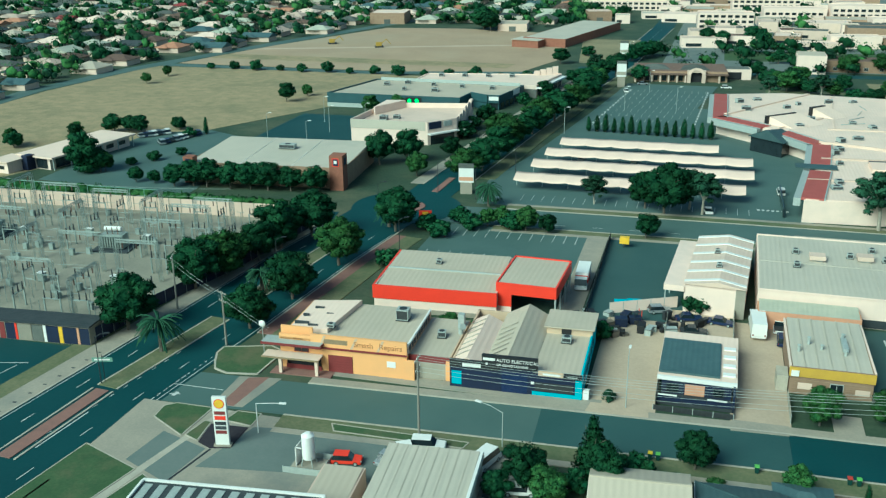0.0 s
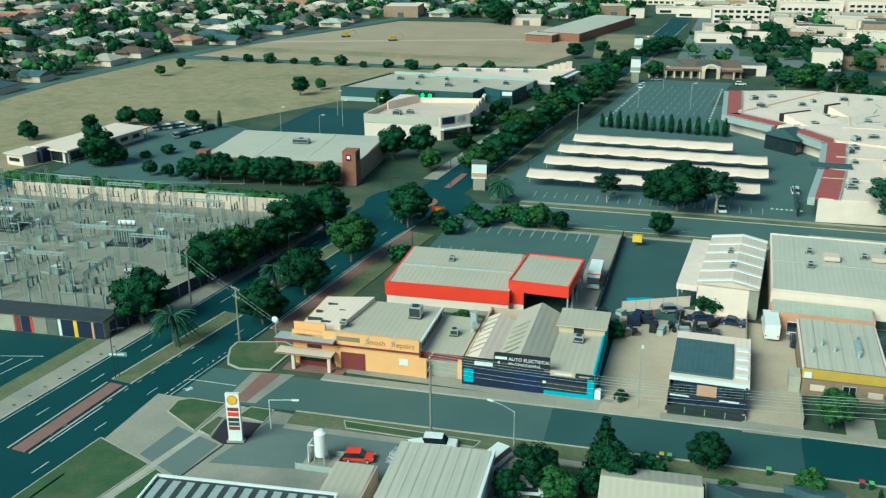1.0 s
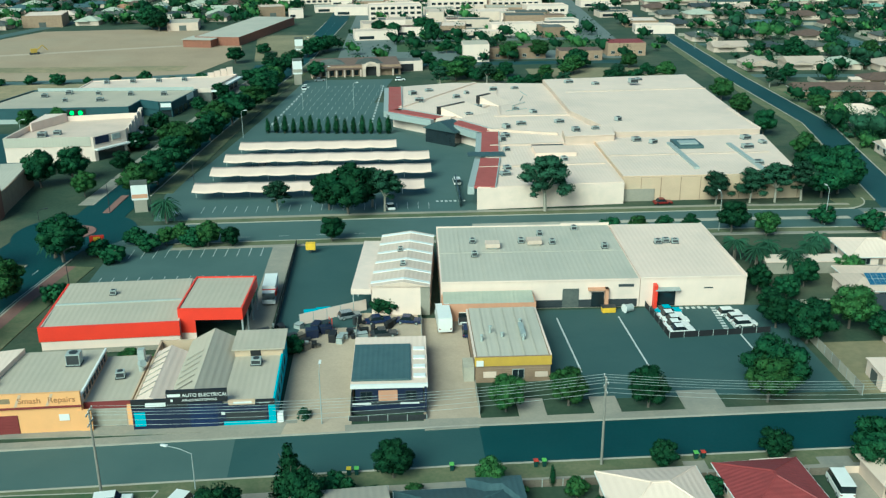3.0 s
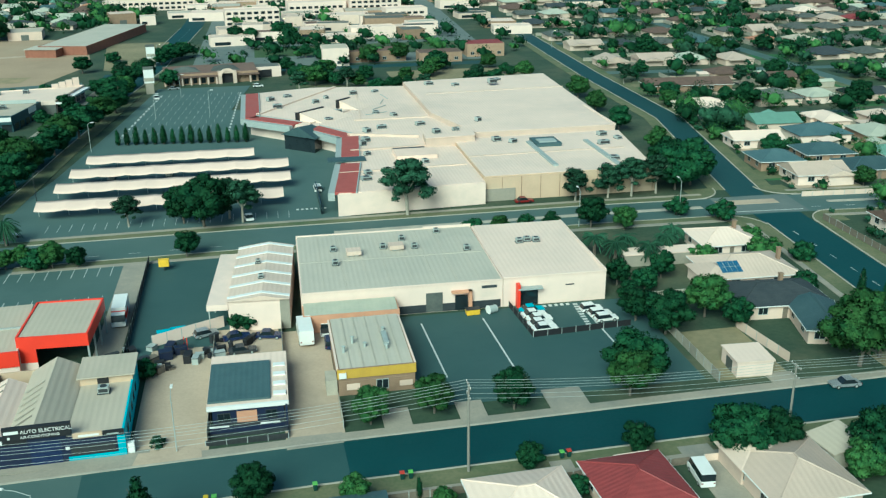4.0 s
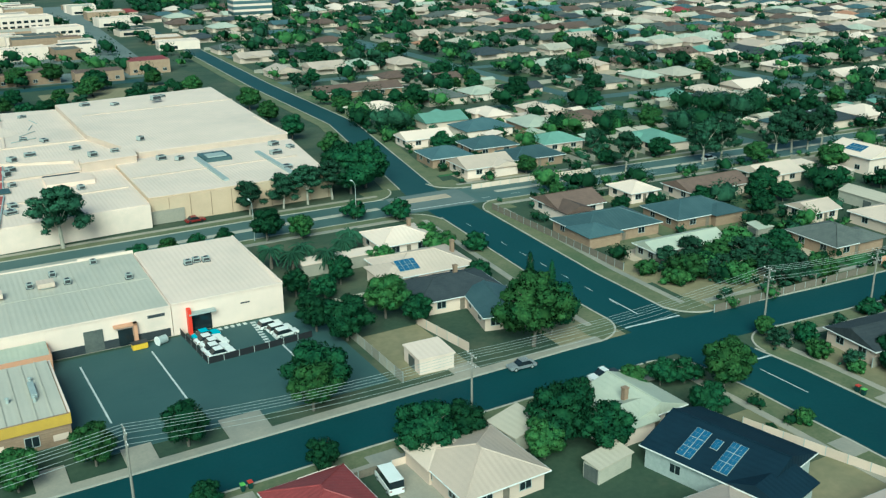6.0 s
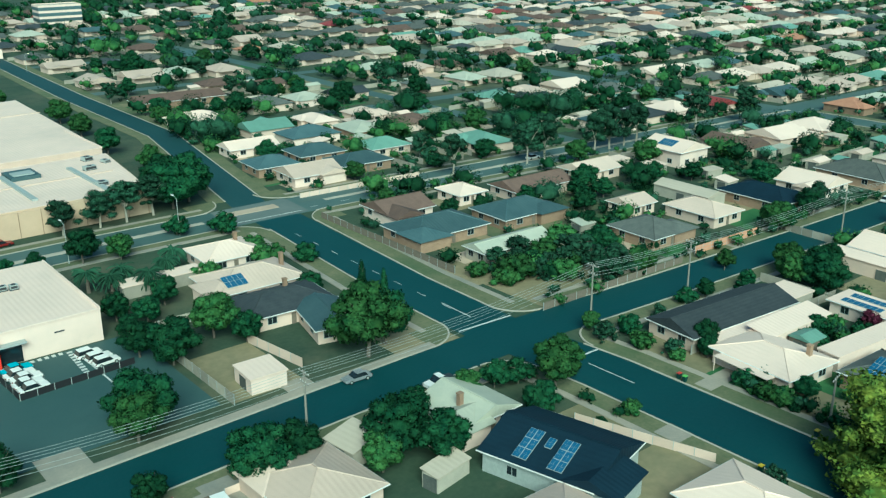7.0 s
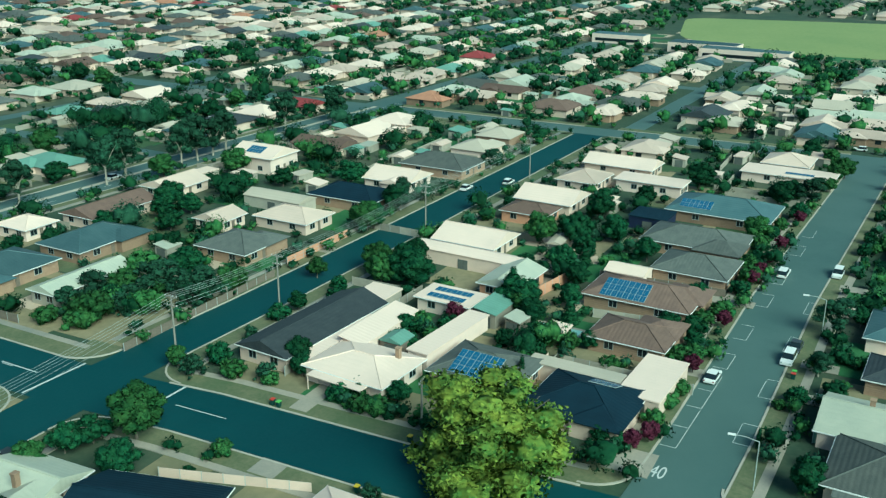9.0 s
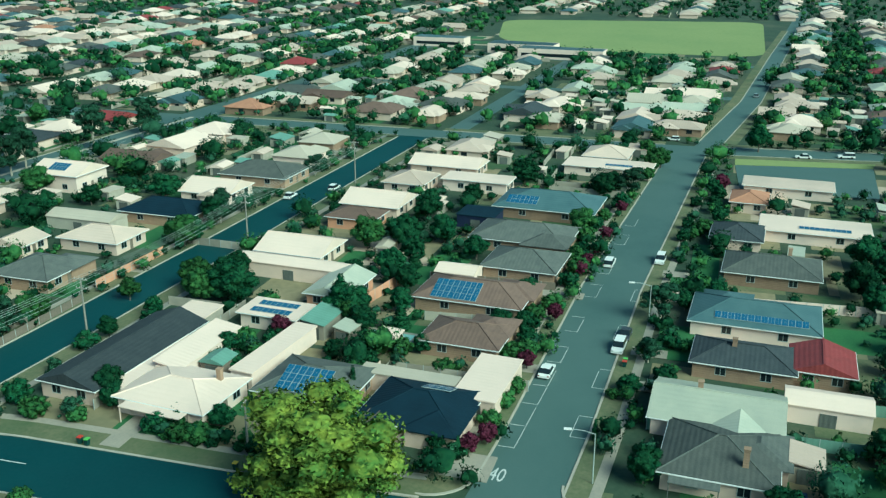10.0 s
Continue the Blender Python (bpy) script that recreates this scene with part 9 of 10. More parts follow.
# ---- vehicles ----
for x, y, a, p, kd in ((98.6, 113.6, 178, "white", "ute"), (90.0, 123.0, 176, "silver", "sedan"), (244.0, 116.8, -2, "white", "sedan"), (254.5, 109.4, -2, "white", "hatch"), (165.5, 37.0, -3, "white", "sedan"), (217.3, 34.2, -3, "white", "wagon"), (222.0, 24.6, 177, "white", "wagon"),
                       (177.4, 27.6, 177, "white", "wagon"), (182.6, 27.2, 177, "dark_grey", "sedan"), (58.6, 96.2, 80, "white", "wagon"), (58.0, 104.6, 85, "white", "van"), (14.2, 158.6, 88, "white", "ute"), (14.6, 153.4, 88, "dark_blue", "wagon"), (4.6, 158.4, -10, "dark_blue", "sedan"), (-0.8, 158.8, 12, "dark_blue", "sedan"), (0.2, 153.4, 5, "dark_grey", "sedan"),
                       (2.5, 163.2, 8, "white", "hatch"), (-6.0, 161.2, 20, "silver", "hatch"), (18.6, 245.0, 92, "white", "wagon"), (1.2, 224.6, 100, "white", "sedan"), (67.5, 223.5, 3, "dark_red", "sedan"), (190.5, 13.0, 90, "white", "sedan"), (139.4, 3.6, 90, "dark_blue", "wagon"), (-35, 268, 90, "silver", "sedan"), (-20, 268, 90, "white", "hatch"), (-8, 255, 90, "dark_grey", "sedan"),
                       (-51.0, 222, 30, "silver", "sedan"), (-33, 380, 100, "white", "sedan"), (-28, 398, 5, "silver", "sedan"), (5, 396, 5, "white", "hatch"), (326, -8, 95, "white", "sedan"), (330, -20, 95, "white", "wagon"), (340, 30, 90, "white", "hatch"), (432, 4, -8, "silver", "sedan"), (470, -2, -8, "dark_grey", "sedan"), (209, 204.5, 0, "white", "sedan")):
    car(x, y, a, p, kd, fine=x < 260 and y < 200)
car(10.6, 157.0, 92, "white", "truck", "white and brown box truck parked in the driveway")
tk = car(-21.2, 171.5, -88, "white", "truck", "white and red delivery truck in the lane")
part("red_panel", boxes((2.0, 2.16, -1.21, 1.21, 1.0, 2.6), (-1.5, 2.1, -1.23, -1.2, 1.0, 1.9), (-1.5, 2.1, 1.2, 1.23, 1.0, 1.9)), "red", tk, "bright red front panel of the box")
fence([(-18.6, 152), (-19.0, 200)], 1.6, "black", "lane_fence", "dark mesh fence along the lane")
ob = thing("yellow_kiosk", -15.5, 194.6, 0.1, 0, "small yellow sign box on a post", "sign box")
part("post", boxes((-0.1, 0.1, -0.1, 0.1, 0, 1.0)), "darksteel", ob)
part("box", boxes((-1.0, 1.0, -0.6, 0.6, 1.0, 2.4)), "signyellow", ob)
rng = random.Random(8)
for k in range(46):
    x, y = -25 + rng.random() * 27, 147.5 + rng.random() * 11
    if -33 < x < -22.5 and y > 151:
        continue
    w, d, h = rng.uniform(0.6, 2.2), rng.uniform(0.5, 1.6), rng.uniform(0.4, 1.6)
    j = thing("scrap_crate", x, y, 0.1, rng.uniform(0, 90), "dark stacked crate of scrap parts in the yard", "crate", "yard clutter")
    part("crate", boxes((-w / 2, w / 2, -d / 2, d / 2, 0, h)), rng.choice(("darksteel", "black", "navy", "timber", "steel", "black", "rubber")), j)
    part("rim", boxes((-w / 2 - 0.04, w / 2 + 0.04, -d / 2 - 0.04, d / 2 + 0.04, h - 0.12, h - 0.03)), "darksteel", j)
for x, y, c in ((-12.8, 161.4, "teal"), (-10.6, 162.2, "teal")):
    sk = thing("skip_bin", x, y, 0.1, 10, "turquoise metal skip bin in the yard", "skip", "yard skips")
    bm = bmesh.new()
    hexa(bm, [(-0.9, -0.7, 0.1), (0.9, -0.7, 0.1), (0.9, 0.7, 0.1), (-0.9, 0.7, 0.1)], [(-1.2, -0.9, 1.3), (1.2, -0.9, 1.3), (1.2, 0.9, 1.3), (-1.2, 0.9, 1.3)])
    part("body", bm, c, sk)
    part("lid", boxes((-1.25, 1.25, -0.95, 0.95, 1.3, 1.4)), c, sk)
fk = thing("forklift", -9.6, 155.6, 0.1, 40, "small red forklift in the gravel yard", "forklift")
part("body", boxes((-0.9, 0.7, -0.55, 0.55, 0.3, 1.2)), "red", fk)
part("mast", boxes((0.75, 0.85, -0.45, -0.35, 0.1, 2.4), (0.75, 0.85, 0.35, 0.45, 0.1, 2.4)), "red", fk)
part("guard", boxes((-0.7, 0.6, -0.5, 0.5, 1.95, 2.02), (-0.7, -0.62, -0.5, -0.42, 1.2, 1.95), (-0.7, -0.62, 0.42, 0.5, 1.2, 1.95)), "darksteel", fk)

# ---- blocks of houses farther off ----
rng = random.Random(77)
ROOFS = ["white_roof"] * 5 + ["cream_roof"] * 6 + ["grey_tile"] * 5 + ["grey_roof"] * 4 + ["brown_tile"] * 4 + ["blue_roof"] * 3 + ["red_tile"] * 1 + ["dark_tile"] * 2 + ["green_roof"] * 1 + ["pale_roof"] * 4 + ["orange_tile"]
KEEP_OUT = [(-200, 112, -100, 195), (112, 128, -80, 900), (20, 120, 200, 360), (535, 765, -15, 170), (-66, 60, 195, 425), (283, 330, -30, 12), (322, 336, -300, 420), (232, 243, 205, 560), (426, 434, -75, 190), (441, 449, 190, 540), (516, 524, -5, 178)]


def blocked(x, y, r):
    for a, b, rr in TAKEN:
        if (a - x) ** 2 + (b - y) ** 2 < (rr + r) ** 2:
            return True
    return any(x0 - r < x < x1 + r and y0 - r < y < y1 + r for x0, x1, y0, y1 in KEEP_OUT)


for k, pts in enumerate(([(150, 305), (330, 292), (620, 272)], [(150, 395), (330, 380), (640, 350)], [(152, 485), (340, 468), (640, 440)], [(150, 575), (340, 560), (660, 530)], [(335, -62), (560, -85), (800, -110)],
                         [(430, 185), (425, 10), (440, -75)], [(520, 178), (520, -5)], [(235, 200), (240, 560)], [(440, 190), (450, 540)], [(330, 100), (520, 92), (540, 88)])):
    road("road_block", pts, 3.4, 0.030 + 0.0012 * k, "quiet asphalt residential street", mat_name="asphalt_worn")


def simple_house(w, d, roof, wall, kind):
    """A plain house seen from far: wall, roof, windows, chimney."""
    h, rise, ov = 2.7, min(w, d) * 0.17, 0.5
    ob = new("house")
    tagged(ob, {"white_roof": "pale house with a white metal roof", "cream_roof": "cream house with a pale metal roof", "grey_tile": "house with a grey tiled hip roof", "grey_roof": "house with a grey metal roof",
                "brown_tile": "brick house with a brown tiled roof", "blue_roof": "house with a blue-grey roof", "red_tile": "house with a faded red roof", "dark_tile": "house with a dark tiled roof",
                "green_roof": "house with a pale green roof", "pale_roof": "house with a pale grey-green roof", "orange_tile": "house with a terracotta tiled roof"}[roof], "house", "houses in the blocks")
    along = "x" if w >= d else "y"
    part("wall", boxes((-w / 2 + ov, w / 2 - ov, -d / 2 + ov, d / 2 - ov, 0, h - 0.05), (-w * 0.42 + ov, w * 0.08 - ov, -d * 0.62 + ov, -d * 0.3, 0, h - 0.06)), wall, ob)
    bm = bmesh.new()
    roof_solid(bm, -w / 2, w / 2, -d / 2, d / 2, h, rise, kind, along)
    part("roof", bm, roof, ob)
    for sx in (0.25,):
        part("window", boxes((sx * w - 0.9, sx * w + 0.9, -d / 2 + ov - 0.04, -d / 2 + ov + 0.04, 1.0, 2.3)), "glass", ob)
    part("window", boxes((-w / 2 + ov - 0.04, -w / 2 + ov + 0.04, -0.9, 0.9, 1.0, 2.3)), "glass", ob)
    bm = bmesh.new()
    ww, wd = w * 0.5, d * 0.55
    roof_solid(bm, -w * 0.42, -w * 0.42 + ww, -d * 0.62, -d * 0.62 + wd, h - 0.03, min(ww, wd) * 0.22, kind, "y")
    part("roof_wing", bm, roof, ob)
    return ob


def in_suburb(x, y):
    """Beyond the field road, or beyond the cleared site."""
    return x < float(np.interp(y, (250, 330, 390, 470, 585, 700, 850), (-262, -270, -262, -240, -204, -165, -110))) - 8 and y > 250 or y > 592


KITS, FARH, LOTS = {}, [], []
streets = [(lambda x: 33 - (x - 134) * 0.0475, 134, 320), (lambda x: 116.5 - (x - 134) * 0.035, 134, 322), (lambda x: 209 - (x - 134) * 0.068, 134, 640), (lambda x: 305 - (x - 150) * 0.07, 152, 640), (lambda x: 395 - (x - 150) * 0.09, 150, 650), (lambda x: 485 - (x - 150) * 0.09, 152, 660),
           (lambda x: 575 - (x - 150) * 0.09, 152, 680), (lambda x: 660 - (x - 150) * 0.09, 152, 700), (lambda x: 16 - (x - 340) * 0.09, 342, 760), (lambda x: 100 - (x - 330) * 0.04, 338, 530), (lambda x: -62 - (x - 335) * 0.1, 160, 760), (lambda x: -150 - (x - 335) * 0.1, 200, 760), (lambda x: 250 - (x - 134) * 0.07, 160, 640),
           (lambda x: 160 - (x - 134) * 0.05, 215, 640), (lambda x: 345 - (x - 150) * 0.08, 160, 640), (lambda x: 440 - (x - 150) * 0.09, 160, 640), (lambda x: 530 - (x - 150) * 0.09, 160, 640), (lambda x: 60 - (x - 330) * 0.05, 338, 530), (lambda x: -20 - (x - 335) * 0.09, 345, 760), (lambda x: 75 - (x - 134) * 0.04, 215, 320), (lambda x: 620 - (x - 150) * 0.09, 160, 1000), (lambda x: 160 - (x - 640) * 0.05, 770, 1000), (lambda x: 250 - (x - 640) * 0.05, 640, 1000), (lambda x: 340 - (x - 640) * 0.05, 640, 1000), (lambda x: 430 - (x - 640) * 0.05, 640, 1000), (lambda x: 70 - (x - 640) * 0.05, 770, 1000), (lambda x: -30 - (x - 640) * 0.05, 770, 1000), (lambda x: -110 - (x - 335) * 0.1, 170, 760), (lambda x: -200 - (x - 335) * 0.1, 220, 800), (lambda x: 720 - (x - 150) * 0.09, 152, 800)]
for f, x0, x1 in streets:
    for side in (-1, 1):
        x = x0 + 9 + rng.random() * 6
        while x < x1:
            y = f(x) + side * ((13.5 if x > 334 else 17) + rng.random() * 4)
            LOTS.append((x, y))
            x += (14.5 if x > 334 else 16.5) + rng.random() * 4
# west and north-west suburb behind the field, and beyond the building site
for i in range(24):
    for j in range(27):
        LOTS.append((-660 + 24 * i + rng.uniform(-4, 4), 262 + 23 * j + 5 * (i % 2) + rng.uniform(-4, 4)))
random.Random(3).shuffle(LOTS)
AV = 0
for x, y in LOTS:
    if x < 0 and (not in_suburb(x, y) or y > 900):
        continue
    if blocked(x, y, 5.2 if x > 334 else 8.0):
        continue
    w, d = rng.uniform(12, 18), rng.uniform(10, 15)
    TAKEN.append((x, y, max(w, d) * 0.5))
    pale = ["white_roof", "cream_roof", "white_roof", "pale_roof", "cream_roof", "grey_roof"]
    shady = ["grey_tile", "blue_roof", "dark_tile", "brown_tile", "grey_tile", "pale_roof"]
    roof, kind = rng.choice(ROOFS + (pale * 4 if y < 190 and x > 130 else pale + shady if x > 270 and y < 420 else shady * 3)), rng.choice(("hip", "hip", "gable"))
    if x > 0 and math.hypot(x - 20, y) < 400 and AV < 240:
        AV += 1
        key = (roof, kind, rng.randrange(2))
        m = pose(x, y, 0, 0, 0, rng.choice((0, 90, 180, 270)) - 3 + rng.uniform(-3, 3))
        if key in KITS:
            copy_thing(KITS[key], m)
        else:
            KITS[key] = simple_house(w, d, roof, rng.choice(("cream_wall", "brick", "white_wall", "cream_wall")), kind)
            KITS[key].matrix_world = m
    else:
        FARH.append((x, y, w, d, roof, kind))
for roof in sorted(set(r[4] for r in FARH)):
    bm = bmesh.new()
    wl2 = bmesh.new()
    for x, y, w, d, rf, kind in FARH:
        if rf == roof:
            roof_solid(bm, x - w / 2, x + w / 2, y - d / 2, y + d / 2, 2.7, min(w, d) * 0.17, kind, "x" if w >= d else "y")
            roof_solid(bm, x - w * 0.4, x + w * 0.1, y - d * 0.62, y, 2.65, 1.2, kind, "y")
            box(wl2, x - w / 2 + 0.5, x + w / 2 - 0.5, y - d / 2 + 0.5, y + d / 2 - 0.5, 0, 2.65)
    far = tagged(part("far_houses", bm, roof), "distant suburban roofs among trees", "houses", kind="stuff")
    tagged(part("far_house_walls", wl2, "cream_wall"), "distant pale house walls among trees", "houses", kind="stuff")

# town centre: large pale flat roofs beyond the plaza
for x, y, w, d, h in ((4, 600, 32, 16, 9.5), (46, 652, 38, 18, 8), (84, 648, 34, 16, 10.5), (98, 604, 26, 16, 7.5), (-66, 706, 60, 20, 7), (30, 700, 44, 18, 9)):
    TAKEN.append((x, y + d / 2, w * 0.5))
    ob = shell("town_block", x, y, w, d, h, 4, "white_wall", "white_roof", "pale multi-storey town building with window bands", 0.6, 0.2)
    ob["group"] = "town centre buildings"
    for k in range(int(h / 3)):
        for i in range(int(w / 4)):
            part("window", boxes((-w / 2 + 1 + 4 * i, -w / 2 + 3.6 + 4 * i, -0.1, 0.0, 0.9 + 3 * k, 2.4 + 3 * k)), "glass", ob)
slab("town_paving", [(-24, 446), (116, 446), (140, 840), (-18, 840)], -0.02, 0.012, "forecourt", "paved streets and lots of the town centre", "paving")
for k in range(420):
    x, y = rng.uniform(-60, 145), rng.uniform(512, 840)
    w, d, h = rng.uniform(9, 28), rng.uniform(8, 20), rng.uniform(3.2, 6.5)
    if blocked(x, y, max(w, d) * 0.42) or (abs(x + 36) < 26 and y < 620):
        continue
    TAKEN.append((x, y, max(w, d) * 0.46))
    rf = rng.choice(("white_roof", "cream_roof", "white_roof", "grey_roof", "green_grey_roof", "grey_tile", "brown_tile"))
    ob = shell("town_building", x, y, w, d, h, rng.uniform(-6, 8), rng.choice(("white_wall", "cream_wall", "brick", "white_wall")), rf, "flat-roofed town building with a pale parapet", 0.5, 0.3)
    ob["group"] = "town centre buildings"
    part("shop_window", boxes((-w * 0.4, -w * 0.05, -0.1, 0.0, 0.6, 2.2)), "glass", ob)
for k in range(36):
    x, y = rng.uniform(-330, -70), rng.uniform(560, 820)
    w, d, h = rng.uniform(14, 40), rng.uniform(10, 24), rng.uniform(4, 7)
    if blocked(x, y, 9):
        continue
    TAKEN.append((x, y, max(w, d) * 0.5))
    ob = shell("town_building", x, y, w, d, h, rng.uniform(-20, 20), rng.choice(("white_wall", "brick", "cream_wall")), rng.choice(("white_roof", "cream_roof", "green_grey_roof", "grey_roof")), "low pale warehouse near the rail yard", 0.4, 0.3)
    ob["group"] = "town centre buildings"
    part("door", boxes((-2, 2, -0.1, 0.0, 0.1, 3.0)), "grey_tile", ob)
for x, y, w, d, h, rf, lb in ((60, 448, 26, 12, 5, "brown_tile", "long brick motel with a low roof"), (88, 440, 20, 10, 4.5, "brown_tile", "brick units behind the shopping centre"), (40, 440, 12, 12, 8, "grey_roof", "boxy grey and white two-storey building"), (112, 452, 18, 12, 6, "red_tile", "brick hall with a pink-red roof")):
    ob = shell("brick_block", x, y, w, d, h, 0, "brick" if h < 7 else "white_wall", rf, lb, 0.1, 0.4)
    for i in range(4):
        window(ob, -w * 0.36 + i * w * 0.24, -0.04, 1.0, 1.8, 1.3, 0)
ob = shell("office_block", 225, 640, 26, 16, 15, -4, "white_wall", "grey_roof", "mid-rise office block with blue window bands", 0.5, 0.1)
for k in range(4):
    part("window_band", boxes((-13.1, 13.1, -0.12, 0.0, 1.2 + 3.5 * k, 3.2 + 3.5 * k), (-13.12, -13.0, 0, 16, 1.2 + 3.5 * k, 3.2 + 3.5 * k)), "blue_roof", ob)
for x, y, w, d in ((524, 76, 44, 12), (542, 104, 36, 14), (560, 158, 30, 12)):
    ob = shell("school_block", x, y, d, w, 5, -3, "white_wall", "blue_roof", "long school block beside the oval", 0.1, 0.3)
    part("window_band", boxes((-d / 2 - 0.1, -d / 2, 2, w - 2, 1.2, 2.8)), "glass", ob)

def clear_of_roads(x, y, gap=6.5):
    if any(abs(y - f(x)) < gap for f, x0, x1 in streets[:12] if x0 - 4 < x < x1) or abs(x - 329) < 7:
        return False
    return not (x < 170 and abs(x - (124 + (y - 215) * 0.09 if y > 215 else 121)) < 11)


# yards: sheds, fences, shrubs and trees between the houses
for k in range(120):
    x, y = rng.uniform(146, 320), rng.uniform(226, 460)
    if not blocked(x, y, 1.8) and clear_of_roads(x, y):
        TAKEN.append((x, y, 2))
        tree(rng.choice(("round", "broad", "fresh", "round", "gum")), x, y, rng.uniform(5, 9), 1.1, "trees in the northern blocks")
SHEDS = 0
lotf = bmesh.new()
for x, y in LOTS:
    if x < 130:
        continue
    dist = math.hypot(x - 20, y)
    for k in range(2):
        sx, sy = x + rng.uniform(-8, 8), y + rng.choice((-1, 1)) * rng.uniform(9, 14)
        if blocked(sx, sy, 1.5) or not clear_of_roads(sx, sy, 13):
            continue
        w, d = rng.uniform(3, 7.5), rng.uniform(3, 6)
        if dist < 420 and SHEDS < 230:
            SHEDS += 1
            rf = rng.choice(("white_roof", "cream_roof", "grey_roof", "green_roof", "pale_roof", "white_roof"))
            shed(sx, sy, w, d, rf, rf.replace("_", " ") + "ed garden shed in a back yard", rng.choice(("flat", "skillion", "gable")), rng.uniform(-8, 4), 2.3)
    fx = x + 9
    if not blocked(fx, y, 0.2) and clear_of_roads(fx, y, 16):
        box(lotf, fx, fx + 0.1, y - 9, y + 9, 0, 1.7)
    if rng.random() < 0.6 and not blocked(x, y + 14, 0.2) and clear_of_roads(x, y + 14, 12):
        box(lotf, x - 8, x + 8, y + 13.9, y + 14, 0, 1.7)
tagged(part("yard_fences", lotf, "fence"), "pale sheet fences between far yards", "fences", kind="stuff")


yards = {}
for k in range(1500):
    x, y = rng.uniform(131, 640), rng.uniform(-120, 420)
    if not clear_of_roads(x, y, 14) or abs(y - (33 - (x - 134) * 0.0475)) < 16 and x < 325:
        continue
    yards.setdefault(rng.choice(("drygrass", "patchy", "verge", "lawn", "gravel", "drygrass")), []).append((x, y, rng.uniform(4, 9), rng.uniform(4, 8)))
for j, (mt, spots) in enumerate(sorted(yards.items())):
    bm = bmesh.new()
    for i, (x, y, w, d) in enumerate(spots):
        z = 0.004 * (j + 1) + 0.00022 * (i % 16)
        bm.faces.new([bm.verts.new(p) for p in ((x - w, y - d, z), (x + w, y - d, z), (x + w, y + d, z), (x - w, y + d, z))])
    tagged(part("yard_ground", bm, mt), "back-yard patches of grass and bare ground", "ground", kind="stuff")

cloud = {}
near_n = 0
for k in range(12600):
    if k < 8600:
        x, y = rng.uniform(132, 1050), rng.uniform(-260, 820)
    else:
        x, y = rng.uniform(-820, 130), rng.uniform(150, 1000)
    if x < -60 and not in_suburb(x, y) or -60 <= x < 130 and y < 455:
        continue
    if -62 < x < -10 and y < 640:
        continue
    if blocked(x, y, 0.6) or not clear_of_roads(x, y):
        continue
    if x < 130 and y > 520 and x > -60 and k % 2:
        continue
    dist = math.hypot(x - 20, y)
    r = rng.uniform(1.2, 3.8) * (1.3 if x < -150 or (y > 230 and x < 420) else (0.85 if y < 150 else 1.0))
    if dist < 280 and near_n < 80:
        near_n += 1
        tree(rng.choice(("round", "broad", "fresh", "gum", "cone")), x, y, rng.uniform(4.0, 8.0), 1.2, "trees in the blocks")
    else:
        leaf = rng.choice(("leaf", "leaf", "leaf", "leaf_mid", "leaf_olive"))
        cloud.setdefault((leaf, dist < 360), []).append((x, y, r))
for k in range(3400):
    x, y = rng.uniform(132, 340), rng.uniform(-60, 330)
    if blocked(x, y, -0.4) or not clear_of_roads(x, y):
        continue
    cloud.setdefault((rng.choice(("leaf", "leaf_mid", "leaf_olive", "leaf")), True), []).append((x, y, rng.uniform(0.6, 1.6)))
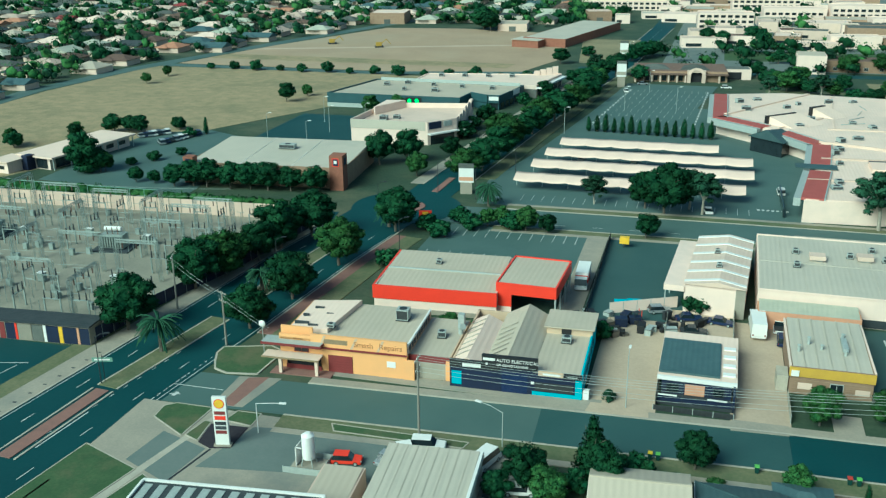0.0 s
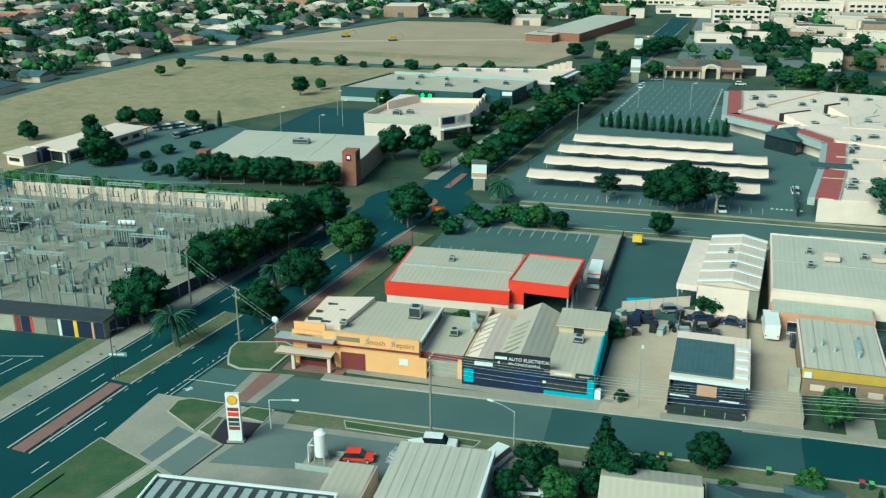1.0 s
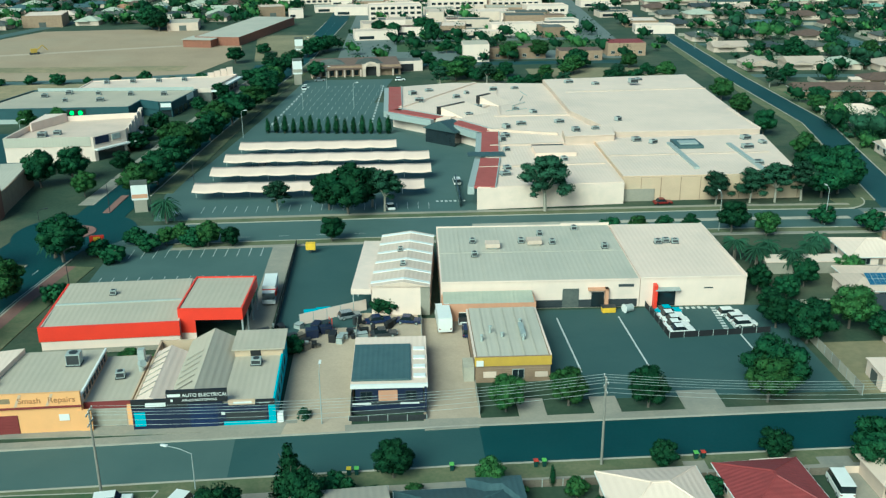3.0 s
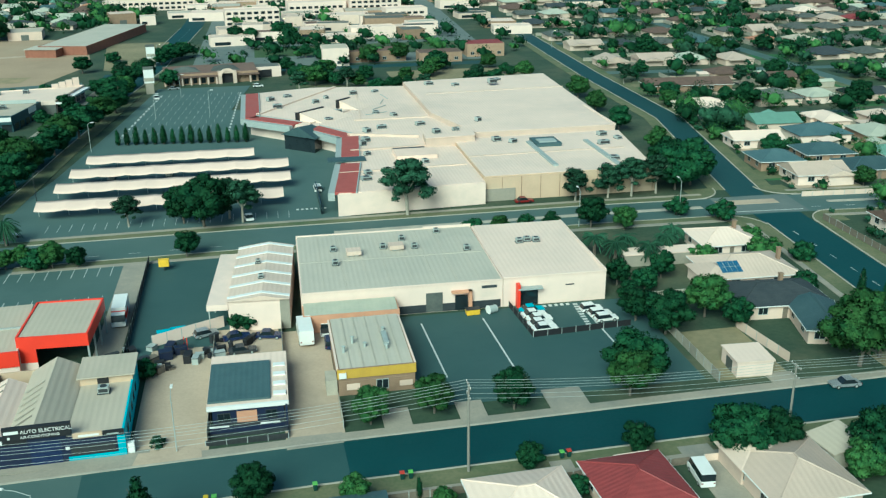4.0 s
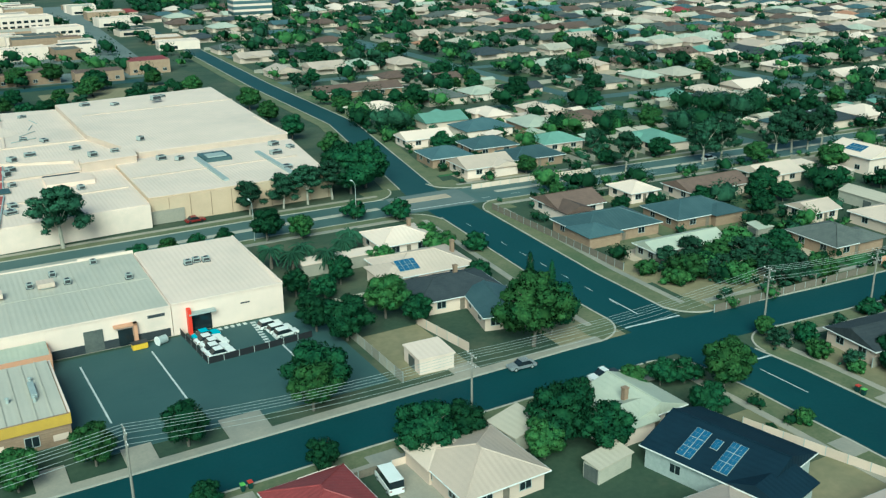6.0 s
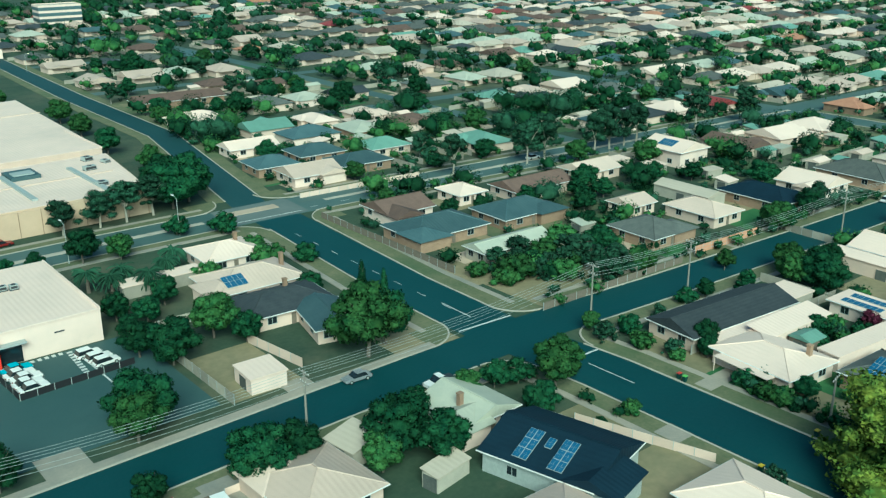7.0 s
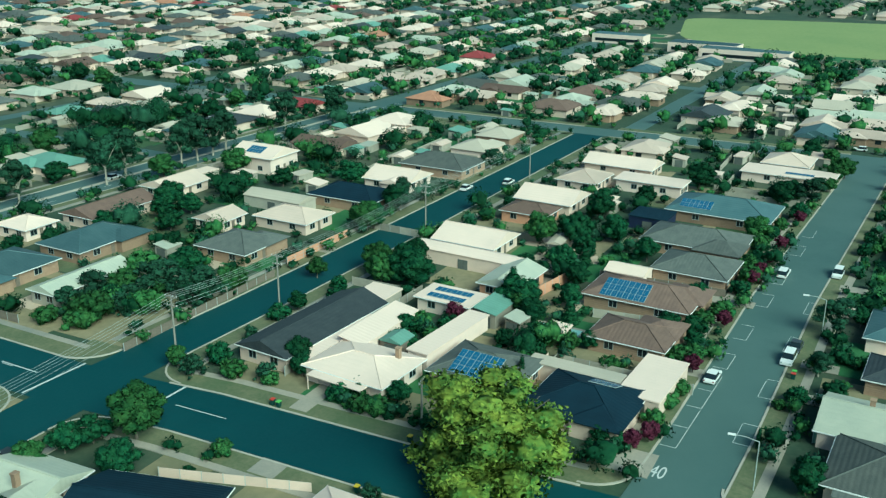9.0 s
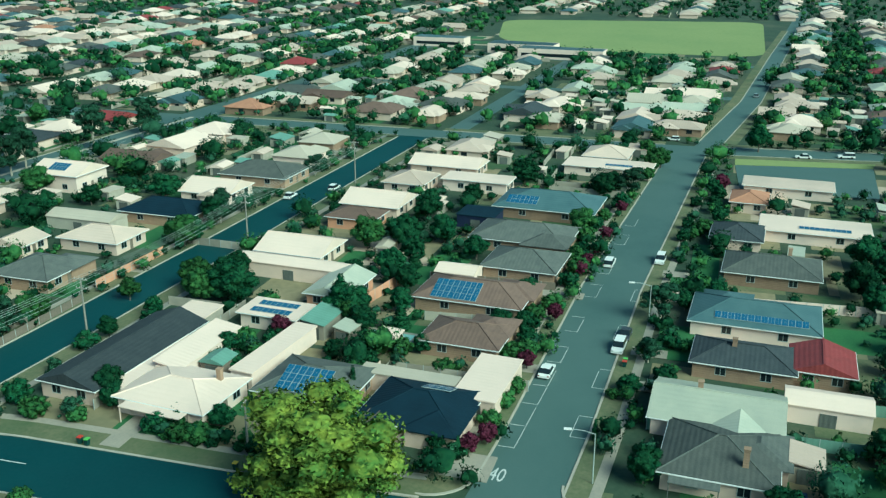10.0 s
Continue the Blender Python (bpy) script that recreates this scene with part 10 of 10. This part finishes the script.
for k in range(1500):
    x, y = rng.uniform(336, 660), rng.uniform(-60, 330)
    if blocked(x, y, -1.0) or not clear_of_roads(x, y, 5.5):
        continue
    cloud.setdefault((rng.choice(("leaf", "leaf", "leaf_mid")), False), []).append((x, y, rng.uniform(1.6, 3.9)))
for k in range(45):
    x, y = rng.uniform(-40, 118), rng.uniform(416, 540)
    if blocked(x, y, 1.5) or 430 < y < 436:
        continue
    cloud.setdefault((rng.choice(("leaf", "leaf", "leaf_mid")), False), []).append((x, y, rng.uniform(2.2, 4.4)))
for k in range(420):
    x, y = rng.uniform(4, 112), rng.uniform(86, 107.4)
    if not blocked(x, y, -0.5) and not 57 < x < 63:
        cloud.setdefault((rng.choice(("leaf", "leaf_mid", "leaf")), True), []).append((x, y, rng.uniform(0.6, 1.5)))
for k in range(900):
    x, y = rng.uniform(66, 112), rng.uniform(60, 200)
    if blocked(x, y, 0.3) or 107 < y < 130 or abs(x - 121) < 12 or y > 194:
        continue
    cloud.setdefault((rng.choice(("leaf", "leaf_mid", "leaf")), True), []).append((x, y, rng.uniform(0.6, 1.6)))
for k in range(3000):
    x, y = rng.uniform(-820, -60), rng.uniform(40, 1000)
    if not in_suburb(x, y) or blocked(x, y, 0.5):
        continue
    cloud.setdefault((rng.choice(("leaf", "leaf", "leaf_mid")), False), []).append((x, y, rng.uniform(2.2, 5.0)))
for (leaf, close), spots in sorted(cloud.items()):
    lob = []
    for x, y, r in spots:
        lob.append((x, y, r * 1.05, r, r, r * 1.0))
        lob.append((x + r * 0.6, y + r * 0.3, r * 0.8, r * 0.7, r * 0.7, r * 0.7))
        lob.append((x - r * 0.5, y + r * 0.4, r * 1.2, r * 0.6, r * 0.6, r * 0.6))
    me = leaf_cloud("garden_greenery" if close else "far_trees", lob, len(lob) * (36 if close else 17), 0.27 if close else 0.5, 17, 0.70 if close else 0.62, 1)
    me.materials.append(M[leaf])
    tagged(new("garden_greenery" if close else "far_trees", me), "shrubs and trees crowding the yards" if close else "distant leafy trees among the roofs", "trees", kind="stuff")
# street lights left on
for x, y in ((150, 470), (35, 520), (70, 600), (380, 330), (20, 560), (-40, 470), (105, 640)):
    street_lamp(x, y, 8, 0, 1.2, "distant street lamp already lit", lit=True)
